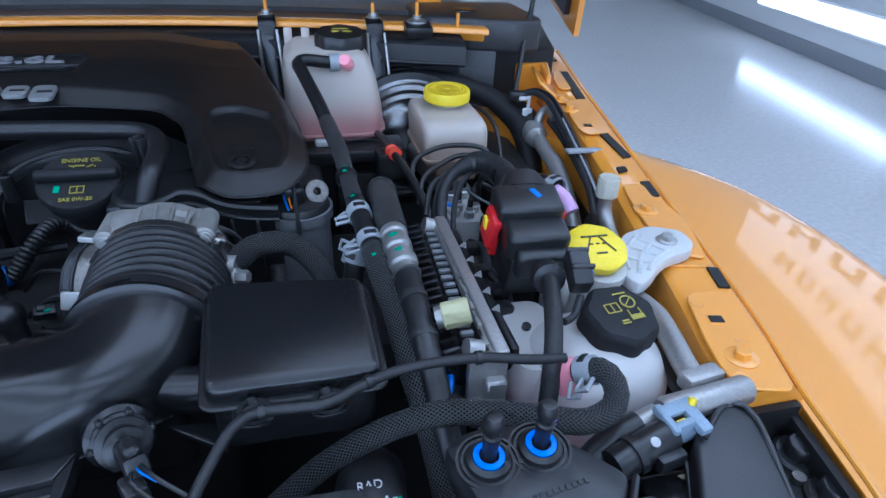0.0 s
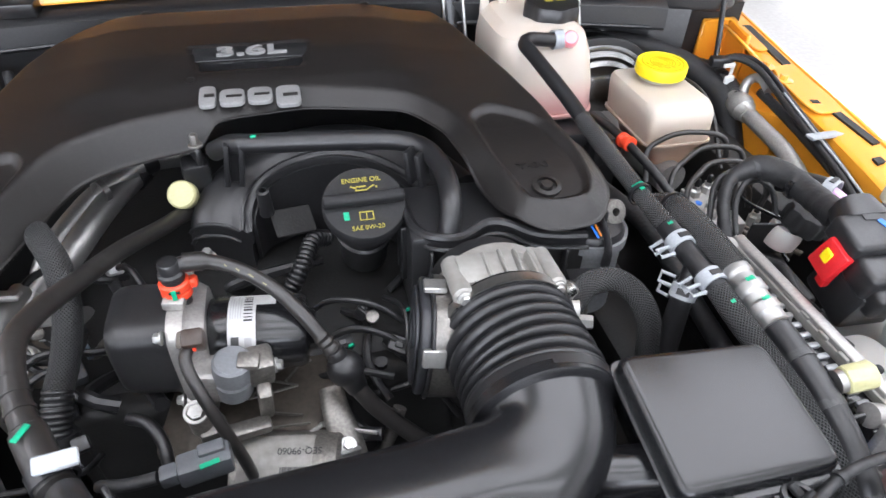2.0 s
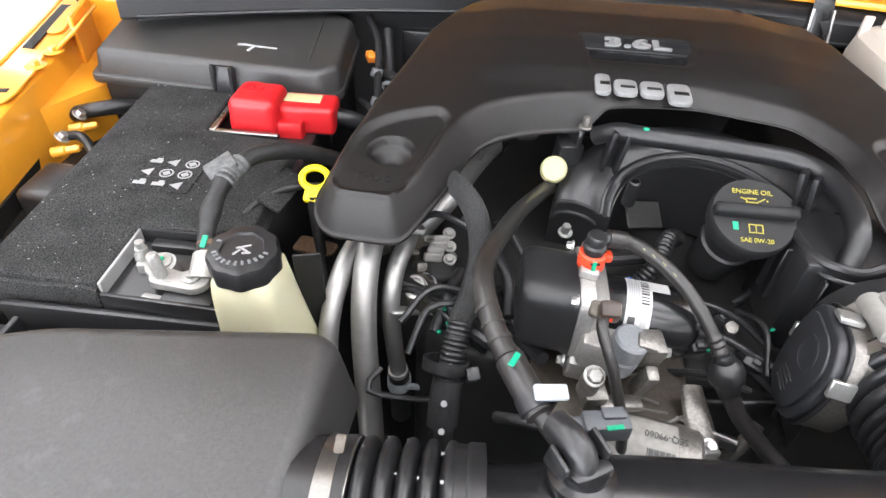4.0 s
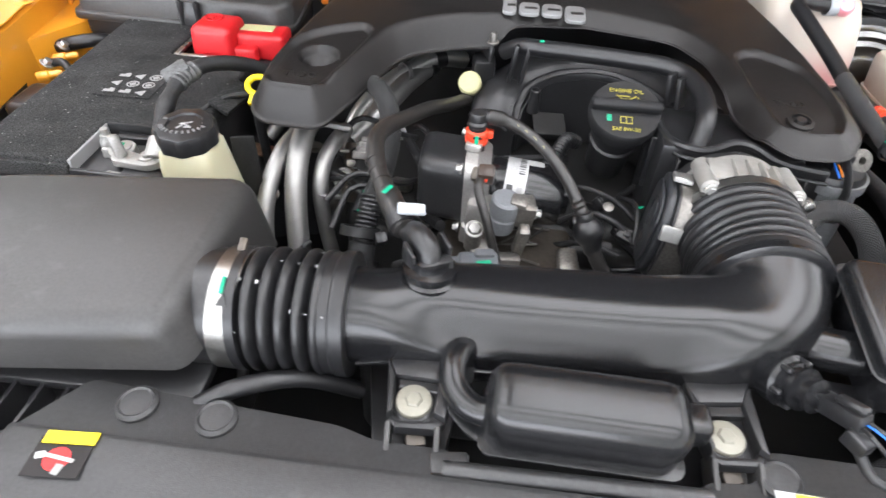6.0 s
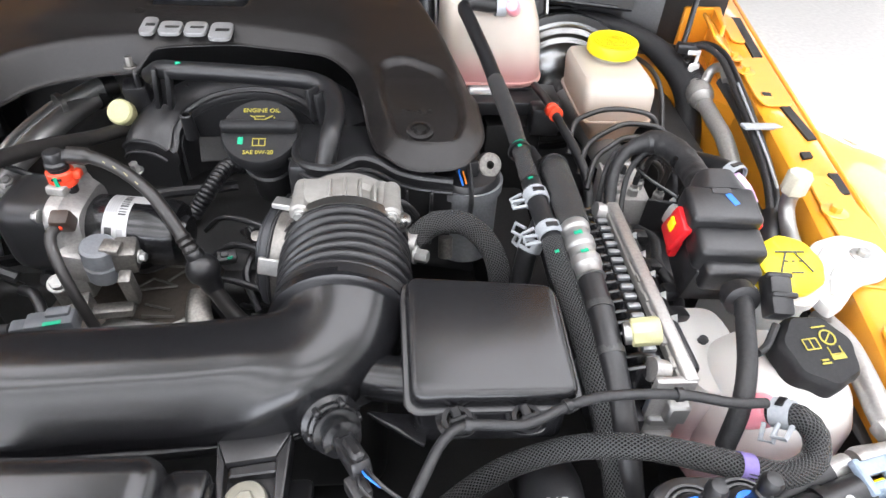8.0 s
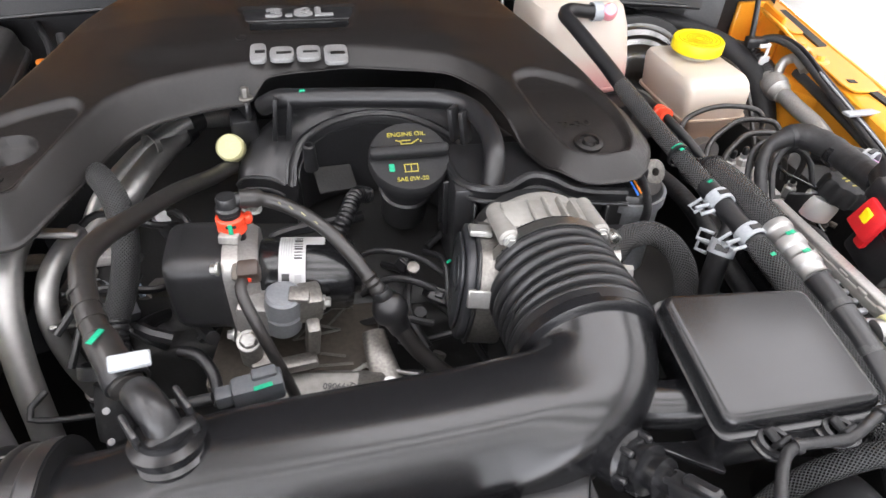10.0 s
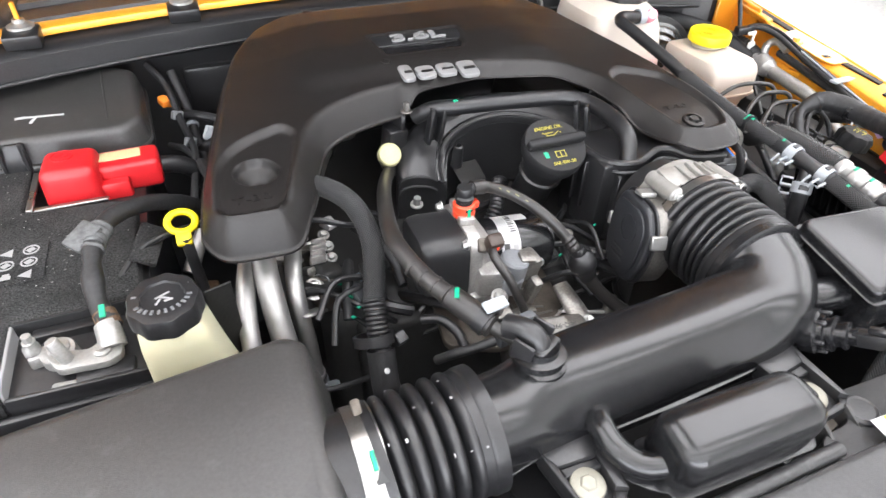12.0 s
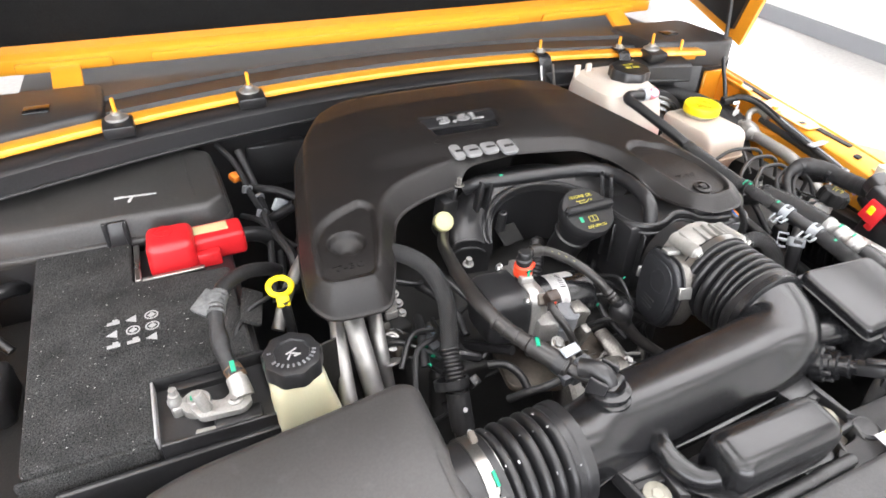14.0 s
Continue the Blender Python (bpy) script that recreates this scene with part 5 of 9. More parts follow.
# mounting feet: shallow trays with a raised rim, a sunk floor and a flanged bolt
for fx, fy, tl, bl, br_, tr, wide in (
        (0.0265, 0.1335, (0.003, 0.167), (0.0105, 0.1170), (0.0500, 0.1185), (0.0540, 0.167), 0.0085),
        (0.2400, 0.1340, (0.217, 0.173), (0.2260, 0.1185), (0.2640, 0.1205), (0.2640, 0.178), 0.0050)):
    foot = part("foot", slab(rounded([tl, bl, br_, tr], 0.006), 1.100, 1.1060, 0.001), "black", duct, "moulded mounting foot")
    il, ir = (bl[0] + 0.0028, bl[1] + 0.004), (br_[0] - wide, br_[1] + 0.004)
    bkl, bkr = (tl[0] + 0.0080, tl[1] - 0.017), (tr[0] - wide - 0.003, tr[1] - 0.018)
    for pts, top in (([tl, bl, il, bkl], 1.1175), ([tl, bkl, bkr, tr], 1.1170), ([tr, bkr, ir, br_], 1.1165), ([bl, (bl[0] + 0.006, bl[1] - 0.006), (br_[0] - 0.006, br_[1] - 0.006), br_, ir, (ir[0] - 0.003, ir[1] - 0.004), (il[0] + 0.003, il[1] - 0.004), il], 1.1115)):
        part("rim", slab(pts, 1.103, top, 0.0016, 2, True), "black", foot, "raised rim of the foot")
    part("ledge", slab([(bkl[0] + 0.002, bkl[1]), (bkr[0], bkr[1]), (bkr[0] + 0.001, bkr[1] - 0.008), (bkl[0] + 0.003, bkl[1] - 0.007)], 1.103, 1.1125, 0.001, 1, True), "black", foot, "inner step")
    part("washer", lathe([(0.0150, 0), (0.0150, 0.002), (0.013, 0.003), (0, 0.003)], (fx, fy, 1.1058), (0, -0.06, 1), 28), "rubber", foot)
    part("bolt", merge(lathe([(0.0132, 0), (0.0132, 0.0020), (0.0124, 0.0034), (0.0085, 0.0044), (0, 0.0044)], (fx, fy, 1.1085), (0, -0.06, 1), 36), lathe([(0.0066, 0.0035), (0.0064, 0.0052), (0.0052, 0.0062), (0, 0.0064)], (fx, fy, 1.1085), (0, -0.06, 1), 6)), "ivory", foot, "ivory plated flange bolt")
    part("spring_nut", box((fx + 0.004, fy - 0.021, 1.096), (0.014, 0.010, 0.005), 0.001, 1, (20, 0, 15)), "plate", foot, "dull spring nut")
# resonator in front
part("resonator", box((0.1395, 0.1215, 1.1325), (0.129, 0.050, 0.056), 0.0165, 7, (7, 0, -1)), "smooth", duct, "smooth black resonator box")
part("lip", slab(rounded([(0.0725, 0.103), (0.078, 0.0965), (0.200, 0.0940), (0.2065, 0.101), (0.207, 0.146), (0.073, 0.150)], 0.008), 1.1130, 1.1152, 0.0008), "smooth", duct, "moulded seam of the resonator")
part("neck", tube([(0.064, 0.182, 1.120), (0.054, 0.166, 1.1275), (0.0515, 0.150, 1.1270), (0.0565, 0.136, 1.1240), (0.0680, 0.1250, 1.1230), (0.090, 0.120, 1.125)], lambda s, t: 0.0102 + 0.002 * smooth(t - 0.02, t, s), 22, 0.003), "smooth", duct, "bent neck of the resonator")
part("neck_lip", slab(rounded([(0.044, 0.168), (0.0440, 0.142), (0.052, 0.124), (0.064, 0.111), (0.078, 0.102), (0.084, 0.112), (0.070, 0.124), (0.064, 0.140), (0.068, 0.168)], 0.004), 1.1125, 1.1148, 0.0008), "smooth", duct, "moulded seam of the neck")
part("neck", box((0.2110, 0.131, 1.1260), (0.024, 0.024, 0.022), 0.005, 3), "smooth", duct, "square neck")

# side chamber on the elbow
ch = thing("side_resonator", (0.397, 0.215, 1.08), "smooth black resonator box beside the duct elbow", "resonator")
def chamber_top(y):
    return 1.1535 + (y - 0.170) * 0.19


RES = [(0.3395, 0.268), (0.4485, 0.259), (0.4510, 0.173), (0.3410, 0.174)]
cb = slab(rounded(RES, 0.010, 5), -0.0105, 0.0, 0.0055, 4, True)
low_ = slab(rounded([(0.3445, 0.262), (0.4445, 0.253), (0.4465, 0.172), (0.3445, 0.173)], 0.010, 4), -0.050, -0.0135, 0.004, 2)
lipbm = slab(rounded([(0.3355, 0.272), (0.4525, 0.263), (0.4550, 0.1685), (0.3370, 0.1695)], 0.012, 4), -0.0135, -0.0105, 0.0010, 1)
for q in (cb, low_, lipbm):
    for v in q.verts:
        v.co.z += chamber_top(v.co.y) + 0.0022 * (1 - ((v.co.x - 0.395) / 0.055) ** 2) * (v.co.z > -0.004)
part("shell", cb, "smooth", ch)
part("lower_shell", low_, "smooth", ch)
part("seam", lipbm, "smooth", ch, "moulded seam flange")
part("neck", tube([(0.296, 0.222, 1.124), (0.320, 0.214, 1.124), (0.352, 0.208, 1.126)], 0.0165, 20), "smooth", ch)
part("neck_seam", slab(rounded([(0.310, 0.195), (0.352, 0.190), (0.352, 0.165), (0.322, 0.186)], 0.005), 1.108, 1.112, 0.001), "smooth", ch)
for x in (0.3705, 0.4150):
    ear = part("ear", slab(rounded([(x - 0.0145, 0.176), (x + 0.0145, 0.176), (x + 0.012, 0.1535), (x - 0.012, 0.1535)], 0.010, 5), 1.1385, 1.1415, 0.001), "smooth", ch, "rounded mounting ear")
    part("ring", lathe([(0.010, 0), (0.010, 0.003), (0.007, 0.003), (0.007, 0)], (x, 0.1645, 1.1415), n=20), "black", ear)
    part("clip", merge(box((x, 0.166, 1.145), (0.006, 0.013, 0.004), 0.001, 1, (15, 0, 20)), box((x, 0.161, 1.148), (0.012, 0.0035, 0.008), 0.001, 1, (15, 0, 20))), "cap", ear, "black push clip")

# ---------------------------------------------------------------- air cleaner, battery and fuse box
air = thing("air_cleaner", (-0.26, 0.2, 0.95), "large grey black air cleaner box with rounded lid", "air cleaner")
ab = slab(rounded([(-0.378, 0.272), (-0.340, 0.284), (-0.150, 0.300), (-0.136, 0.290), (-0.140, 0.150), (-0.150, 0.136), (-0.30, 0.122), (-0.385, 0.132)], 0.016, 5), 1.096, 1.165, 0.013, 5, True)
for v in ab.verts:
    k = (1.165 - v.co.z) / 0.07
    v.co.x += (v.co.x + 0.262) * 0.10 * k
    v.co.y += (v.co.y - 0.2) * 0.05 * k
    v.co.z += 0.007 * smooth(-0.38, -0.2, v.co.x) - 0.003 - 0.018 * smooth(0.17, 0.12, v.co.y)
    if v.co.y < 0.16:
        v.co.z += 0.030 * smooth(0.7, 1.0, k)
part("lid", ab, "lid_satin", air, "satin grey black lid")
part("lower_box", box((-0.265, 0.207, 1.02), (0.26, 0.180, 0.11), 0.012, 2), "black", air)
part("rim", box((-0.265, 0.209, 1.090), (0.272, 0.172, 0.010), 0.003, 2), "black", air)
part("ledge", box((-0.270, 0.096, 1.046), (0.27, 0.042, 0.006), 0.002, 2, (12, 0, 0)), "matt", air, "grey ribbed ledge")
for k in range(12):
    part("rib", slab([(-0.392 + 0.0205 * k, 0.126), (-0.3885 + 0.0205 * k, 0.126), (-0.3885 + 0.0205 * k, 0.082), (-0.392 + 0.0205 * k, 0.082)], 1.042, 1.092, 0.001), "black", air, "thin upright rib")
part("outlet", tube([(-0.145, 0.194, 1.118), (-0.120, 0.194, 1.120)], 0.0455, 36, 0.01), "black", air)
part("clip", lathe([(0.006, 0), (0.006, 0.008), (0.003, 0.01)], (-0.35, 0.285, 1.13), n=14), "zinc", air, "small lid screw")
# support wall beside it
wallp = thing("headlamp_carrier", (-0.45, 0.2, 0.95), "grey plastic headlamp carrier panel", "panel")
part("panel", box((-0.478, 0.225, 1.03), (0.105, 0.22, 0.12), 0.006, 2), "matt", wallp)
part("edge", box((-0.424, 0.235, 1.055), (0.006, 0.20, 0.09), 0.001, 1), "black", wallp)
tri = part("gusset", box((-0.402, 0.255, 1.05), (0.03, 0.10, 0.10), 0.003, 2), "black", wallp)
for y in (0.225, 0.265):
    part("rib", box((-0.386, y, 1.06), (0.003, 0.003, 0.09), 0.001, 1, (25, 0, 0)), "black", tri)

bat = thing("battery", (-0.37, 0.54, 0.9), "car battery wrapped in speckled black felt cover", "battery")
part("case", box((-0.36, 0.545, 1.0), (0.21, 0.36, 0.20), 0.006, 2), "black", bat)
felt = slab(rounded([(-0.492, 0.735), (-0.378, 0.735), (-0.378, 0.628), (-0.264, 0.618), (-0.262, 0.446), (-0.368, 0.446), (-0.366, 0.366), (-0.478, 0.370)], 0.006, 3), 0.98, 1.116, 0.008, 3, True)
part("felt_cover", felt, "felt", bat, "speckled black felt jacket")
part("felt_flap", box((-0.252, 0.520, 1.118), (0.026, 0.060, 0.006), 0.002, 2, (0, 30, -12)), "felt", bat, "loose felt flap")
part("foil_edge", box((-0.372, 0.672, 1.113), (0.007, 0.085, 0.005), 0.001, 1), "steel", bat, "silver trimmed edge")
part("foil_edge", box((-0.330, 0.632, 1.112), (0.075, 0.007, 0.005), 0.001, 1), "steel", bat, "silver trimmed edge")
part("cut_edge", box((-0.3665, 0.405, 1.104), (0.003, 0.076, 0.022), 0.001, 1), "print_grey", bat, "pale cut edge")
part("tray_floor", slab(rounded([(-0.362, 0.366), (-0.256, 0.362), (-0.256, 0.444), (-0.362, 0.444)], 0.006), 1.078, 1.086, 0.001), "cap", bat, "sunk black terminal tray")
part("tray_rim", box((-0.308, 0.360, 1.093), (0.112, 0.005, 0.032), 0.002, 2, (0, 0, -2)), "black", bat)
part("tray_rim", box((-0.255, 0.402, 1.095), (0.005, 0.085, 0.034), 0.002, 2), "black", bat)
part("tray_rim", box((-0.310, 0.443, 1.099), (0.112, 0.004, 0.034), 0.0015, 2), "cap", bat)
part("tray_step", box((-0.322, 0.434, 1.098), (0.060, 0.012, 0.020), 0.002, 2), "black", bat)
part("tray_skirt", box((-0.345, 0.354, 1.05), (0.22, 0.008, 0.09), 0.003, 2), "black", bat, "black tray front")
part("felt_hem", box((-0.425, 0.366, 1.092), (0.115, 0.006, 0.036), 0.002, 2), "felt", bat)
part("vent", lathe([(0.010, 0), (0.010, 0.002), (0.008, 0.0025), (0.008, 0.001), (0, 0.001)], (-0.335, 0.374, 1.086), n=20), "black", bat)
# warning label: plate and nine pictograms
lab = part("warning_label", box((-0.380, 0.530, 1.1172), (0.070, 0.062, 0.0012), 0.0004, 1), "felt", bat, "dark label with pale pictograms")
for r in range(3):
    for c in range(3):
        p = (-0.400 + 0.020 * c, 0.550 - 0.020 * r, 1.1180)
        if (r + c) % 3 == 1:
            ic = lathe([(0.0075, 0), (0.0075, 0.0006), (0, 0.0006)], p, n=3)
        elif c == 2 or r == 1:
            ic = merge(lathe([(0.0075, 0), (0.0075, 0.0006), (0.006, 0.0006), (0.006, 0)], p, n=22), box((p[0], p[1], p[2] + 0.0003), (0.007, 0.006, 0.0006), 0, 1, (0, 0, 40)))
        else:
            ic = merge(box((p[0], p[1], p[2] + 0.0003), (0.013, 0.005, 0.0006), 0), box((p[0] + 0.002, p[1] + 0.004, p[2] + 0.0003), (0.006, 0.004, 0.0006), 0))
        part("pictogram", ic, "print_grey", lab, "pale pictogram")
# negative terminal
neg = thing("battery_terminal", (-0.325, 0.395, 1.09), "tin plated battery clamp with sensor and post", "battery terminal")
part("post", lathe([(0.010, 0), (0.009, 0.026), (0.008, 0.027), (0, 0.027)], (-0.327, 0.404, 1.088), n=22), "alu", neg)
part("clamp", lathe([(0.0100, 0), (0.0140, 0), (0.0145, 0.004), (0.0145, 0.018), (0.0138, 0.020), (0.0100, 0.020)], (-0.327, 0.404, 1.092), (-0.05, -0.12, 1), 26), "tin", neg)
part("ear", box((-0.342, 0.406, 1.103), (0.020, 0.014, 0.016), 0.003, 2, (0, 0, 12)), "tin", neg)
part("nut", lathe([(0.0072, 0), (0.0072, 0.006), (0.0056, 0.008), (0.0056, 0.013), (0.0040, 0.0135), (0.0040, 0.020), (0, 0.021)], (-0.347, 0.408, 1.110), (0.05, 0, 1), 8), "tin", neg, "tin plated nut and stud")
part("arm", slab(rounded([(-0.336, 0.396), (-0.326, 0.376), (-0.286, 0.372), (-0.276, 0.380), (-0.278, 0.398), (-0.290, 0.405), (-0.302, 0.392), (-0.314, 0.396)], 0.005, 3), 1.106, 1.1135, 0.0018, 2), "tin", neg, "cast tin plated arm")
part("stud", lathe([(0.0058, 0), (0.0056, 0.021), (0.0045, 0.023), (0, 0.0235)], (-0.319, 0.386, 1.113), (-0.25, 0.12, 1), 16), "tin", neg)
part("washer", lathe([(0.0075, 0), (0.0075, 0.002), (0.0045, 0.003), (0.0045, 0.006), (0, 0.006)], (-0.292, 0.386, 1.1135), n=18), "tin", neg)
part("sensor", box((-0.292, 0.374, 1.097), (0.046, 0.020, 0.016), 0.003, 2), "black", neg, "black battery sensor")
part("base", box((-0.312, 0.368, 1.099), (0.044, 0.010, 0.007), 0.003, 2, (0, 0, -6)), "tin", neg)
part("lead_end", tube([(-0.284, 0.388, 1.113), (-0.285, 0.398, 1.120), (-0.287, 0.407, 1.1235)], lambda s, t: 0.0115 - 0.0015 * s / t, 16, 0.004, 0.8), "tin", neg)
part("mark", box((-0.329, 0.404, 1.1155), (0.007, 0.006, 0.001), 0.0004, 1), "green", neg, "green paint mark")
cable = thing("battery_cable", (-0.29, 0.45, 1.1), "thick taped black battery cable", "cable")
part("cable", tube([(-0.283, 0.405, 1.119), (-0.292, 0.430, 1.132), (-0.293, 0.460, 1.146), (-0.289, 0.492, 1.154), (-0.275, 0.522, 1.156), (-0.247, 0.555, 1.144), (-0.220, 0.585, 1.12), (-0.205, 0.62, 1.09)], lambda s, t: 0.0088 + 0.0010 * math.sin(s * 160) * (s < 0.09), 16), "tape", cable)
part("heat_shrink", tube([(-0.2835, 0.406, 1.1195), (-0.2885, 0.419, 1.126)], 0.0098, 16), "brown", cable, "amber shrink sleeve")
part("mark", box((-0.2870, 0.412, 1.1345), (0.005, 0.012, 0.002), 0.0005, 1, (25, 0, 0)), "green", cable, "green paint mark")
part("tape_end", box((-0.298, 0.492, 1.160), (0.030, 0.022, 0.006), 0.0025, 2, (10, -20, 40)), "tape_grey", cable, "torn tape end")
wl = thing("sensor_wire", (-0.27, 0.5, 1.08), "thin black wire with a red orange sleeve", "wire")
part("wire", tube([(-0.283, 0.450, 1.095), (-0.281, 0.472, 1.110), (-0.270, 0.495, 1.118), (-0.250, 0.515, 1.122), (-0.215, 0.532, 1.120), (-0.19, 0.56, 1.10)], 0.0032, 8), "tape", wl)
part("sleeve", tube([(-0.2835, 0.449, 1.095), (-0.2815, 0.466, 1.107)], 0.0037, 10), "wire_orange", wl, "red orange sleeve")

redc = thing("terminal_cover", (-0.3, 0.68, 1.09), "bright red plastic cover over the positive battery terminal", "terminal cover")
part("hood", box((-0.327, 0.674, 1.122), (0.062, 0.062, 0.050), 0.010, 4, (0, 0, -2), (0.92, 0.92)), "red", redc)
part("sleeve", box((-0.268, 0.685, 1.116), (0.068, 0.044, 0.036), 0.006, 3, (0, 0, 2)), "red", redc)
part("skirt", box((-0.285, 0.657, 1.100), (0.032, 0.016, 0.040), 0.004, 2), "red", redc)
part("label", box((-0.276, 0.688, 1.1347), (0.046, 0.020, 0.0012), 0.0004, 1, (0, 0, 2)), "cream", redc, "cream paper label")
part("emblem", merge(lathe([(0.0125, 0), (0.0125, 0.0012), (0.0105, 0.0012), (0.0105, 0)], (-0.333, 0.682, 1.1470), n=26), box((-0.333, 0.682, 1.1475), (0.014, 0.003, 0.0012), 0), box((-0.333, 0.682, 1.1475), (0.003, 0.014, 0.0012), 0)), "red", redc, "embossed plus sign")
part("cable", tube([(-0.236, 0.690, 1.112), (-0.215, 0.695, 1.106), (-0.195, 0.70, 1.085), (-0.18, 0.69, 1.04)], 0.011, 16), "rubber", redc, "black positive cable")

fuse = thing("fuse_box", (-0.41, 0.82, 0.95), "grey black fuse box with a satin lid and clip latches", "fuse box")
def lid_z(y):
    return 1.1505 + 0.135 * (y - 0.735)


lid = slab(rounded([(-0.566, 0.740), (-0.268, 0.729), (-0.246, 0.748), (-0.250, 0.866), (-0.272, 0.882), (-0.556, 0.888), (-0.572, 0.872)], 0.010, 4), -0.030, 0.0, 0.008, 4, True)
for v in lid.verts:
    out = -v.co.z / 0.030
    v.co.x += (v.co.x + 0.41) * 0.03 * out
    v.co.y += (v.co.y - 0.81) * 0.06 * out
    v.co.z += lid_z(v.co.y)
part("lid", lid, "lid_satin", fuse, "satin lid")
rim = slab(rounded([(-0.578, 0.730), (-0.264, 0.719), (-0.238, 0.740), (-0.242, 0.874), (-0.266, 0.892), (-0.560, 0.898), (-0.584, 0.880)], 0.012, 4), -0.042, -0.030, 0.003)
for v in rim.verts:
    v.co.z += lid_z(v.co.y)
part("rim", rim, "lid_satin", fuse)
part("body", box((-0.412, 0.81, 1.03), (0.31, 0.145, 0.16), 0.008, 2), "black", fuse)
for x, y in ((-0.391, 0.727), (-0.385, 0.893)):
    latch = part("latch", box((x, y, 1.130 + 0.022 * (y > 0.8)), (0.030, 0.008, 0.036), 0.003, 2, (-12 if y < 0.8 else 12, 0, 0)), "black", fuse, "black clip latch")
    for dx in (-0.012, 0.012):
        part("bar", box((x + dx, y - 0.004 * (1 if y < 0.8 else -1), 1.131 + 0.022 * (y > 0.8)), (0.005, 0.007, 0.040), 0.001, 1), "black", latch)
part("crease", box((-0.288, 0.812, lid_z(0.812) + 0.0004), (0.0022, 0.12, 0.0012), 0.0005, 1, (7.7, 0, 3)), "lid_satin", fuse)
part("chalk_mark", merge(box((-0.360, 0.777, lid_z(0.777) + 0.0006), (0.054, 0.0032, 0.0006), 0, 1, (7.7, 0, -6)), box((-0.367, 0.770, lid_z(0.770) + 0.0006), (0.004, 0.012, 0.0006), 0, 1, (7.7, 0, -24)), box((-0.381, 0.7785, lid_z(0.7785) + 0.0006), (0.012, 0.0045, 0.0006), 0, 1, (7.7, 0, 6))), "paper", fuse, "white paint stroke")

# painted studs with brake pipes on the wing's inner wall
ws_ = thing("wing_studs", (-0.56, 0.63, 1.05), "orange painted studs with zinc nuts on the inner wing", "studs")
for x, y, z in ((-0.570, 0.668, 1.075), (-0.567, 0.620, 1.070)):
    part("stud", lathe([(0.007, -0.012), (0.007, 0.004), (0.005, 0.006), (0.005, 0.018), (0.003, 0.022), (0, 0.022)], (x, y, z), (0.9, 0.25, 0.15), 16), "orange", ws_, "orange painted stud")
    part("nut", hex_bolt((x - 0.006, y + 0.014, z + 0.010), (0.6, 0.2, 0.7), 0.006, 0.008, 0.009), "zinc", ws_)
part("hose", tube([(-0.60, 0.700, 1.075), (-0.565, 0.700, 1.085), (-0.535, 0.715, 1.085), (-0.52, 0.74, 1.07)], 0.010, 14), "rubber", ws_, "black rubber hose end")
part("hose", tube([(-0.580, 0.645, 1.075), (-0.550, 0.640, 1.080), (-0.525, 0.62, 1.06)], 0.006, 12), "rubber", ws_, "black rubber hose end")
part("block", box((-0.545, 0.560, 1.05), (0.05, 0.07, 0.05), 0.01, 3), "black", ws_, "black rubber block")

# loom running down between fuse box and engine
lm = thing("wiring_loom", (-0.2, 0.8, 1.0), "thin black wiring loom along the bulkhead", "wiring loom")
part("loom", tube([(-0.205, 0.885, 1.15), (-0.195, 0.84, 1.115), (-0.190, 0.79, 1.09), (-0.185, 0.74, 1.08), (-0.188, 0.69, 1.07), (-0.20, 0.63, 1.05)], 0.0065, 10), "tape", lm)
part("clip", lathe([(0.008, 0), (0.0095, 0.001), (0.0095, 0.005), (0.008, 0.006)], (-0.193, 0.815, 1.10), (0.1, -0.9, -0.5), 18), "grey", lm, "pale plastic ring")
part("plug", box((-0.215, 0.855, 1.12), (0.012, 0.012, 0.016), 0.003, 2), "wire_orange", lm, "small orange plug")
part("branch", tube([(-0.188, 0.76, 1.085), (-0.165, 0.752, 1.10), (-0.148, 0.742, 1.115)], 0.008, 12), "rubber", lm)
part("branch_sleeve", box((-0.168, 0.765, 1.105), (0.024, 0.008, 0.020), 0.003, 2, (0, 30, 20)), "grey", lm)

part("tape", tube([(-0.292, 0.478, 1.151), (-0.289, 0.492, 1.154), (-0.283, 0.508, 1.156)], lambda s, t: 0.0102 + 0.0008 * math.sin(s * 900), 14, 0.002), "tape_grey", cable, "wrinkled grey tape")
bw = thing("bulkhead_wires", (-0.2, 0.82, 1.05), "loose black wires between fuse box and engine", "wiring")
for pts, r in (([(-0.235, 0.90, 1.16), (-0.215, 0.86, 1.14), (-0.205, 0.80, 1.115), (-0.195, 0.73, 1.10), (-0.205, 0.66, 1.08), (-0.215, 0.60, 1.05)], 0.0048), ([(-0.20, 0.83, 1.11), (-0.18, 0.80, 1.118), (-0.160, 0.795, 1.112), (-0.135, 0.78, 1.10)], 0.006), ([(-0.225, 0.78, 1.09), (-0.205, 0.74, 1.10), (-0.185, 0.70, 1.09), (-0.165, 0.68, 1.08)], 0.0045), ([(-0.19, 0.70, 1.10), (-0.178, 0.64, 1.09), (-0.188, 0.60, 1.06)], 0.007)):
    part("wire", tube(pts, r, 8), "tape", bw)
part("pipe", tube([(-0.225, 0.545, 1.05), (-0.205, 0.575, 1.075), (-0.180, 0.605, 1.095), (-0.150, 0.64, 1.105)], 0.0085, 14), "tube", bw, "bare aluminium pipe")
part("plug", box((-0.222, 0.838, 1.128), (0.012, 0.016, 0.012), 0.003, 2, (20, 0, 30)), "wire_orange", bw, "small orange plug")
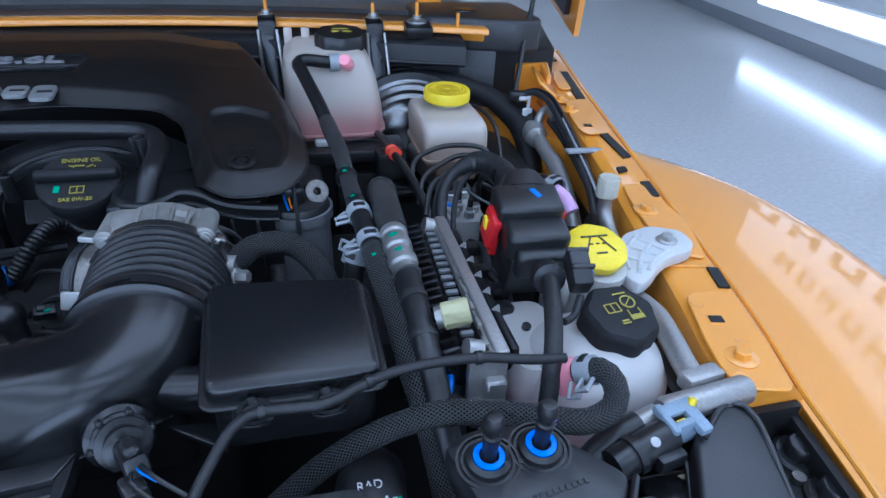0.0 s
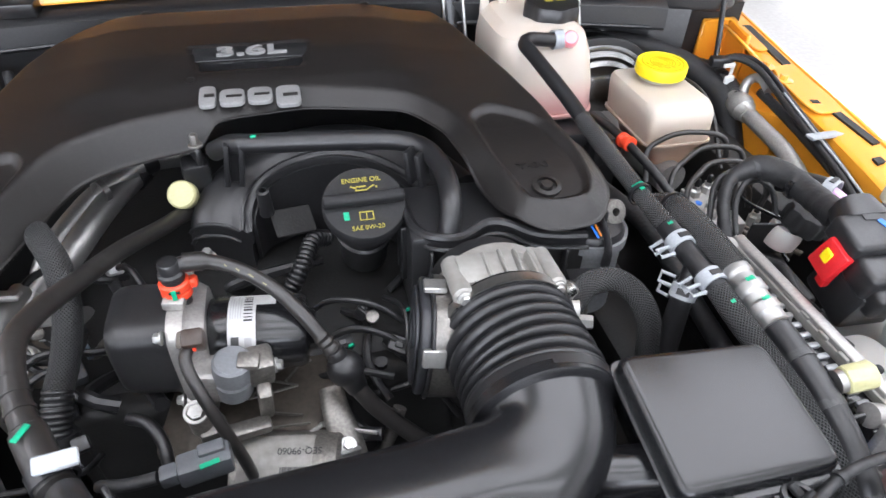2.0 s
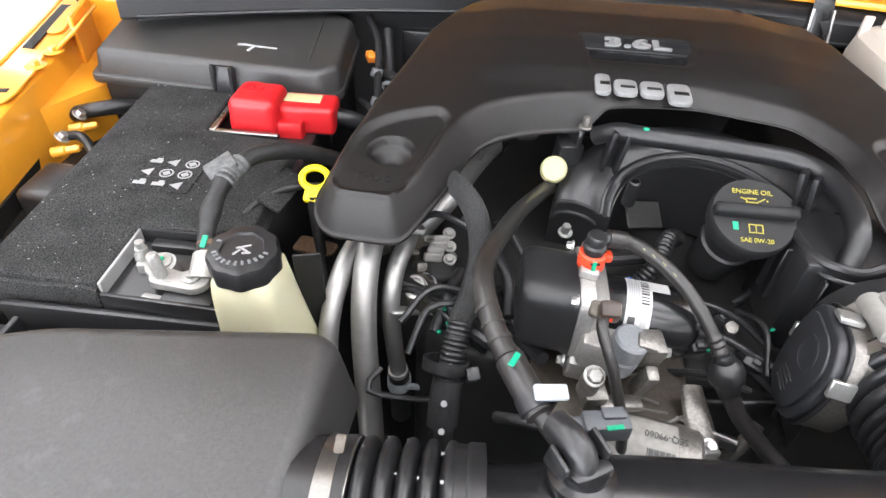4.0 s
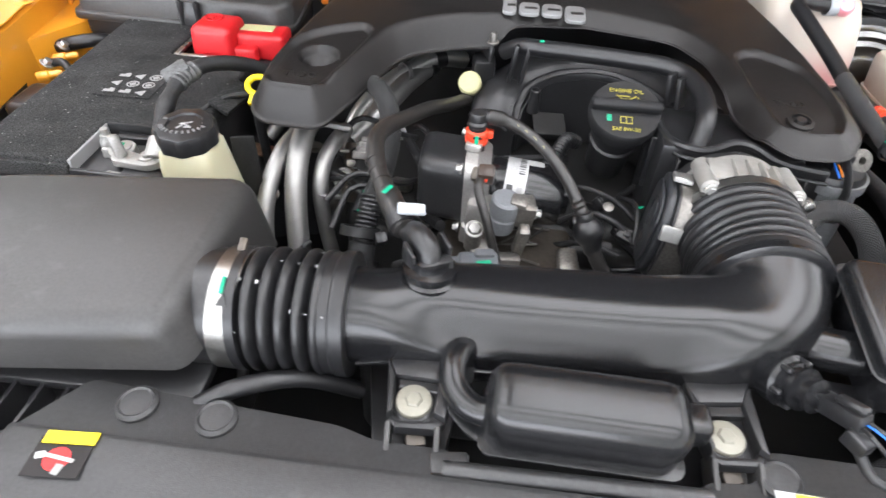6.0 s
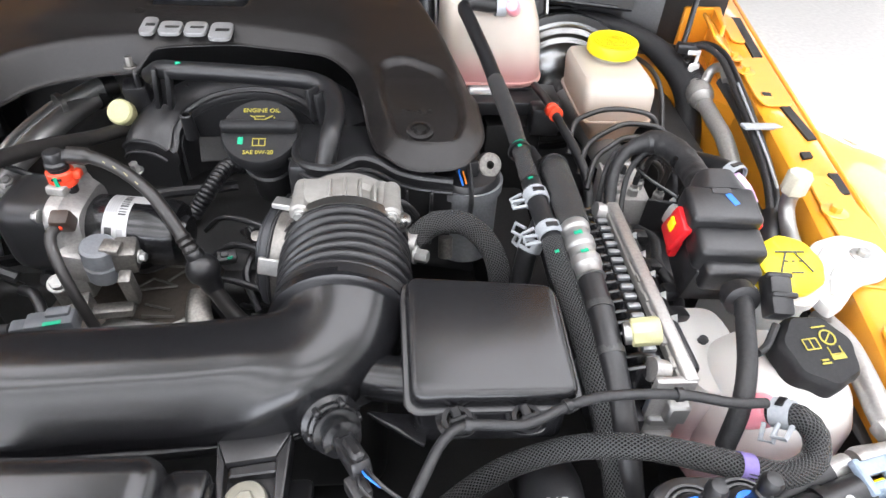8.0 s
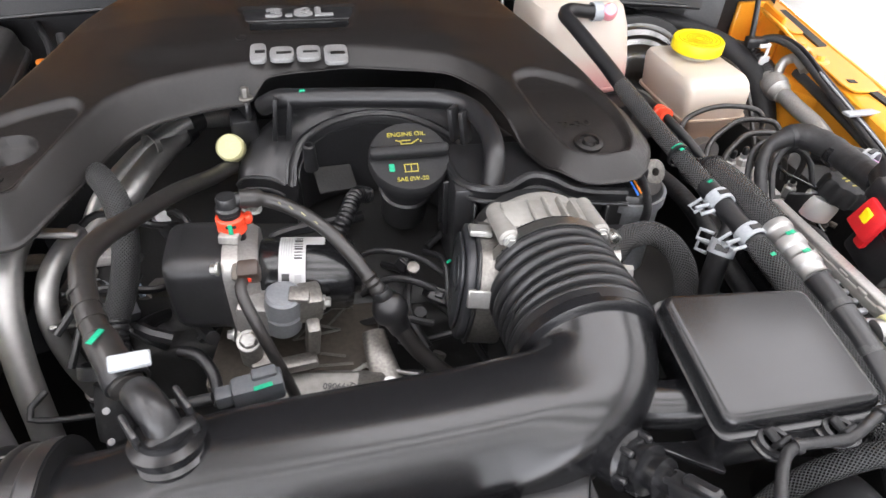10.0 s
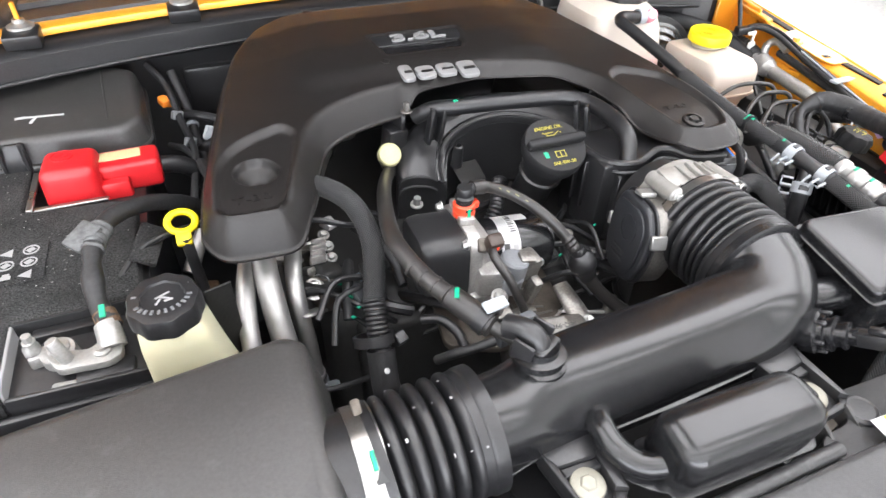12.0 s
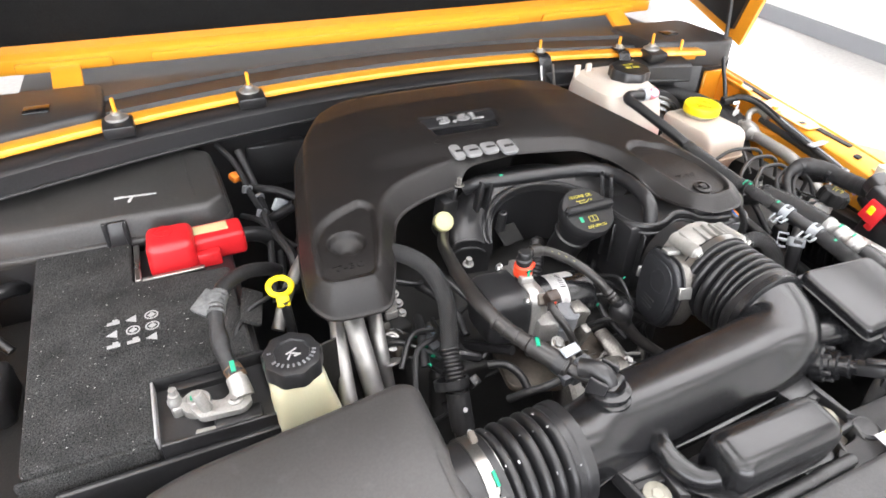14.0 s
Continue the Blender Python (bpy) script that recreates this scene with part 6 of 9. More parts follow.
for p in ((-0.208, 0.81, 1.118), (-0.198, 0.755, 1.103)):
    part("clip", box(p, (0.016, 0.008, 0.012), 0.002, 2, (0, 20, 30)), "can_grey", bw, "grey plastic clip")

# power steering reservoir
ps = thing("fluid_reservoir", (-0.232, 0.372, 1.0), "cream plastic fluid reservoir with black scalloped cap", "fluid reservoir")
pb = loft([((-0.222, 0.372, 1.0), (1, 0, 0), (0, 1, 0), 0.044, 0.036), ((-0.222, 0.372, 1.055), (1, 0, 0), (0, 1, 0), 0.043, 0.035), ((-0.226, 0.372, 1.095), (1, 0, 0), (0, 1, 0), 0.036, 0.034), ((-0.230, 0.373, 1.130), (1, 0, 0), (0, 1, 0), 0.032, 0.032), ((-0.231, 0.374, 1.143), (1, 0, 0), (0, 1, 0), 0.030, 0.030), ((-0.231, 0.374, 1.150), (1, 0, 0), (0, 1, 0), 0.024, 0.024)], 36, 5.0)
part("tank", pb, "bottle_ps", ps)
pc = part("cap", lathe([(0.030, 0), (0.033, 0.002), (0.033, 0.016), (0.031, 0.020), (0.020, 0.0215), (0.019, 0.0195), (0, 0.0195)], (-0.232, 0.374, 1.147), (0, -0.08, 1), 72, 9, 0.03), "black", ps, "black scalloped cap")
for k in range(26):
    a = math.tau * k / 26
    if k % 13 > 1:
        part("embossing", box((-0.232 + 0.0245 * math.cos(a), 0.373 + 0.0245 * math.sin(a), 1.1688 - 0.002 * math.sin(a)), (0.0022, 0.0045, 0.0012), 0, 1, (0, 0, math.degrees(a) - 90)), "can_grey", pc)
for dx, dy, w, a in ((0.0, 0.004, 0.014, 25), (0.002, 0.0, 0.010, -30), (-0.004, -0.004, 0.009, 60), (0.005, -0.004, 0.008, 10)):
    part("pictogram", box((-0.232 + dx, 0.372 + dy, 1.1668), (w, 0.0022, 0.001), 0.0003, 1, (0, 0, a)), "print_grey", pc)
for r in range(3):
    part("level_mark", box((-0.232 + 0.004 * (r % 2), 0.3365, 1.035 + 0.011 * r), (0.018, 0.002, 0.0035), 0.0008, 1), "bottle_ps", ps, "embossed level marking")
part("bracket", box((-0.186, 0.408, 1.09), (0.028, 0.004, 0.10), 0.003, 2, (0, 0, 15)), "dark", ps, "dark steel bracket")
ps.scale = (0.87, 0.87, 1)

dip = thing("dipstick", (-0.215, 0.53, 1.06), "yellow dipstick handle on a black tube", "dipstick")
DA = Vector((0.05, -0.55, 0.83)).normalized()
ringb = bmesh.new()
rr = []
for i in range(24):
    a = math.tau * i / 24
    c, out = Vector((0.0150 * math.cos(a), 0.0125 * math.sin(a), 0)), Vector((math.cos(a), math.sin(a), 0))
    rr.append([ringb.verts.new(c + out * 0.0042 * math.cos(b) + Vector((0, 0, 0.0042 * math.sin(b)))) for b in [math.tau * j / 8 for j in range(8)]])
for a, b in zip(rr, [*rr[1:], rr[0]]):
    for j in range(8):
        ringb.faces.new((a[j], a[(j + 1) % 8], b[(j + 1) % 8], b[j]))
bmesh.ops.recalc_face_normals(ringb, faces=ringb.faces)
dm = face_pose((-0.216, 0.521, 1.136), DA) @ Matrix.Scale(0.90, 4)
part("ring", turned(ringb, dm), "yellow", dip, "yellow ring handle")
part("stem", turned(box((0, -0.021, -0.001), (0.017, 0.016, 0.009), 0.003, 2), dm), "yellow", dip)
part("tube", tube([(-0.215, 0.505, 1.126), (-0.213, 0.500, 1.09), (-0.208, 0.498, 1.0)], 0.006, 12), "black", dip)

# three bent metal coolant and refrigerant pipes
pipes = thing("metal_pipes", (-0.14, 0.42, 1.0), "three bent bare aluminium pipes beside the engine", "pipes")
part("pipe", tube([(-0.140, 0.52, 1.118), (-0.145, 0.478, 1.118), (-0.1475, 0.450, 1.108), (-0.1475, 0.422, 1.086), (-0.1445, 0.397, 1.050), (-0.137, 0.370, 1.0), (-0.130, 0.345, 0.94)], 0.0122, 20), "tube", pipes, "wide bare aluminium pipe")
part("pipe", tube([(-0.155, 0.52, 1.100), (-0.163, 0.472, 1.102), (-0.1700, 0.440, 1.096), (-0.1755, 0.405, 1.073), (-0.1755, 0.378, 1.035), (-0.166, 0.352, 0.97)], 0.0096, 18), "tube", pipes)
part("pipe", tube([(-0.112, 0.51, 1.095), (-0.117, 0.472, 1.098), (-0.1220, 0.447, 1.090), (-0.1235, 0.426, 1.066), (-0.1205, 0.420, 1.020), (-0.1175, 0.429, 0.958)], 0.0090, 18), "tube", pipes)
part("collar", tube([(-0.1178, 0.4282, 0.963), (-0.1174, 0.4296, 0.954)], 0.0110, 18), "alu", pipes)
hosej = part("hose_end", tube([(-0.1175, 0.429, 0.956), (-0.1165, 0.432, 0.92), (-0.116, 0.435, 0.87)], 0.0115, 16), "rubber", pipes, "rubber hose end")
part("clip", ring_clip((-0.117, 0.431, 0.938), (0, 0.05, 1), 0.0118, 0.0014, 0.014), "grey", hosej, "pale sprung clip")
part("clip_tab", box((-0.100, 0.424, 0.940), (0.016, 0.006, 0.008), 0.002, 1), "grey", hosej)
part("saddle", box((-0.135, 0.482, 1.118), (0.075, 0.014, 0.006), 0.002, 1, (-15, 8, 0)), "tube", pipes, "pressed saddle plate")
# clutter under the left lobe
ug = thing("exhaust_bracket", (-0.11, 0.47, 1.0), "dark bracket with zinc bolts and pressed clips", "bracket")
part("plate", box((-0.098, 0.470, 1.060), (0.05, 0.06, 0.008), 0.003, 2, (-20, 20, 0)), "dark", ug)
bolt(ug, (-0.103, 0.450, 1.066), "zinc", (0, -0.4, 0.9), 0.008, 0.006, 0.0125)
part("clip", box((-0.093, 0.525, 1.055), (0.022, 0.006, 0.03), 0.002, 1, (-15, 0, 10)), "zinc", ug, "pressed zinc clip")
part("clip", box((-0.090, 0.505, 1.040), (0.014, 0.005, 0.02), 0.002, 1, (-35, 20, 40)), "zinc", ug)
part("tab", slab(rounded([(-0.245, 0.50), (-0.20, 0.495), (-0.195, 0.515), (-0.24, 0.525)], 0.006), 1.052, 1.056, 0.001), "brown", ug, "rusty steel tab")
part("stud", hex_bolt((-0.19, 0.445, 1.035), (0, -0.3, 0.9), 0.006, 0.008, 0.009), "alu_dull", ug)
part("mark", box((-0.072, 0.452, 1.062), (0.010, 0.004, 0.010), 0.001, 1), "green", ug, "green paint mark")
part("mark", box((-0.068, 0.430, 1.052), (0.006, 0.004, 0.008), 0.001, 1), "green", ug, "green paint mark")
up = thing("crossover_pipe", (-0.06, 0.62, 1.05), "bare aluminium pipe rising under the engine cover", "pipe")
part("pipe", tube([(-0.115, 0.545, 1.060), (-0.085, 0.575, 1.085), (-0.062, 0.625, 1.098), (-0.045, 0.660, 1.103), (-0.032, 0.685, 1.105), (-0.025, 0.72, 1.10)], 0.0135, 18), "tube", up)
part("collar", ring_clip((-0.036, 0.678, 1.105), (0.5, 0.86, 0.1), 0.0138, 0.003, 0.014), "rubber", up)
part("pipe", tube([(-0.075, 0.52, 1.045), (-0.085, 0.50, 1.06), (-0.10, 0.485, 1.05), (-0.11, 0.475, 1.02)], 0.010, 16), "tube", up)

th = thing("coolant_outlet", (-0.09, 0.48, 1.0), "dull cast coolant outlet with pale bolts and a round cap", "coolant outlet")
# housing colour includes the shade under the lobe
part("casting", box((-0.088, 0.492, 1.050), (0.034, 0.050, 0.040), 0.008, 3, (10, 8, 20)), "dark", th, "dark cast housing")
part("cap", lathe([(0.0125, 0), (0.0132, 0.001), (0.0132, 0.005), (0.0118, 0.006), (0.0110, 0.0045), (0, 0.0045)], (-0.095, 0.464, 1.056), (-0.2, -0.5, 0.85), 28), "can_grey", th, "pale round cap")
for x, y, z in ((-0.0765, 0.512, 1.088), (-0.0745, 0.503, 1.078), (-0.0735, 0.494, 1.068)):
    part("bolt", hex_bolt((x, y, z), (0.1, -0.35, 0.93), 0.0048, 0.005, 0.0068), "tin", th)
part("bracket", merge(box((-0.116, 0.497, 1.072), (0.012, 0.030, 0.004), 0.001, 1, (-30, 10, 25)), box((-0.103, 0.482, 1.066), (0.012, 0.018, 0.010), 0.003, 2, (-30, 10, 25))), "alu_dull", th, "bent bracket")
part("collar", lathe([(0.0115, 0), (0.0150, 0.001), (0.0150, 0.004), (0.0130, 0.006), (0.0115, 0.006)], (-0.150, 0.492, 1.074), (0.1, 0.25, 0.95), 26), "alu_dull", th, "pipe collar")
for pts, r, m in (([(-0.060, 0.470, 1.075), (-0.066, 0.448, 1.078), (-0.072, 0.428, 1.070), (-0.078, 0.405, 1.055)], 0.0060, "tape"), ([(-0.040, 0.520, 1.085), (-0.024, 0.490, 1.082), (-0.012, 0.462, 1.074), (-0.010, 0.430, 1.060)], 0.0055, "tape"), ([(-0.010, 0.372, 1.062), (0.006, 0.362, 1.066), (0.018, 0.345, 1.060), (0.022, 0.325, 1.045)], 0.0050, "rubber"), ([(-0.088, 0.440, 1.045), (-0.070, 0.420, 1.042), (-0.058, 0.395, 1.045)], 0.0026, "rubber")):
    part("lead", tube(pts, r, 10), m, th)
part("connector", box((-0.062, 0.428, 1.066), (0.018, 0.024, 0.014), 0.003, 2, (20, 10, 30)), "lock_grey", th, "grey connector")
part("clip", box((-0.052, 0.446, 1.070), (0.005, 0.014, 0.005), 0.001, 1, (20, 10, 30)), "lock", th, "blue grey clip")

# radiator support with its ribs, plugs and labels
rs = thing("radiator_support", (0.1, 0.08, 0.6), "grey black plastic radiator support across the front", "radiator support")
rb = slab(rounded([(-0.205, 0.125), (-0.02, 0.112), (0.004, 0.104), (0.056, 0.104), (0.066, 0.0925), (0.213, 0.0935), (0.224, 0.104), (0.255, 0.106), (0.27, 0.132), (0.43, 0.128), (0.44, 0.07), (0.62, 0.02), (0.62, -0.09), (-0.42, -0.09), (-0.36, 0.02), (-0.24, 0.078)], 0.008, 3), 1.085, 1.104, 0.004, 2)
part("panel", rb, "matt", rs)
step = bar(lambda x: [(-0.085, 1.075), (0.074, 1.088), (0.083, 1.108), (0.079, 1.112), (0.050, 1.1105), (0.036, 1.105), (-0.085, 1.098)], -0.235, 0.60, 6)
part("front_beam", bevelled(step, 0.003, 2, 20), "matt", rs, "grey black stepped front beam")
part("front_wall", box((0.12, -0.07, 0.86), (0.98, 0.03, 0.44), 0.01, 2), "black", rs)
part("ridge", tube([(0.052, 0.0870, 1.1080), (0.222, 0.0895, 1.1085)], 0.0058, 14, 0.02, straight=True), "matt", rs, "long rounded ridge")
part("pad", box((0.056, 0.0935, 1.1040), (0.026, 0.016, 0.006), 0.003, 2, (0, 0, 8)), "matt", rs)
for x, y in ((0.271, 0.110), (0.354, 0.1085), (-0.105, 0.1045), (-0.163, 0.108)):
    part("plug", lathe([(0.0145, 0), (0.0145, 0.003), (0.012, 0.0052), (0.0105, 0.004), (0, 0.0045)], (x, y, 1.1035), n=26), "matt", rs, "round push in plug")
for x, y in ((0.0125, 0.1045), (0.0460, 0.1035), (0.2290, 0.1055), (0.2590, 0.1060)):
    part("strut", box((x, y, 1.0965), (0.0038, 0.034, 0.020), 0.0010, 2, (28, 0, 4)), "lid_satin", rs, "sloping edge strut")
part("carrier", slab(rounded([(-0.02, 0.20), (0.0, 0.11), (0.05, 0.105), (0.06, 0.2)], 0.006), 1.06, 1.07, 0.002), "black", rs)
part("carrier", slab(rounded([(0.20, 0.17), (0.205, 0.105), (0.27, 0.105), (0.275, 0.17)], 0.006), 1.06, 1.07, 0.002), "black", rs)
hose_f = thing("drain_hose", (-0.06, 0.14, 1.05), "short black hose in front of the bellows", "hose")
part("hose", tube([(-0.125, 0.118, 1.098), (-0.10, 0.130, 1.106), (-0.06, 0.150, 1.098), (-0.02, 0.165, 1.07)], 0.007, 12), "rubber", hose_f)

# printed refrigerant label on the support
lb = thing("refrigerant_label", (0.31, 0.082, 1.113), "white black and yellow refrigerant warning label", "label")
lp = face_pose((0.330, 0.0700, 1.1135), (0, -0.05, 1), (0.03, 1, 0))


def flat(c, size, mat, name="panel", label="", h=0.0006):
    return part(name, local_box(lp, (c[0], c[1], c[2] if len(c) > 2 else 0.0004), (*size, h)), mat, lb, label)


flat((0, 0, 0.0), (0.142, 0.050), "paper", "sheet")
flat((-0.0400, 0.0195, 0.0006), (0.0375, 0.0092), "yellow", "panel", "yellow warning field")
flat((-0.0400, -0.0050, 0.0006), (0.0375, 0.0385), "label_black")
flat((0.0252, 0.0085, 0.0006), (0.0900, 0.0318), "label_black")
flat((0.0252, -0.0162, 0.0006), (0.0900, 0.0160), "label_black")
for k in range(4):
    flat((0.056, 0.012 - 0.0055 * k, 0.0011), (0.022 - 0.005 * (k % 3), 0.0014), "paper", "text_bar")
flat((0.060, 0.019, 0.0011), (0.016, 0.006), "paper", "logo_shape")
part("print", lathe([(0.0122, 0), (0.0122, 0.0005), (0.0106, 0.0005), (0.0106, 0)], lp @ Vector((-0.0400, -0.0040, 0.0010)), (0, -0.05, 1), 30), "print_red", lb, "red prohibition ring")
part("print", local_box(lp @ pose(-0.0400, -0.0040, 0.0016, 0, 0, -40), (0, 0, 0), (0.0215, 0.0016, 0.0005)), "print_red", lb)
part("print", merge(local_box(lp @ pose(-0.0392, 0.0020, 0.0011, 0, 0, 12), (0, 0, 0), (0.0085, 0.0090, 0.0005)), local_box(lp @ pose(-0.0405, -0.0075, 0.0011, 0, 0, -20), (0, 0, 0), (0.0060, 0.0070, 0.0005)), local_box(lp @ pose(-0.0360, -0.0100, 0.0011, 0, 0, 30), (0, 0, 0), (0.0070, 0.0035, 0.0005))), "paper", lb, "white warning pictogram")
flat((-0.0440, -0.0205, 0.0011), (0.0200, 0.0016), "print_grey", "text_bar")
part("print", lathe([(0.0046, 0), (0.0046, 0.0005), (0.0034, 0.0005), (0.0034, 0)], lp @ Vector((-0.0500, 0.0185, 0.0010)), (0, -0.05, 1), 3), "print_dark", lb, "warning triangle")
for dx in (-0.0032, 0.0032):
    part("print", merge(*[local_box(lp, (-0.0330 + dx + ex, 0.0195, 0.0011), (0.0006, 0.0052, 0.0005)) for ex in (-0.0030, 0.0030)], *[local_box(lp, (-0.0330 + dx, 0.0195 + ey, 0.0011), (0.0060, 0.0006, 0.0005)) for ey in (-0.0026, 0.0026)]), "print_dark", lb)
part("print", text_mesh("R-1234yf", 0.0056, lp @ pose(-0.0005, 0.0195, 0.0011)), "paper", lb, "white lettering")
part("print", text_mesh("482g", 0.0056, lp @ pose(0.0300, 0.0085, 0.0011)), "paper", lb, "white lettering")
part("print", text_mesh("PAG", 0.0056, lp @ pose(-0.0060, -0.0145, 0.0011)), "paper", lb, "white lettering")
for k in range(6):
    part("print", local_box(lp @ pose(-0.0155, 0.0195, 0.0011, 0, 0, 30 * k), (0, 0, 0), (0.0050, 0.0005, 0.0005)), "paper", lb)
lb2 = thing("fan_label", (-0.19, 0.068, 1.11), "small yellow black and red warning label", "label")
part("sheet", box((-0.188, 0.062, 1.1118), (0.036, 0.030, 0.0008), 0.0002, 1, (-2, 0, 4)), "label_black", lb2)
part("field", box((-0.187, 0.074, 1.1128), (0.034, 0.009, 0.0008), 0.0002, 1, (-2, 0, 4)), "yellow", lb2, "yellow field")
part("disc", lathe([(0.0082, 0), (0.0082, 0.0006), (0, 0.0006)], (-0.188, 0.059, 1.1122), n=22), "print_red", lb2, "red prohibition disc")
part("print", box((-0.184, 0.0525, 1.1126), (0.005, 0.007, 0.0006), 0, 1, (0, 0, -8)), "print_grey", lb2)
part("print", box((-0.200, 0.0605, 1.1124), (0.006, 0.0045, 0.0006), 0, 1, (0, 0, 20)), "paper", lb2)
part("print", box((-0.188, 0.060, 1.1129), (0.022, 0.0024, 0.0006), 0, 1, (0, 0, -6)), "paper", lb2)

# ---------------------------------------------------------------- vacuum pump and hoses in the middle
vp = thing("vacuum_pump", (0.06, 0.39, 1.03), "black electric vacuum pump with cast aluminium middle and white label", "vacuum pump")
VA = Vector((1, -0.07, -0.06)).normalized()
V0 = Vector((0.039, 0.405, 1.1125))
vm = axis_pose(V0, VA)
hb = loft([(V0 - VA * d, (0, 0, 1), (0, 1, 0), a, b) for d, a, b in ((-0.002, 0.0385, 0.037), (0.004, 0.0385, 0.037), (0.006, 0.0372, 0.0358), (0.0325, 0.0368, 0.0355), (0.0405, 0.0355, 0.0342), (0.0450, 0.0325, 0.0312), (0.0462, 0.028, 0.027))], 44, 4.2)
part("end_housing", hb, "case_black", vp, "satin black end housing")
part("casting", loft([(V0 + VA * d, (0, 0, 1), (0, 1, 0), a, b) for d, a, b in ((0.000, 0.0412, 0.0388), (0.002, 0.0420, 0.0396), (0.012, 0.0420, 0.0396), (0.014, 0.039, 0.037), (0.020, 0.036, 0.034), (0.025, 0.033, 0.032))], 40, 4.6), "alu", vp, "cast aluminium middle")
part("casting_foot", box(V0 + VA * 0.012 + Vector((0, -0.030, -0.036)), (0.022, 0.030, 0.026), 0.004, 2, (10, 5, -7)), "alu", vp, "cast aluminium foot")
part("casting_tab", box(V0 + VA * 0.008 + Vector((0, 0.006, 0.046)), (0.016, 0.040, 0.008), 0.002, 2, (0, 5, -7)), "alu", vp)
part("terminal_recess", box(V0 + VA * 0.014 + Vector((0, -0.033, 0.030)), (0.014, 0.014, 0.016), 0.003, 2, (40, 5, -7)), "plate", vp, "dark terminal recess")
for dy, dz in ((-0.034, 0.035), (-0.037, -0.034), (0.034, 0.035)):
    bolt(vp, V0 + Vector((0, dy, dz)) - VA * 0.002, "zinc", -VA, 0.004, 0.006, 0.0055, "screw")
part("motor", lathe([(0.029, 0.024), (0.0305, 0.026), (0.0305, 0.094), (0.028, 0.099), (0.018, 0.101), (0.017, 0.106), (0, 0.106)], V0, VA, 36), "glassy", vp, "gloss black motor can")


def wrap(radius, x0, x1, a0, a1, n=14):
    """A sheet laid round the motor."""
    bm = bmesh.new()
    rows = []
    for k in range(n + 1):
        a = radians(a0 + (a1 - a0) * k / n)
        rows.append([bm.verts.new((radius * math.cos(a), radius * math.sin(a), x)) for x in (x0, x1)])
    for a, b in zip(rows, rows[1:]):
        bm.faces.new((a[0], a[1], b[1], b[0]))
    bmesh.ops.recalc_face_normals(bm, faces=bm.faces)
    bmesh.ops.solidify(bm, geom=bm.faces[:], thickness=0.0003)
    return turned(bm, vm)


ups = vm.to_3x3().inverted() @ Vector((0, -0.55, 0.83))
A0 = math.degrees(math.atan2(ups.y, ups.x))
sgn = 1 if (vm.to_3x3() @ Vector((math.cos(radians(A0 + 90)), math.sin(radians(A0 + 90)), 0))).z > 0 else -1
lbl = part("label", wrap(0.0309, 0.040, 0.061, A0 - sgn * 44, A0 + sgn * 62), "paper", vp, "white barcode label")
part("label", wrap(0.0309, 0.061, 0.076, A0 + sgn * 34, A0 + sgn * 62), "paper", vp, "white label tab")
for k in range(9):
    part("barcode", wrap(0.0314, 0.0520, 0.0585, A0 + sgn * (6 + 5.5 * k), A0 + sgn * (6 + 5.5 * k + (1.6 if k % 3 else 3.0)), 2), "print_dark", lbl)
for k in range(5):
    part("text_bar", wrap(0.0314, 0.0418 + 0.0019 * k, 0.0425 + 0.0019 * k, A0 + sgn * 10, A0 + sgn * (56 - 7 * (k % 3)), 6), "print_grey", lbl)
part("logo_shape", wrap(0.0314, 0.0425, 0.0485, A0 - sgn * 34, A0 - sgn * 16, 5), "print_dark", lbl, "dark emblem shape")
part("logo_shape", wrap(0.0314, 0.0525, 0.0580, A0 - sgn * 36, A0 - sgn * 18, 5), "print_grey", lbl, "dark emblem shape")
# mounting bush and bracket
part("bush", merge(lathe([(0.0125, -0.020), (0.0145, -0.018), (0.0150, -0.002), (0.0135, 0.0), (0.0150, 0.002), (0.0145, 0.018), (0.0125, 0.020)], (0.080, 0.358, 1.110), (0.12, -0.1, 1), 28)), "bush_grey", vp, "blue grey rubber bush")
br = part("bracket", merge(box((0.100, 0.362, 1.112), (0.020, 0.024, 0.026), 0.004, 2, (8, 6, 10)), box((0.094, 0.354, 1.128), (0.016, 0.014, 0.006), 0.002, 2, (10, 8, -6)), box((0.100, 0.348, 1.086), (0.011, 0.014, 0.042), 0.003, 2, (16, 4, 8)), box((0.082, 0.336, 1.070), (0.040, 0.014, 0.009), 0.003, 2, (0, 6, 12))), "alu_dull", vp, "cast pump bracket")
bolt(vp, (0.111, 0.360, 1.112), "zinc", (1, -0.1, 0), 0.0042, 0.006, 0.0060)
part("bridge", box((0.062, 0.366, 1.104), (0.034, 0.030, 0.030), 0.005, 2, (0, 5, -10)), "alu", vp, "cast bridge")
part("boss", lathe([(0.0085, -0.016), (0.0085, 0.004), (0.0075, 0.006), (0.0075, 0.012), (0.0060, 0.014), (0, 0.014)], (0.054, 0.334, 1.098), (0.05, -0.2, 1), 20), "alu_dull", br, "capped stud")
part("bolt", hex_bolt((0.054, 0.331, 1.108), (0.1, -0.5, 0.85), 0.0062, 0.005, 0.0088), "tin", br)
part("arm", box((0.060, 0.336, 1.076), (0.020, 0.018, 0.022), 0.004, 2, (10, 0, 10)), "alu_dull", br)
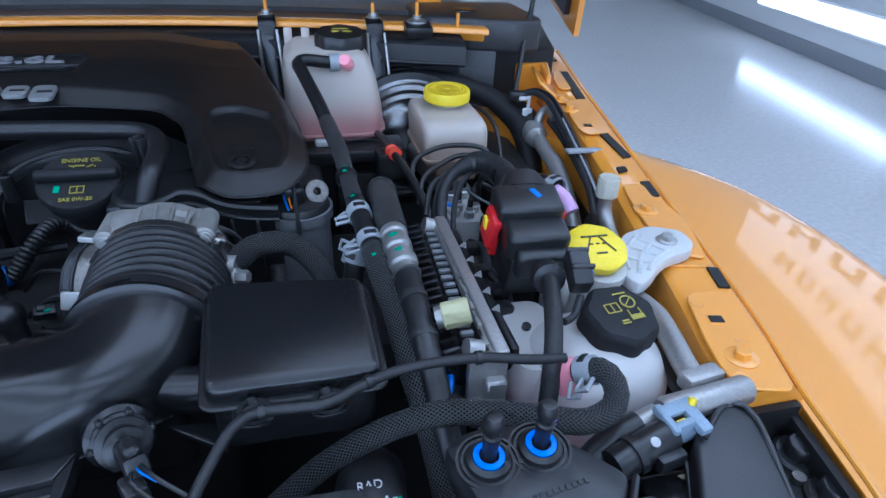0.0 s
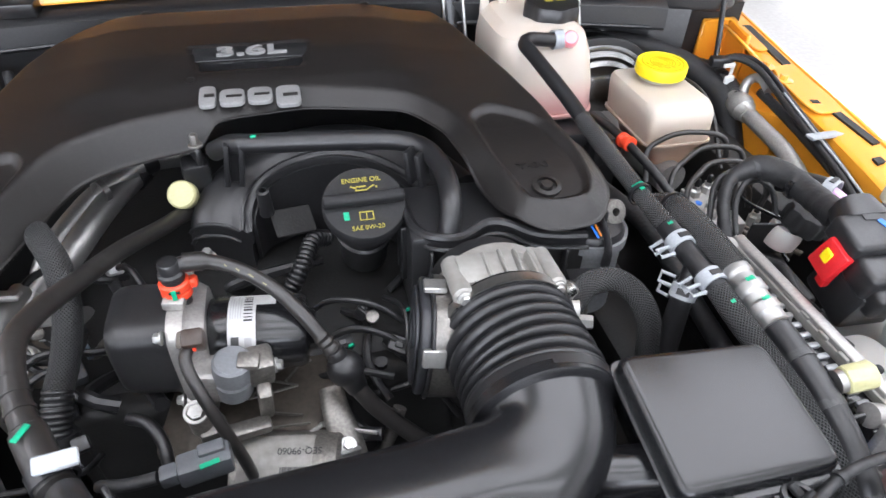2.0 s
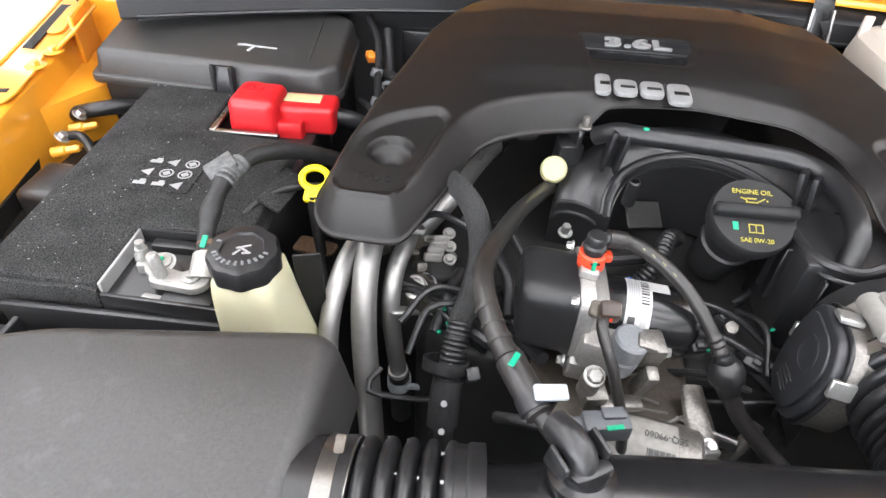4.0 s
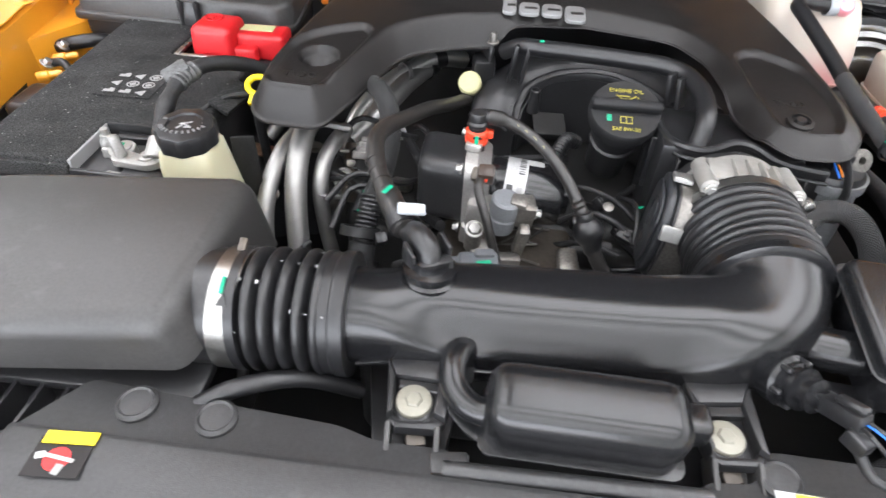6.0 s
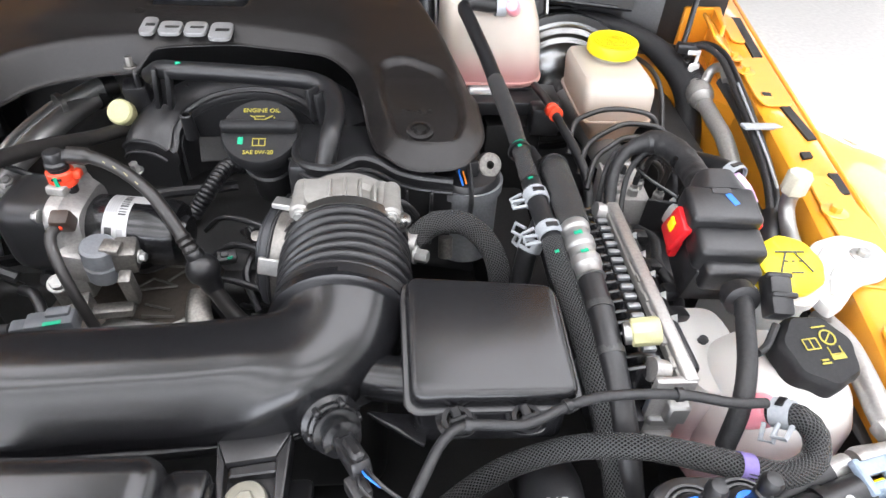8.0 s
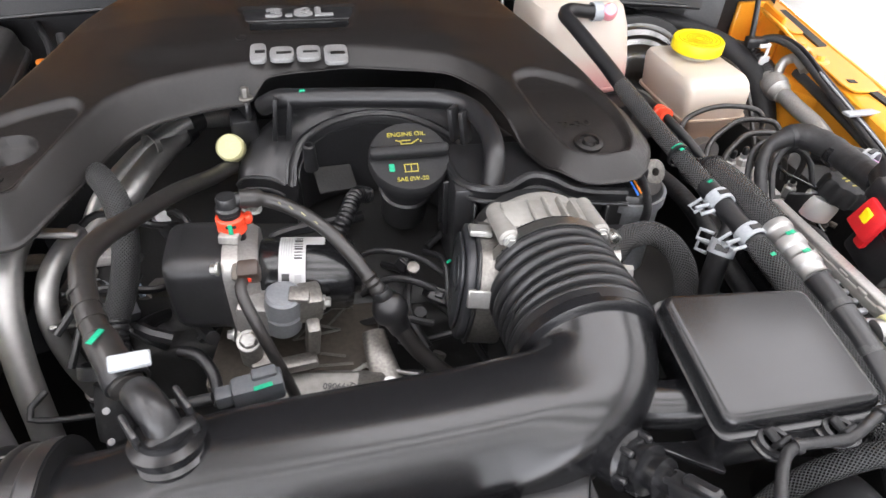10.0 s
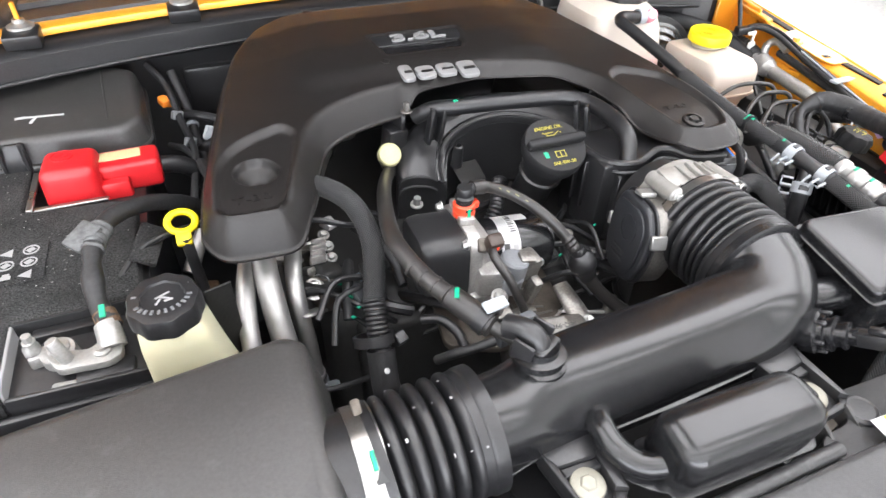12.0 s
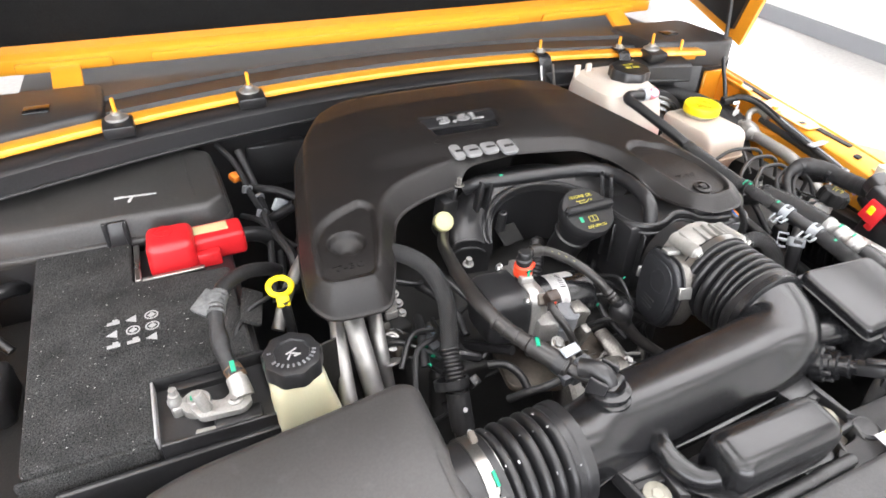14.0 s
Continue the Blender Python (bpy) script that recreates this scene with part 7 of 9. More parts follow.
for ax, ay, bx, by in ((0.102, 0.421, 0.135, 0.417), (0.097, 0.402, 0.122, 0.391), (0.097, 0.402, 0.080, 0.385), (0.080, 0.385, 0.122, 0.391), (0.099, 0.367, 0.124, 0.359), (0.092, 0.375, 0.092, 0.345), (0.100, 0.352, 0.130, 0.350), (0.128, 0.418, 0.112, 0.398)):
    part("rib", tube([(ax, ay - 0.004, 1.050), (bx, by - 0.004, 1.050)], 0.0013, 6, 0.01, straight=True), "alu_dull", br)
elc = part("plug", merge(box((0.061, 0.294, 1.098), (0.036, 0.018, 0.018), 0.003, 2, (0, 0, 10)), box((0.066, 0.299, 1.106), (0.018, 0.010, 0.008), 0.002, 2, (0, 0, 10)), box((0.038, 0.290, 1.098), (0.012, 0.012, 0.012), 0.002, 2, (0, 0, 10))), "lock_grey", vp, "slate grey plug")
part("mark", box((0.066, 0.2868, 1.1078), (0.013, 0.004, 0.0008), 0.0002, 1, (0, 0, 14)), "green", elc, "green paint mark")
part("plug_tail", tube([(0.030, 0.290, 1.098), (0.012, 0.290, 1.096), (-0.004, 0.297, 1.088), (-0.018, 0.31, 1.07)], 0.0045, 10), "tape", elc)
# vacuum hose with red clip elbow
vh = thing("vacuum_hose", (0.05, 0.41, 1.15), "black vacuum hose with red clip elbow", "hose")
part("fitting", lathe([(0.009, -0.006), (0.009, 0.018), (0.0075, 0.020)], (0.047, 0.406, 1.148), (0, 0, 1), 20), "black", vh)
RC = Vector((0.047, 0.406, 1.157))
rc = part("clip", lathe([(0.0098, 0), (0.0112, 0.001), (0.0112, 0.0060), (0.0100, 0.0065), (0.0100, 0.0080), (0.0112, 0.0085), (0.0112, 0.0135), (0.0095, 0.015)], RC, (0, 0, 1), 24), "red_clip", vh, "orange red lock ring")
for dx, dz, w in ((-0.002, 0.0035, 0.009), (0.001, 0.0110, 0.008)):
    part("slot", box(RC + Vector((dx, -0.0112, dz)), (w, 0.0016, 0.0022), 0.0004, 1), "glassy", rc)
part("mark", box(RC + Vector((0.0005, -0.0117, 0.0072)), (0.0035, 0.0012, 0.013), 0.0004, 1), "green", rc, "green paint mark")
part("tab", box(RC + Vector((0.0130, 0.002, 0.0095)), (0.006, 0.009, 0.008), 0.0015, 1), "red_clip", rc)
part("elbow", merge(lathe([(0.0085, 0), (0.0085, 0.010), (0.0096, 0.011), (0.0096, 0.014), (0.0080, 0.016), (0.0080, 0.0225), (0.0070, 0.0245), (0, 0.025)], RC + Vector((0, 0, 0.008)), (0, 0, 1), 22), tube([RC + Vector((0, 0, 0.026)), RC + Vector((0.008, 0.003, 0.0265)), RC + Vector((0.016, 0.005, 0.0260))], 0.0058, 14)), "case_black", vh)
VH = [(0.056, 0.410, 1.1835), (0.070, 0.412, 1.1810), (0.086, 0.411, 1.1750), (0.104, 0.405, 1.1660), (0.122, 0.394, 1.1545), (0.137, 0.380, 1.1410), (0.149, 0.368, 1.1260), (0.158, 0.360, 1.1120)]
part("hose", tube(VH, lambda s, t: 0.0058 + (0.0016 if s < 0.016 else 0.0) + (0.0013 if s > t - 0.020 and int(s * 320) % 2 else 0), 18, 0.0025), "hose_gloss", vh, "rubber hose with yellow print")
for k, c in enumerate(curve_points(VH[2:5], 0.0105)[:-1]):
    part("print", box((c.x - 0.001, c.y - 0.0040, c.z + 0.0042), (0.0045 - 0.001 * (k % 2), 0.0010, 0.0005), 0, 1, (35, 30, -35)), "print_faint", vh)
part("grommet", lathe([(0.0068, 0.020), (0.0082, 0.017), (0.0082, 0.013), (0.0105, 0.011), (0.0140, 0.006), (0.0150, 0.0), (0.0140, -0.006), (0.0105, -0.010), (0.0085, -0.022)], (0.164, 0.355, 1.100), (-0.35, 0.25, 0.9), 28), "rubber", vh, "stepped rubber bell")
part("tail", tube([(0.169, 0.350, 1.086), (0.184, 0.340, 1.064), (0.205, 0.328, 1.045), (0.225, 0.318, 1.03)], 0.0072, 14, step=0.003), "hose_gloss", vh)
# motor lead
ml = thing("pump_lead", (0.06, 0.36, 1.1), "thin black lead of the vacuum pump", "wire")
part("boot", box((0.060, 0.362, 1.150), (0.016, 0.014, 0.018), 0.003, 2, (25, 0, 0)), "boot_brown", ml, "dark brown boot")
part("pin", box((0.0605, 0.3545, 1.1485), (0.0025, 0.002, 0.004), 0.0005, 1), "red_clip", ml)
part("lead", tube([(0.056, 0.357, 1.147), (0.054, 0.350, 1.146), (0.056, 0.341, 1.141), (0.062, 0.330, 1.130), (0.069, 0.321, 1.112), (0.076, 0.314, 1.092), (0.082, 0.309, 1.070), (0.086, 0.305, 1.045)], 0.0046, 12), "hose_gloss", ml)
# alternator-like casting below
alt = thing("accessory_pulley", (0.15, 0.38, 0.95), "dull cast accessory housing in the dark", "engine part")
# cast case painted near black, for the shade it sits in
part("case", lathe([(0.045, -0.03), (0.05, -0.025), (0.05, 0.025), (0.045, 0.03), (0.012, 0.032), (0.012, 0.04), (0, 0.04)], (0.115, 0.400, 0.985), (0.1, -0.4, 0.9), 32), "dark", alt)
part("bracket", tube([(0.150, 0.368, 1.062), (0.152, 0.348, 1.056), (0.158, 0.325, 1.040), (0.160, 0.300, 1.02)], lambda s, t: 0.010 + 0.006 * s / t, 14, 0.006, 0.45, (0, 0, 1)), "alu_dull", alt, "dull cast bracket")
bolt(alt, (0.158, 0.318, 1.050), "zinc", (0.1, -0.4, 0.9), 0.0045, 0.006, 0.007)
drum = part("drum", lathe([(0.018, -0.045), (0.034, -0.043), (0.0355, -0.040), (0.0355, 0.038), (0.033, 0.041), (0.016, 0.042)], (0.112, 0.318, 1.022), (1, -0.20, 0.02), 40), "alu_dull", alt, "round cast housing")
dm = axis_pose(Vector((0.112, 0.318, 1.022)), Vector((1, -0.20, 0.02)).normalized())
up_ = dm.to_3x3().inverted() @ Vector((0, -0.25, 0.97))
DA0 = math.degrees(math.atan2(up_.y, up_.x))
strip = part("label", turned(wrap(0.0359, -0.037, 0.020, DA0 - 42, DA0 + 42, 18), dm @ vm.inverted()), "label_worn", drum, "worn off-white paper label")
for k in range(15):
    part("barcode", turned(wrap(0.0364, -0.004 + 0.0015 * k, -0.0032 + 0.0015 * k + (0.0003 if k % 3 else 0), DA0 + 6, DA0 + 26, 6), dm @ vm.inverted()), "print_dark", strip)
tm = dm @ Matrix.Rotation(radians(DA0), 4, "Z") @ Matrix.Translation((0.0365, 0, 0)) @ Matrix(((0, 0, 1, 0), (0, 1, 0, 0), (-1, 0, 0, 0), (0, 0, 0, 1)))
part("text", text_mesh("SEQ-99060", 0.0075, tm @ Matrix.Translation((-0.010, -0.0085, 0)), 0.0002), "print_dark", strip)
part("pipe", tube([(0.205, 0.345, 1.05), (0.195, 0.335, 1.03), (0.180, 0.33, 1.0)], 0.006, 12), "alu_dull", alt)
part("clip", box((0.158, 0.312, 1.045), (0.018, 0.004, 0.014), 0.001, 1, (0, 20, 20)), "zinc", alt)

# breather hose to the duct (translucent sheen), and corrugated loom
pcv = thing("crankcase_hose", (-0.02, 0.38, 1.12), "glossy black crankcase hose clipped to the inlet duct", "hose")
part("hose", tube([(0.042, 0.606, 1.096), (0.026, 0.582, 1.110), (0.010, 0.548, 1.120), (-0.010, 0.488, 1.144), (-0.026, 0.430, 1.163), (-0.038, 0.378, 1.180), (-0.040, 0.345, 1.184), (-0.030, 0.308, 1.178), (-0.012, 0.272, 1.173), (0.004, 0.246, 1.168), (0.016, 0.230, 1.165)], lambda s, t: 0.0080 + (0.0022 if s > t - 0.066 else 0) - (0.004 if s > t - 0.022 else 0), 18, 0.002), "hose_gloss", pcv)
for p in ((-0.036, 0.322, 1.180), (-0.031, 0.310, 1.178), (-0.0255, 0.298, 1.1765), (-0.020, 0.287, 1.175)):
    part("ridge", ring_clip(p, (0.42, -0.88, -0.15), 0.0080, 0.0008, 0.003), "hose_gloss", pcv)
part("clip", ring_clip((-0.001, 0.256, 1.170), (0.45, -0.80, -0.25), 0.0108, 0.002, 0.010), "black", pcv)
part("tag", box((0.006, 0.254, 1.185), (0.022, 0.010, 0.004), 0.001, 1, (20, 10, 15)), "grey", pcv, "pale tag")
part("mark", box((-0.0165, 0.276, 1.1855), (0.004, 0.012, 0.001), 0.0003, 1, (0, 0, -25)), "green", pcv, "green paint mark")
cl = thing("engine_loom", (-0.05, 0.42, 1.05), "woven sleeve engine wiring loom with clamp", "wiring loom")
part("sleeve", tube([(-0.088, 0.530, 1.150), (-0.066, 0.490, 1.160), (-0.050, 0.460, 1.155), (-0.043, 0.430, 1.135), (-0.048, 0.405, 1.108), (-0.056, 0.385, 1.09)], 0.0108, 16), "weave", cl, "woven sleeve")
part("conduit", tube([(-0.055, 0.388, 1.093), (-0.058, 0.368, 1.074), (-0.060, 0.352, 1.055)], rings_of(0.0115, 0.0022, 0.0045), 16, 0.0009), "black", cl, "corrugated conduit")
part("tape_wrap", tube([(-0.060, 0.353, 1.057), (-0.062, 0.338, 1.035), (-0.062, 0.33, 1.02)], 0.014, 16), "tape", cl)
part("lower", tube([(-0.062, 0.331, 1.022), (-0.062, 0.325, 1.0), (-0.062, 0.31, 0.95)], 0.0105, 14), "rubber", cl)
part("tag", box((-0.052, 0.318, 0.985), (0.034, 0.004, 0.03), 0.001, 1, (-20, 0, 0)), "paper", cl, "white paper tag")
cb_ = part("clamp", ring_clip((-0.064, 0.360, 1.066), (0.05, 0.6, 0.8), 0.0175, 0.003, 0.010), "black", cl, "black ratchet clamp")
part("lug", box((-0.040, 0.352, 1.066), (0.012, 0.012, 0.012), 0.002, 2, (30, 0, 20)), "black", cb_)
for p in ((-0.0590, 0.357, 1.073), (-0.0615, 0.335, 1.050), (-0.0615, 0.322, 1.028)):
    part("dot", lathe([(0.0028, 0), (0.0028, 0.0012), (0, 0.0015)], (p[0], p[1] - 0.006, p[2] + 0.002), (0, -0.75, 0.65), 12), "paper", cl, "white paint dot")
# bright pipe and fixings under the cover's lobe
hp = thing("heater_pipe", (-0.05, 0.64, 1.05), "bent aluminium heater pipe under the engine cover", "pipe")
part("pipe", tube([(-0.128, 0.540, 1.040), (-0.112, 0.586, 1.076), (-0.082, 0.634, 1.097), (-0.057, 0.653, 1.108), (-0.025, 0.684, 1.115), (0.010, 0.720, 1.100)], 0.0120, 20), "zinc", hp)
part("collar", tube([(-0.030, 0.679, 1.114), (-0.018, 0.691, 1.114)], 0.0140, 20), "rubber", hp, "black rubber collar")
part("bead", ring_clip((-0.060, 0.632, 1.116), (0.65, 0.74, 0), 0.0112, 0.0016, 0.006), "tube", hp)
fx = thing("injector_rail", (-0.095, 0.47, 1.03), "cast fuel rail end with bolts and clips in the dark", "engine part")
part("casting", box((-0.098, 0.485, 1.052), (0.030, 0.10, 0.026), 0.007, 3, (0, 15, 12)), "plate", fx)
part("bolt", lathe([(0.0105, 0), (0.0105, 0.004), (0.009, 0.006), (0.007, 0.006), (0.006, 0.004), (0, 0.004)], (-0.103, 0.453, 1.066), (-0.1, -0.5, 0.86), 24), "alu", fx, "bright flanged bolt")
for k in range(4):
    part("tooth", box((-0.090 + 0.002 * k, 0.486 + 0.006 * k, 1.076 + 0.003 * k), (0.020 - 0.002 * (k % 2), 0.0045, 0.010), 0.0015, 1, (-20, 10, 15)), "alu", fx, "bright clip tooth")
part("bracket", box((-0.112, 0.425, 1.058), (0.030, 0.020, 0.004), 0.0015, 1, (-25, 20, 30)), "alu", fx, "small steel bracket")
part("plug", box((-0.058, 0.578, 1.052), (0.016, 0.018, 0.014), 0.003, 2, (20, 10, 30)), "paper", fx, "white plug")
for p in ((-0.071, 0.418, 1.074), (-0.066, 0.408, 1.066), (-0.074, 0.400, 1.062)):
    part("mark", box(p, (0.004, 0.007, 0.003), 0.001, 1, (-30, 0, 10)), "green", fx, "green paint mark")
for p, q in (((-0.13, 0.44, 1.06), (-0.03, 0.40, 1.04)), ((-0.11, 0.40, 1.07), (-0.02, 0.47, 1.06)), ((-0.12, 0.50, 1.09), (-0.03, 0.53, 1.08)), ((-0.03, 0.52, 1.10), (0.02, 0.44, 1.05)), ((-0.10, 0.38, 1.05), (-0.05, 0.45, 1.085))):
    p, q = Vector(p), Vector(q)
    part("wire", tube([p, p.lerp(q, 0.3) + Vector((0, 0.01, 0.02)), p.lerp(q, 0.7) + Vector((0.01, -0.01, 0.012)), q], 0.0035, 8, 0.008), "rubber", fx, "thin black wire")
# wires and plugs between oil filler, pump and throttle
fw = thing("filler_wiring", (0.18, 0.45, 1.0), "thin wires and plugs below the oil filler", "wiring")
for k, pts in enumerate(([(0.135, 0.46, 1.06), (0.16, 0.45, 1.085), (0.20, 0.44, 1.08), (0.235, 0.42, 1.06)], [(0.145, 0.43, 1.05), (0.175, 0.425, 1.07), (0.21, 0.41, 1.065), (0.23, 0.39, 1.04)], [(0.17, 0.47, 1.05), (0.19, 0.44, 1.06), (0.185, 0.40, 1.05), (0.20, 0.37, 1.03)], [(0.21, 0.46, 1.07), (0.225, 0.43, 1.08), (0.222, 0.39, 1.06)], [(0.14, 0.40, 1.04), (0.17, 0.385, 1.06), (0.205, 0.375, 1.055)])):
    part("wire", tube(pts, 0.0028 + 0.0006 * (k % 3), 8, 0.008), ("rubber", "tape", "black")[k % 3], fw)
for x, y, z, a in ((0.165, 0.415, 1.062, 20), (0.215, 0.405, 1.058, -30), (0.19, 0.445, 1.072, 50)):
    pl = part("plug", box((x, y, z), (0.020, 0.013, 0.012), 0.003, 2, (25, 10, a)), "black", fw)
    part("latch", box((x, y - 0.004, z + 0.007), (0.008, 0.006, 0.003), 0.001, 1, (25, 10, a)), "matt", pl)
part("lug", lathe([(0.006, 0), (0.006, 0.004), (0.003, 0.005), (0, 0.005)], (0.195, 0.43, 1.075), (0, -0.4, 0.9), 14), "alu_dull", fw, "small metal lug")
for p in ((0.172, 0.405, 1.070), (0.228, 0.425, 1.084)):
    part("mark", box(p, (0.006, 0.003, 0.003), 0.001, 1, (20, 0, 30)), "green", fw, "green paint mark")
# dim pipes and wires behind
bg = thing("engine_wiring", (0.0, 0.45, 0.95), "tangle of dark wires and plugs deep in the engine bay", "wiring")
random.seed(5)
for k in range(26):
    x, y, z = random.uniform(-0.10, 0.24), random.uniform(0.36, 0.56), random.uniform(0.98, 1.06)
    q = [(x + random.uniform(-0.05, 0.05), y + random.uniform(-0.05, 0.05), z + random.uniform(-0.04, 0.03)) for _ in range(4)]
    part("wire", tube(q, random.choice((0.003, 0.004, 0.006)), 8, 0.01), random.choice(("rubber", "tape", "black")), bg)
for k in range(16):
    x, y, z = random.uniform(-0.10, 0.22), random.uniform(0.38, 0.55), random.uniform(0.99, 1.06)
    part("plug", box((x, y, z), (random.uniform(0.012, 0.03), 0.016, 0.014), 0.003, 2, tuple(random.uniform(-40, 40) for _ in range(3))), random.choice(("black", "black", "matt", "alu_dull")), bg)
cr = thing("corrugated_hose", (0.16, 0.55, 1.08), "corrugated black hose behind the oil filler", "hose")
part("hose", tube([(0.165, 0.545, 1.085), (0.150, 0.530, 1.095), (0.135, 0.50, 1.085), (0.115, 0.485, 1.06)], rings_of(0.009, 0.002, 0.005), 14, 0.001), "black", cr)
part("joint", box((0.100, 0.480, 1.062), (0.026, 0.018, 0.016), 0.003, 2, (0, 20, 20)), "black", cr, "black plug joint")
part("tape", ring_clip((0.112, 0.484, 1.064), (1, 0.3, 0.2), 0.0095, 0.001, 0.005), "wire_blue", cr, "blue tape ring")
part("bracket", box((0.132, 0.575, 1.090), (0.045, 0.003, 0.032), 0.002, 1, (-55, 10, 20)), "dark", cr, "thin dull bracket")
bolt(cr, (0.046, 0.540, 1.082), "zinc", (0, -0.2, 1), 0.005, 0.012, 0.008)

# ---------------------------------------------------------------- bottles and brake parts at the back
def clamp_on(parent, c, axis, r, tab=True, mat="grey"):
    b = part("hose_clip", ring_clip(c, axis, r, 0.0016, 0.0125), mat, parent, "pale sprung hose clip")
    if tab:
        a = Vector(axis).normalized()
        side = a.cross(Vector((0, 0, 1))).normalized()
        side = side if side.x > 0 else -side
        up = side.cross(a)
        up = up if up.z > 0 else -up
        p0 = Vector(c) - side * (r + 0.001)
        for d, out, rise in ((0.0050, 0.012, -0.002), (-0.0050, 0.010, -0.007)):
            o = p0 + a * d + up * rise * 0.4
            loop = [o - a * 0.0042, o - a * 0.0042 - side * out + up * rise, o + a * 0.0042 - side * out + up * rise, o + a * 0.0042]
            part("tab", tube(loop, 0.0017, 6, 0.004, straight=True), mat, b, "looped grip of the clip")
        part("slot", turned(box((0, 0, 0), (r * 1.1, 0.0055, 0.0012), 0.0004, 1), face_pose(Vector(c) + up * (r + 0.0012), up, a)), "rubber", b)
    return b


rb_ = thing("coolant_bottle", (0.468, 0.76, 1.0), "milky coolant bottle with black cap and pink fluid", "coolant bottle")
U, R_ = (0, 1, 0), (1, 0, 0)
part("tank", loft([((0.468, 0.782, 1.106), R_, U, 0.066, 0.072), ((0.468, 0.782, 1.118), R_, U, 0.070, 0.078), ((0.467, 0.782, 1.15), R_, U, 0.068, 0.077), ((0.464, 0.785, 1.19), R_, U, 0.064, 0.074), ((0.462, 0.787, 1.212), R_, U, 0.058, 0.068), ((0.462, 0.790, 1.222), R_, U, 0.046, 0.056)], 40, 4.6), "bottle_rear", rb_)
part("seam", loft([((0.468, 0.782, 1.1135), R_, U, 0.0725, 0.0805), ((0.468, 0.782, 1.1165), R_, U, 0.0725, 0.0805)], 40, 4.6), "bottle_rear", rb_)
part("neck", lathe([(0.026, 0), (0.026, 0.012)], (0.482, 0.778, 1.215), n=24), "bottle_rear", rb_)
rcap = part("cap", lathe([(0.033, 0), (0.0355, 0.002), (0.0355, 0.017), (0.033, 0.021), (0, 0.022)], (0.484, 0.778, 1.220), (0, -0.1, 1), 64, 8, 0.04), "black", rb_, "black scalloped cap with yellow print")
cm = face_pose((0.484, 0.776, 1.2425), (0, -0.1, 1))
part("print", merge(local_box(cm, (0.008, -0.005, 0.0004), (0.012, 0.006, 0.0006)), local_box(cm, (-0.008, -0.004, 0.0004), (0.010, 0.008, 0.0006)), local_box(cm, (0, 0.008, 0.0004), (0.022, 0.004, 0.0006))), "print_yellow", rcap, "yellow pictograms")
for x in (0.412, 0.437):
    part("lug", box((x, 0.835, 1.222), (0.012, 0.006, 0.028), 0.002, 2), "bottle_rear", rb_)
part("nipple", lathe([(0.0085, -0.006), (0.0092, 0), (0.0092, 0.010), (0.0070, 0.014), (0, 0.015)], (0.485, 0.710, 1.213), (-0.2, -0.5, 0.35), 22), "pink", rb_, "pink outlet stub")
part("foot", box((0.455, 0.705, 1.106), (0.04, 0.02, 0.010), 0.004, 2), "white", rb_)
bk = thing("bottle_bracket", (0.46, 0.74, 1.0), "black plastic bracket below the coolant bottle", "bracket")
part("shelf", box((0.49, 0.705, 1.092), (0.14, 0.06, 0.020), 0.004, 2), "black", bk)
part("tank_seat", box((0.468, 0.785, 1.097), (0.13, 0.14, 0.016), 0.004, 2), "black", bk)
part("block", box((0.535, 0.665, 1.085), (0.04, 0.03, 0.04), 0.005, 2), "black", bk)
part("post", box((0.50, 0.70, 1.0), (0.08, 0.04, 0.13), 0.006, 2), "dark", bk)
for x in (0.382, 0.545):
    mb = thing("cowl_bracket", (x, 0.885, 1.08), "dark glossy folded bracket with bright edges bolted to the cowl", "bracket", "cowl brackets")
    y = cowl_y(x)
    part("strip", tube([(x, y + 0.004, 1.238), (x, y - 0.020, 1.236), (x, y - 0.030, 1.222), (x + 0.002, y - 0.040, 1.180), (x + 0.006, y - 0.055, 1.125), (x + 0.012, y - 0.060, 1.09)], 0.0135, 12, 0.008, 0.14, (0, 1, 0)), "glassy", mb, "dark glossy web")
    for s in (-1, 1):
        part("edge", tube([(x + s * 0.0135, y - 0.033, 1.222), (x + 0.002 + s * 0.0145, y - 0.044, 1.180), (x + 0.006 + s * 0.0140, y - 0.059, 1.125)], 0.0028, 8), "steel", mb)
    part("nut", hex_bolt((x, y - 0.004, 1.240), (0, 0, 1), 0.007, 0.007, 0.011), "zinc", mb)
    part("stud", lathe([(0.003, 0), (0.003, 0.016), (0.002, 0.017)], (x, y - 0.004, 1.245), n=10), "orange", mb, "orange painted stud")
for x in (-0.362, -0.168, 0.612):
    y = cowl_y(x)
    cc = thing("cowl_clip", (x, y - 0.01, 1.21), "black clip with a zinc nut on the orange cowl flange", "clip", "cowl clips")
    part("body", box((x, y - 0.014, 1.226), (0.042, 0.036, 0.018), 0.003, 2, (8, 0, 0)), "black", cc)
    part("washer", lathe([(0.016, 0), (0.016, 0.003), (0.010, 0.006), (0.007, 0.007), (0.007, 0.011), (0, 0.011)], (x, y - 0.004, 1.235), n=24), "zinc", cc)
    part("stud", lathe([(0.003, 0), (0.003, 0.020), (0.002, 0.021)], (x, y - 0.004, 1.245), n=10), "orange", cc, "orange painted stud")
for x in (-0.195, 0.105, 0.405, -0.50):
    sc_ = solo("cowl_bolt", hex_bolt((x, cowl_y(x) + 0.030, 1.215), (0, 0, 1), 0.007, 0.010, 0.012), "zinc", "zinc bolt on the cowl panel", "bolt", "cowl bolts")
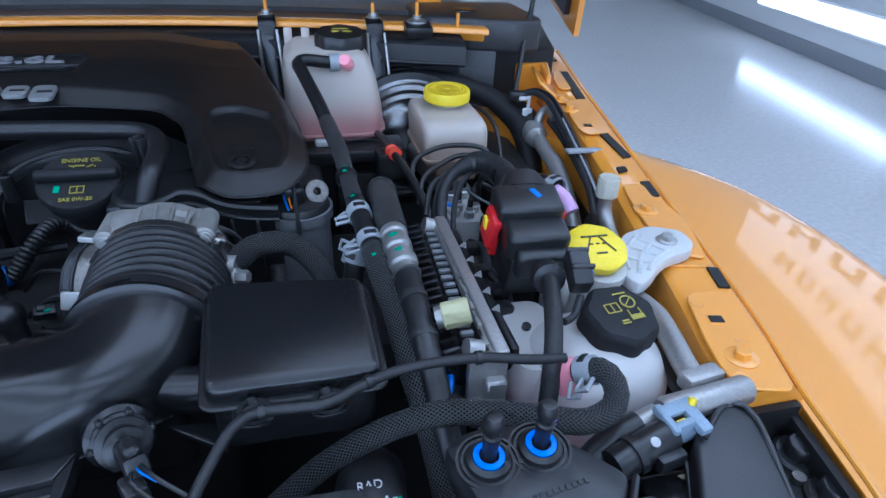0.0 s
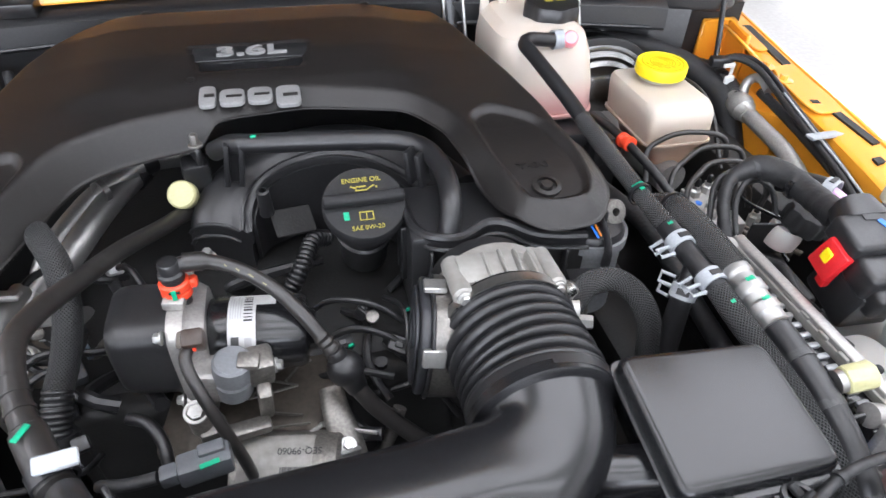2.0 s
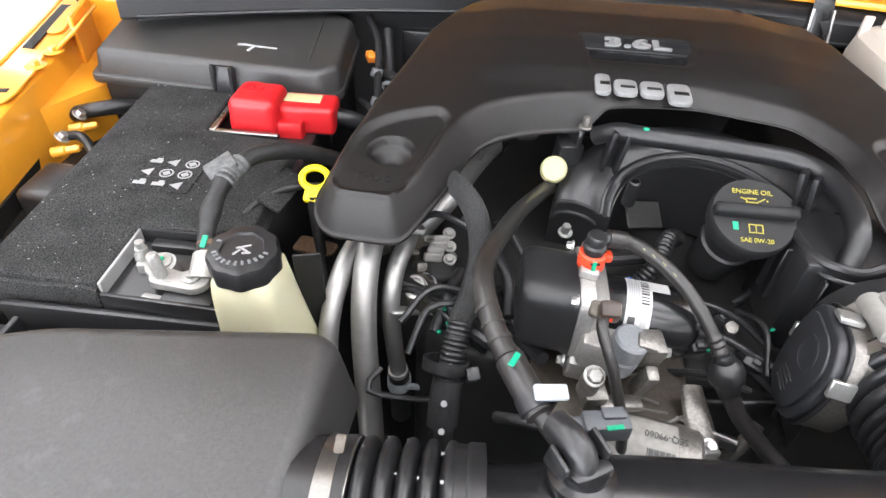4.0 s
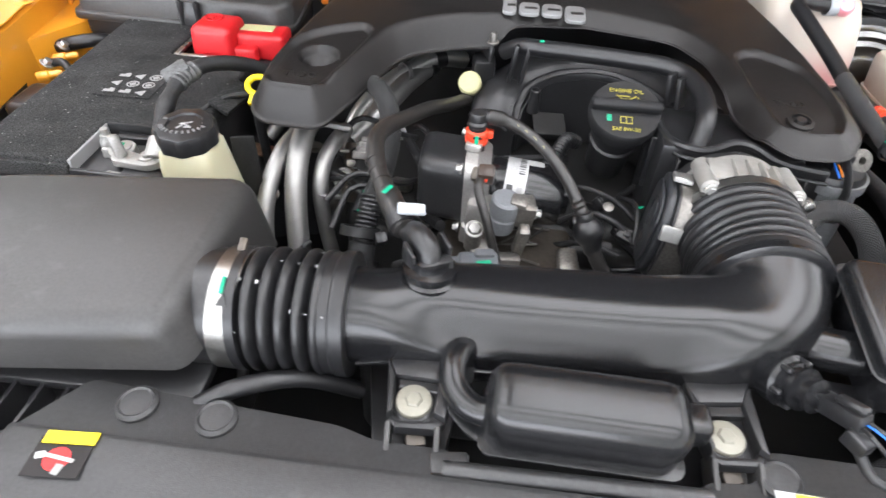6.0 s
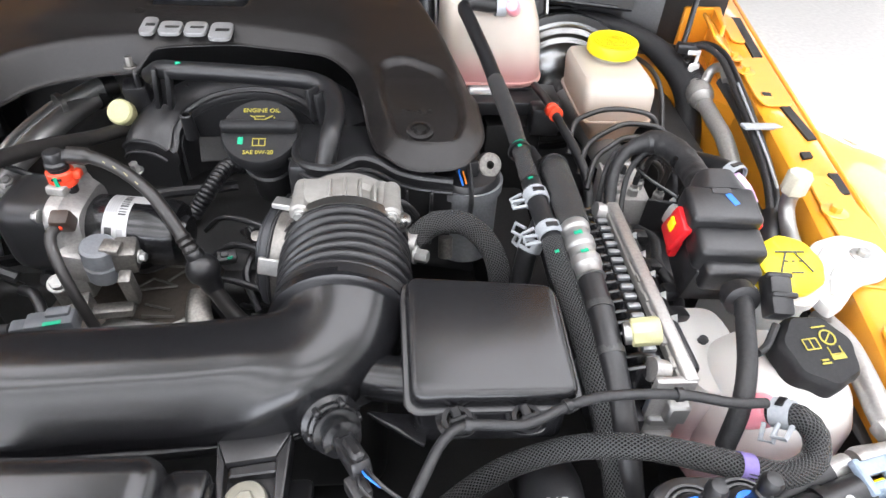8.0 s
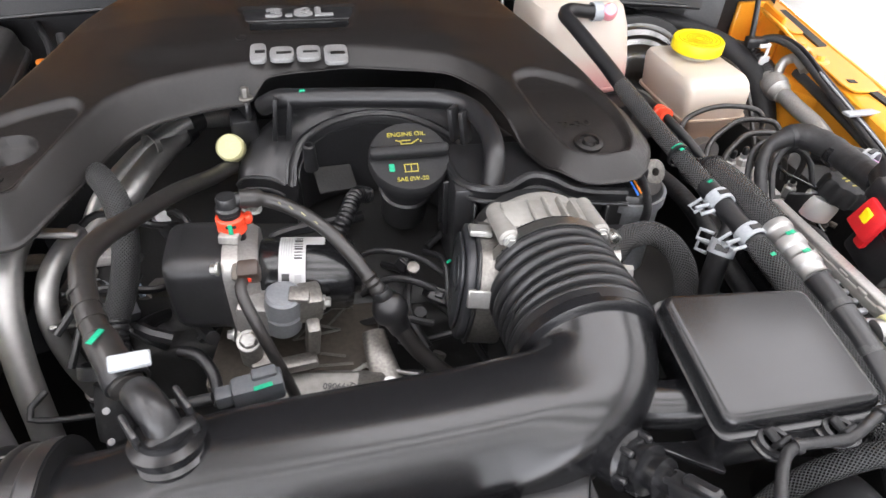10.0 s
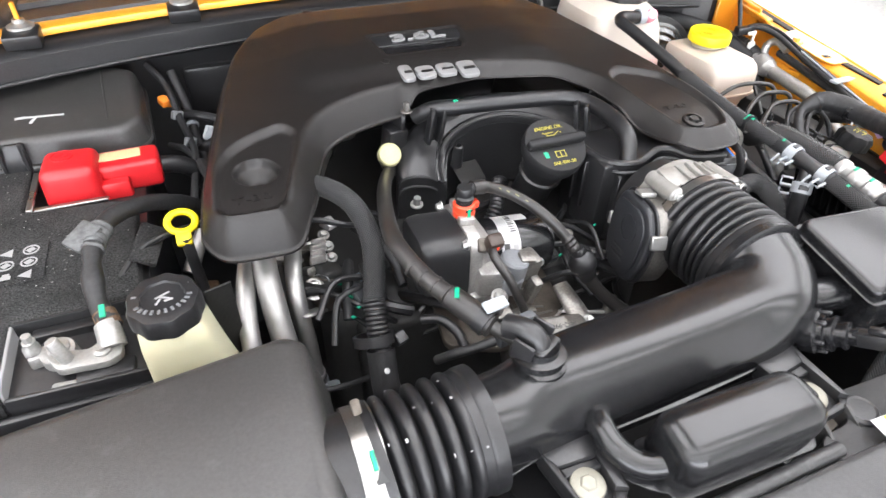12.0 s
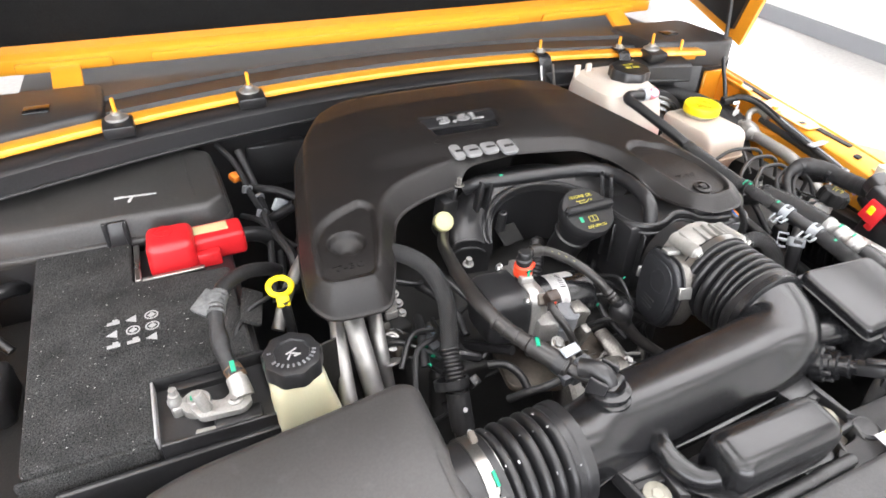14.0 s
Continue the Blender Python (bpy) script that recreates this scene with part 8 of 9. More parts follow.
st = thing("cowl_stud", (0.675, 0.857, 1.22), "orange painted stud on the cowl flange", "stud")
part("stud", lathe([(0.003, 0), (0.003, 0.02), (0.002, 0.021)], (0.675, cowl_y(0.675), 1.231), n=10), "orange", st)

boost = thing("brake_booster", (0.56, 0.86, 0.98), "round grey metal brake booster drum", "brake booster")
part("drum", lathe([(0.110, -0.05), (0.110, -0.004), (0.107, 0.003), (0.101, 0.007), (0.096, 0.007), (0.090, 0.013), (0.084, 0.013), (0.078, 0.018), (0.070, 0.018), (0.062, 0.022), (0.056, 0.027), (0.030, 0.030), (0, 0.031)], (0.590, 0.825, 1.055), (0, -1, 0), 44), "booster", boost)
part("rim", lathe([(0.110, 0), (0.114, 0.002), (0.114, 0.010), (0.110, 0.012)], (0.590, 0.832, 1.055), (0, -1, 0), 44), "rubber", boost)
part("master_cylinder", tube([(0.600, 0.80, 1.045), (0.618, 0.70, 1.045), (0.625, 0.63, 1.045)], 0.022, 20), "alu", boost, "cast aluminium master cylinder")
brk = thing("brake_reservoir", (0.63, 0.71, 1.05), "milky brake fluid reservoir with yellow cap", "brake reservoir")
part("tank", loft([((0.626, 0.690, 1.062), R_, U, 0.030, 0.046), ((0.625, 0.692, 1.082), R_, U, 0.035, 0.052), ((0.623, 0.696, 1.094), R_, U, 0.0445, 0.064), ((0.623, 0.696, 1.0985), R_, U, 0.0455, 0.065), ((0.622, 0.699, 1.132), R_, U, 0.0465, 0.066), ((0.622, 0.702, 1.1405), R_, U, 0.0455, 0.064), ((0.622, 0.704, 1.146), R_, U, 0.0425, 0.060), ((0.622, 0.706, 1.1485), R_, U, 0.036, 0.052)], 56, 9.0), "bottle_brake", brk)
part("seam", loft([((0.623, 0.6965, 1.0965), R_, U, 0.0482, 0.0675), ((0.623, 0.6965, 1.0995), R_, U, 0.0482, 0.0675)], 56, 9.0), "bottle_brake", brk)
part("neck", lathe([(0.024, 0), (0.024, 0.014)], (0.627, 0.722, 1.146), n=24), "bottle_brake", brk)
ycap = part("cap", lathe([(0.0325, 0), (0.0335, 0.001), (0.0335, 0.013), (0.032, 0.015), (0.029, 0.0152), (0.0285, 0.0145), (0, 0.0145)], (0.627, 0.720, 1.157), (0, -0.05, 1), 44), "yellow", brk, "yellow screw cap")
for k in range(14):
    a = math.tau * k / 14
    part("embossing", box((0.627 + 0.022 * math.cos(a), 0.719 + 0.022 * math.sin(a), 1.1718 - 0.001 * math.sin(a)), (0.0022, 0.0065, 0.0008), 0.0002, 1, (0, 0, math.degrees(a))), "yellow_dark", ycap)
for r in (0.0275, 0.0170, 0.0135, 0.0100, 0.0065):
    part("ring", lathe([(r, 0), (r, 0.0008), (r - 0.0012, 0.0008), (r - 0.0012, 0)], (0.627, 0.719, 1.1714), (0, -0.05, 1), 30), "yellow_dark", ycap)

ins = thing("insulated_hose", (0.66, 0.83, 1.05), "thick black foam covered hose along the bulkhead", "hose")
part("hose", tube([(0.51, 0.868, 1.135), (0.58, 0.862, 1.150), (0.66, 0.845, 1.148), (0.72, 0.815, 1.130), (0.752, 0.775, 1.108), (0.762, 0.735, 1.085), (0.762, 0.700, 1.045), (0.752, 0.655, 1.000), (0.74, 0.60, 0.95)], lambda s, t: 0.013 + 0.005 * smooth(0.18, 0.27, s), 18), "cap", ins)
part("ledge", box((0.59, 0.885, 1.180), (0.11, 0.03, 0.030), 0.004, 2, (0, 0, -6)), "black", ins, "black plastic ledge")

# ---------------------------------------------------------------- refrigerant fittings along the wing
ac = thing("refrigerant_line", (0.76, 0.66, 1.0), "bare aluminium refrigerant joint and pipe beside the wing", "refrigerant pipe")
part("joint", lathe([(0.0115, -0.027), (0.0135, -0.025), (0.0135, -0.018), (0.0165, -0.015), (0.0182, -0.008), (0.0182, 0.002), (0.0165, 0.006), (0.0165, 0.010), (0.0135, 0.013), (0.0120, 0.024)], (0.768, 0.712, 1.098), (-0.12, -0.93, -0.1), 32), "tin", ac, "round aluminium joint")
part("pipe", tube([(0.767, 0.700, 1.097), (0.763, 0.655, 1.094), (0.757, 0.595, 1.090), (0.748, 0.53, 1.070), (0.738, 0.46, 1.03)], 0.0108, 18), "tin", ac)
part("sleeve", tube([(0.772, 0.728, 1.101), (0.776, 0.748, 1.105), (0.774, 0.772, 1.112), (0.762, 0.800, 1.118), (0.735, 0.828, 1.118)], rings_of(0.0135, 0.0015, 0.006), 18, 0.002), "rubber", ac, "black ribbed sleeve")
part("branch", tube([(0.775, 0.725, 1.105), (0.785, 0.735, 1.125), (0.793, 0.722, 1.135), (0.790, 0.695, 1.128)], 0.007, 14), "tube", ac)
wc = thing("wing_harness", (0.77, 0.7, 1.05), "twin black wiring harness clipped along the wing", "wiring loom")
part("cable", tube([(0.758, 0.775, 1.142), (0.775, 0.760, 1.150), (0.788, 0.725, 1.146), (0.785, 0.66, 1.130), (0.772, 0.58, 1.118), (0.755, 0.50, 1.108), (0.735, 0.44, 1.098), (0.715, 0.405, 1.085)], 0.0045, 10), "tape", wc)
part("cable", tube([(0.790, 0.71, 1.12), (0.788, 0.65, 1.112), (0.776, 0.57, 1.106), (0.762, 0.50, 1.10), (0.745, 0.44, 1.092), (0.722, 0.395, 1.08)], 0.0066, 12), "tape", wc)
part("cable", tube([(0.763, 0.780, 1.142), (0.782, 0.764, 1.152), (0.795, 0.728, 1.150), (0.792, 0.66, 1.134), (0.779, 0.58, 1.1215), (0.764, 0.51, 1.112), (0.748, 0.455, 1.104), (0.730, 0.42, 1.090)], 0.0034, 10), "rubber", wc)
part("cable", tube([(0.789, 0.668, 1.1375), (0.776, 0.585, 1.1245), (0.764, 0.520, 1.1165), (0.752, 0.465, 1.109)], 0.0016, 8), "grey", wc, "pale thin wire")
part("cable", tube([(0.752, 0.775, 1.142), (0.765, 0.80, 1.17), (0.785, 0.84, 1.215), (0.80, 0.86, 1.26), (0.81, 0.88, 1.32)], 0.004, 10), "rubber", wc, "thin hose up to the bonnet")
part("head", box((0.760, 0.772, 1.142), (0.034, 0.016, 0.014), 0.003, 2, (0, 0, -10)), "black", wc)
part("clip", merge(box((0.770, 0.757, 1.128), (0.005, 0.004, 0.034), 0.001, 1), box((0.762, 0.755, 1.142), (0.018, 0.004, 0.006), 0.001, 1), box((0.768, 0.754, 1.118), (0.016, 0.005, 0.018), 0.002, 1)), "white", wc, "white plastic clip")
part("saddle", box((0.780, 0.572, 1.1265), (0.056, 0.013, 0.004), 0.0015, 2, (0, 4, 8)), "grey", wc, "grey harness saddle")
part("boot", tube([(0.735, 0.435, 1.096), (0.722, 0.405, 1.086), (0.712, 0.38, 1.07)], 0.0125, 14), "rubber", wc, "black rubber boot")
sv = thing("service_port", (0.735, 0.41, 1.05), "aluminium service port with beige hexagonal cap", "service port")
part("cap", lathe([(0.0105, 0), (0.0125, 0.002), (0.0125, 0.022), (0.011, 0.024), (0, 0.024)], (0.737, 0.426, 1.132), (0, 0, 1), 8), "beige", sv, "beige cap")
part("stem", tube([(0.737, 0.426, 1.134), (0.737, 0.423, 1.116), (0.735, 0.405, 1.103), (0.728, 0.375, 1.098), (0.72, 0.345, 1.09)], 0.008, 14), "tube", sv)
hs = thing("heater_stub", (0.69, 0.45, 1.05), "black hose end with lilac cap and sprung clip", "hose")
part("hose", tube([(0.668, 0.505, 1.118), (0.682, 0.475, 1.128), (0.690, 0.457, 1.130)], 0.013, 16), "rubber", hs)
clamp_on(hs, (0.689, 0.459, 1.130), (0.4, -0.9, 0), 0.0133, True)
part("cap", tube([(0.690, 0.457, 1.130), (0.696, 0.443, 1.125), (0.701, 0.430, 1.114)], lambda s, t: 0.0072 + 0.0016 * s / t, 18), "lilac", hs, "translucent lilac cap")

# ---------------------------------------------------------------- brake hydraulic unit, control unit and its plug
absu = thing("brake_hydraulic_unit", (0.605, 0.48, 1.0), "cast aluminium brake hydraulic block with pipe nuts on a black body", "brake unit")
part("block", box((0.598, 0.512, 1.052), (0.046, 0.072, 0.070), 0.0035, 2, (0, 0, -4)), "case_pale", absu)
part("edge", box((0.5765, 0.512, 1.0885), (0.004, 0.070, 0.006), 0.001, 1, (0, 0, -4)), "case_pale", absu)
part("body", box((0.612, 0.425, 1.025), (0.075, 0.090, 0.070), 0.006, 2, (0, 0, -6)), "black", absu, "black electronics body")
for x, y in ((0.588, 0.535), (0.607, 0.540), (0.592, 0.508), (0.610, 0.500), (0.600, 0.487), (0.625, 0.476)):
    nut = part("pipe_nut", lathe([(0.0068, -0.004), (0.0068, 0.008), (0.0048, 0.010), (0.0048, 0.014)], (x, y, 1.087), n=6), "zinc", absu)
    part("sleeve", lathe([(0.0034, 0.012), (0.0034, 0.022), (0.002, 0.024)], (x, y, 1.087), n=8), "rubber", nut)
part("boss", lathe([(0.0085, 0), (0.0085, 0.005), (0.0065, 0.007), (0.003, 0.007), (0.003, 0.003), (0, 0.003)], (0.583, 0.496, 1.087), n=20), "alu", absu, "drilled boss")
part("seal_dot", lathe([(0.004, 0), (0.004, 0.0014), (0, 0.002)], (0.585, 0.520, 1.087), n=14), "wire_blue", absu, "blue paint dot")
gb = thing("hydraulic_bracket", (0.62, 0.465, 1.0), "thin black bent steel bracket round the hydraulic block", "bracket")
part("sheet", box((0.624, 0.452, 1.082), (0.042, 0.003, 0.046), 0.001, 1, (8, 0, -14)), "black", gb)
part("rim", tube([(0.592, 0.478, 1.128), (0.606, 0.470, 1.118), (0.626, 0.458, 1.110), (0.640, 0.446, 1.104), (0.644, 0.440, 1.092), (0.636, 0.436, 1.078), (0.640, 0.425, 1.070)], 0.0020, 8), "glassy", gb)
for k in range(3):
    part("rail", tube([(0.606 + 0.012 * k, 0.500, 1.066), (0.650 + 0.012 * k, 0.442, 1.060)], 0.0034, 8, 0.02, straight=True), "plate", gb, "dull grey rail")
wtb = thing("washer_bottle", (0.640, 0.446, 1.0), "cream filler neck with black scalloped cap and yellow print", "washer bottle")
part("neck", lathe([(0.010, -0.020), (0.0175, -0.017), (0.0185, -0.006), (0.0180, 0.003), (0.016, 0.008)], (0.643, 0.447, 1.094), (0.12, -0.10, 1), 32), "bottle_front", wtb)
WC = Vector((0.652, 0.441, 1.102))
WN = Vector((0.16, -0.14, 0.97)).normalized()
wcap = part("cap", lathe([(0.0205, 0), (0.0225, 0.002), (0.0225, 0.016), (0.0195, 0.021), (0.014, 0.0225), (0, 0.0225)], WC, WN, 72, 9, 0.07), "cap", wtb, "black scalloped cap")
wm = face_pose(WC + WN * 0.0226, WN)
for dx, dy, sx, sy, turn in ((-0.006, 0.004, 0.007, 0.0018, 20), (-0.004, 0.000, 0.008, 0.0018, 20), (0.004, 0.005, 0.0016, 0.008, 0), (0.007, -0.003, 0.005, 0.005, 0), (0.001, -0.007, 0.010, 0.0014, 8)):
    part("print", turned(box((dx, dy, 0.0002), (sx, sy, 0.0005), 0, 1, (0, 0, turn)), wm), "print_yellow", wcap, "yellow print")
lines = thing("brake_lines", (0.59, 0.55, 1.08), "long arched black brake lines", "brake lines")
for pts in ([(0.548, 0.575, 1.085), (0.556, 0.600, 1.112), (0.577, 0.606, 1.124), (0.602, 0.606, 1.130), (0.628, 0.598, 1.132), (0.644, 0.591, 1.1300), (0.652, 0.586, 1.122), (0.655, 0.580, 1.100)],
            [(0.546, 0.520, 1.092), (0.556, 0.541, 1.116), (0.580, 0.556, 1.126), (0.605, 0.565, 1.132), (0.632, 0.564, 1.1315), (0.648, 0.560, 1.1285), (0.655, 0.555, 1.119), (0.656, 0.550, 1.095)],
            [(0.548, 0.490, 1.092), (0.558, 0.512, 1.116), (0.576, 0.524, 1.126), (0.594, 0.533, 1.1315), (0.616, 0.532, 1.1330), (0.632, 0.526, 1.1310), (0.640, 0.518, 1.120), (0.640, 0.512, 1.095)],
            [(0.612, 0.500, 1.100), (0.611, 0.493, 1.126), (0.614, 0.484, 1.1385), (0.621, 0.478, 1.138), (0.626, 0.475, 1.126), (0.625, 0.476, 1.105)],
            [(0.600, 0.487, 1.104), (0.604, 0.492, 1.116), (0.616, 0.506, 1.120), (0.634, 0.508, 1.108), (0.640, 0.505, 1.085)],
            [(0.66, 0.78, 1.12), (0.680, 0.745, 1.135), (0.695, 0.69, 1.12), (0.69, 0.62, 1.06)]):
    part("line", tube(pts, 0.0033, 10, 0.004), "hose_gloss", lines)
fat = thing("control_unit_loom", (0.59, 0.44, 1.05), "taped wiring loom arching into the control unit plug", "wiring loom")
part("loom", tube([(0.552, 0.400, 1.075), (0.551, 0.425, 1.108), (0.558, 0.455, 1.134), (0.573, 0.474, 1.148), (0.591, 0.478, 1.157), (0.606, 0.472, 1.162), (0.617, 0.448, 1.163), (0.619, 0.414, 1.162), (0.611, 0.374, 1.167)], lambda s, t: 0.0062 + 0.0066 * smooth(0.105, 0.150, s) + 0.0004 * math.sin(s * 420), 20, 0.004), "tape", fat)
part("band", tube([(0.6180, 0.440, 1.1605), (0.6188, 0.434, 1.1598)], 0.0138, 20), "glassy", fat, "glossy tape end")
part("wire", tube([(0.562, 0.402, 1.080), (0.565, 0.432, 1.112), (0.575, 0.458, 1.132), (0.588, 0.470, 1.146), (0.600, 0.472, 1.154)], 0.0030, 8), "tape", fat)
part("wire", tube([(0.545, 0.440, 1.085), (0.552, 0.462, 1.120), (0.566, 0.484, 1.140), (0.584, 0.488, 1.150), (0.600, 0.480, 1.156)], 0.0034, 8), "tape", fat)
part("wire", tube([(0.602, 0.470, 1.150), (0.618, 0.474, 1.140), (0.630, 0.470, 1.128), (0.634, 0.458, 1.105)], 0.0030, 8), "tape", fat)
part("tie", ring_clip((0.598, 0.4755, 1.1595), (0.8, -0.2, 0.25), 0.0105, 0.0012, 0.004), "rubber", fat, "cable tie")
ecu = thing("control_unit", (0.535, 0.3, 1.0), "cast aluminium engine control unit with cooling fins", "control unit")
part("case", box((0.536, 0.303, 1.072), (0.030, 0.208, 0.100), 0.004, 2, (0, 0, 2)), "glassy", ecu, "black coated case")
part("rim", box((0.5470, 0.303, 1.128), (0.0110, 0.212, 0.013), 0.002, 3, (0, 0, 2)), "alu", ecu, "bright machined rim")
part("rim_edge", box((0.5415, 0.303, 1.1245), (0.004, 0.210, 0.010), 0.001, 2, (0, 0, 2)), "alu_pale", ecu)
for k in range(9):
    y = 0.215 + 0.0225 * k
    part("step", box((0.5420, y, 1.1300), (0.004, 0.010, 0.004), 0.001, 2, (0, 0, 2)), "alu_pale", ecu)
for k in range(18):
    part("fin_top", box((0.5325, 0.212 + 0.0112 * k, 1.1235), (0.011, 0.0055, 0.004), 0.0014, 2, (0, 0, 2)), "can_grey", ecu, "grey fin top")
for k in range(18):
    y = 0.212 + 0.0112 * k
    part("fin", box((0.520, y, 1.105), (0.017, 0.0050, 0.050), 0.003, 2, (0, -14, 2)), "glassy", ecu, "black coated fin")
for y in (0.212, 0.404):
    part("lug", lathe([(0.009, -0.006), (0.009, 0.006), (0.004, 0.0065)], (0.532, y, 1.125), (-1, 0, 0.3), 18), "alu", ecu)
part("end_plate", box((0.5400, 0.1985, 1.100), (0.030, 0.007, 0.066), 0.002, 2, (0, 0, 2)), "alu", ecu, "bright cast end plate")
part("terminal", box((0.545, 0.191, 1.105), (0.016, 0.010, 0.02), 0.002, 1), "tube", ecu)
for z in (1.09, 1.07):
    part("terminal", box((0.540, 0.195, z), (0.024, 0.008, 0.010), 0.002, 1), "tube", ecu)
ecu.rotation_euler.z = radians(-2.7)
ecu.location.x -= 0.005
shield = thing("shield_strip", (0.562, 0.32, 1.0), "black moulded strip with small white clips", "shield")
part("strip", box((0.563, 0.325, 1.055), (0.008, 0.20, 0.11), 0.003, 2), "black", shield)
for y in (0.385, 0.358, 0.331, 0.304, 0.277):
    part("clip", lathe([(0.0052, 0), (0.0036, 0.003), (0, 0.007)], (0.564, y, 1.109), (0.1, -0.1, 1), 3), "white", shield, "white pointed clip")
for y, dx in ((0.395, 0.010), (0.352, 0.006), (0.318, 0.012), (0.290, 0.008)):
    part("lug", box((0.566 + dx, y, 1.100), (0.018, 0.014, 0.012), 0.003, 2, (0, 12, 10)), "black", shield)
part("cable", tube([(0.580, 0.415, 1.095), (0.586, 0.385, 1.104), (0.580, 0.355, 1.100), (0.590, 0.325, 1.092), (0.582, 0.290, 1.085)], 0.0050, 10), "tape", shield)
plug = thing("control_unit_plug", (0.6, 0.3, 1.1), "large black connector with red lock lever", "connector")
pm = pose(0.6045, 0.322, 1.161, 14, 0, -4) @ Matrix.Scale(0.90, 4)
part("hood", turned(box((0, 0.020, 0.012), (0.066, 0.042, 0.026), 0.005, 3), pm), "black", plug)
part("neck", turned(loft([((0.004, 0.062, 0.010), (1, 0, 0), (0, 0, 1), 0.019, 0.016), ((0.002, 0.038, 0.012), (1, 0, 0), (0, 0, 1), 0.030, 0.014)], 24, 3), pm), "black", plug)
part("step", turned(box((0.002, -0.014, 0.0), (0.062, 0.034, 0.030), 0.006, 3), pm), "black", plug)
part("step", turned(box((0.004, -0.030, -0.012), (0.052, 0.030, 0.030), 0.006, 3), pm), "black", plug)
part("body", turned(box((0.002, -0.005, -0.035), (0.056, 0.060, 0.050), 0.006, 2), pm), "black", plug)
part("relief", turned(box((0.0, 0.034, 0.0255), (0.018, 0.007, 0.001), 0.0003, 1), pm), "black", plug)
part("lever", turned(merge(box((-0.036, 0.012, -0.006), (0.010, 0.030, 0.034), 0.003, 2, (0, 10, 0)), box((-0.034, 0.004, -0.022), (0.008, 0.012, 0.024), 0.002, 2)), pm), "red", plug, "red lock lever")
part("lever_stop", turned(box((0.0345, 0.008, 0.010), (0.004, 0.010, 0.008), 0.001, 1), pm), "red", plug)
part("tab", turned(box((-0.0415, 0.014, -0.002), (0.003, 0.010, 0.014), 0.001, 1), pm), "yellow", plug, "yellow tab")
part("mark", turned(box((0.008, 0.024, 0.0254), (0.006, 0.014, 0.0008), 0.0002, 1, (0, 0, 25)), pm), "wire_blue", plug, "blue crayon mark")
vl = thing("connector_loom", (0.585, 0.2, 1.05), "taped black loom hanging in front of the bottle", "wiring loom")
part("loom", tube([(0.600, 0.278, 1.142), (0.599, 0.258, 1.150), (0.592, 0.235, 1.147), (0.582, 0.205, 1.140), (0.573, 0.182, 1.125), (0.568, 0.17, 1.09)], 0.0070, 16), "tape", vl)
part("collar", lathe([(0.0095, -0.007), (0.0135, -0.006), (0.0135, 0.006), (0.0095, 0.007)], (0.599, 0.262, 1.149), (0.1, 1, -0.2), 24), "black", vl, "black collar ring")
sm = thing("small_plug", (0.622, 0.25, 1.12), "small black plug with a clip beside the cap", "connector")
part("body", box((0.621, 0.254, 1.158), (0.017, 0.034, 0.020), 0.003, 2, (30, 0, -8)), "black", sm)
for dy in (0.008, -0.006):
    part("ridge", box((0.6215, 0.254 + dy, 1.168 + dy * 0.5), (0.019, 0.004, 0.005), 0.001, 1, (30, 0, -8)), "black", sm)
part("lock", box((0.630, 0.251, 1.156), (0.003, 0.008, 0.008), 0.001, 1), "wire_blue", sm, "small blue lock")
part("lead", tube([(0.617, 0.236, 1.146), (0.606, 0.222, 1.138), (0.594, 0.214, 1.14)], 0.003, 8), "tape", sm)

# ---------------------------------------------------------------- hoses between engine and wing
can = thing("solenoid_can", (0.413, 0.432, 1.0), "grey metal purge canister with black lid and plug", "canister")
part("can", lathe([(0.030, 0), (0.032, 0.002), (0.032, 0.075), (0.0352, 0.077), (0.0352, 0.087)], (0.415, 0.452, 1.052), n=36), "can_grey", can, "dull grey can")
part("lid", lathe([(0.0325, -0.002), (0.0325, 0.003), (0.029, 0.008), (0.014, 0.012), (0, 0.012)], (0.415, 0.452, 1.137), n=36), "black", can, "black lid")
part("spout", lathe([(0.007, 0), (0.007, 0.02)], (0.392, 0.405, 1.10), (0, -0.4, -1), 14), "alu_dull", can)
part("plug", box((0.412, 0.446, 1.156), (0.020, 0.022, 0.018), 0.003, 2, (0, 0, 10)), "black", can)
part("strap", tube([(0.413, 0.440, 1.162), (0.414, 0.420, 1.153), (0.415, 0.412, 1.138), (0.415, 0.413, 1.12)], 0.006, 10, 0.006, 0.35, (1, 0, 0)), "tape", can)
part("wire", tube([(0.404, 0.445, 1.160), (0.404, 0.432, 1.156), (0.407, 0.420, 1.150)], 0.0010, 8), "wire_blue", can, "blue wire")
part("wire", tube([(0.407, 0.447, 1.160), (0.408, 0.433, 1.156), (0.410, 0.421, 1.151)], 0.0009, 8), "wire_orange", can, "orange wire")
part("eye", lathe([(0.011, -0.006), (0.012, -0.004), (0.012, 0.006), (0.011, 0.007), (0.004, 0.007), (0.004, -0.006)], (0.434, 0.452, 1.152), (0.2, -0.8, 0.5), 22), "alu_dull", can, "grey lifting eye")
can.location += Vector((-0.010, -0.010, 0.002))
h5 = thing("purge_hose", (0.4, 0.36, 1.06), "braided black hose curving from throttle to canister", "hose")
part("hose", tube([(0.348, 0.350, 1.136), (0.368, 0.364, 1.143), (0.395, 0.368, 1.140), (0.416, 0.360, 1.124), (0.428, 0.350, 1.098), (0.432, 0.340, 1.05)], 0.0106, 18), "braid", h5)

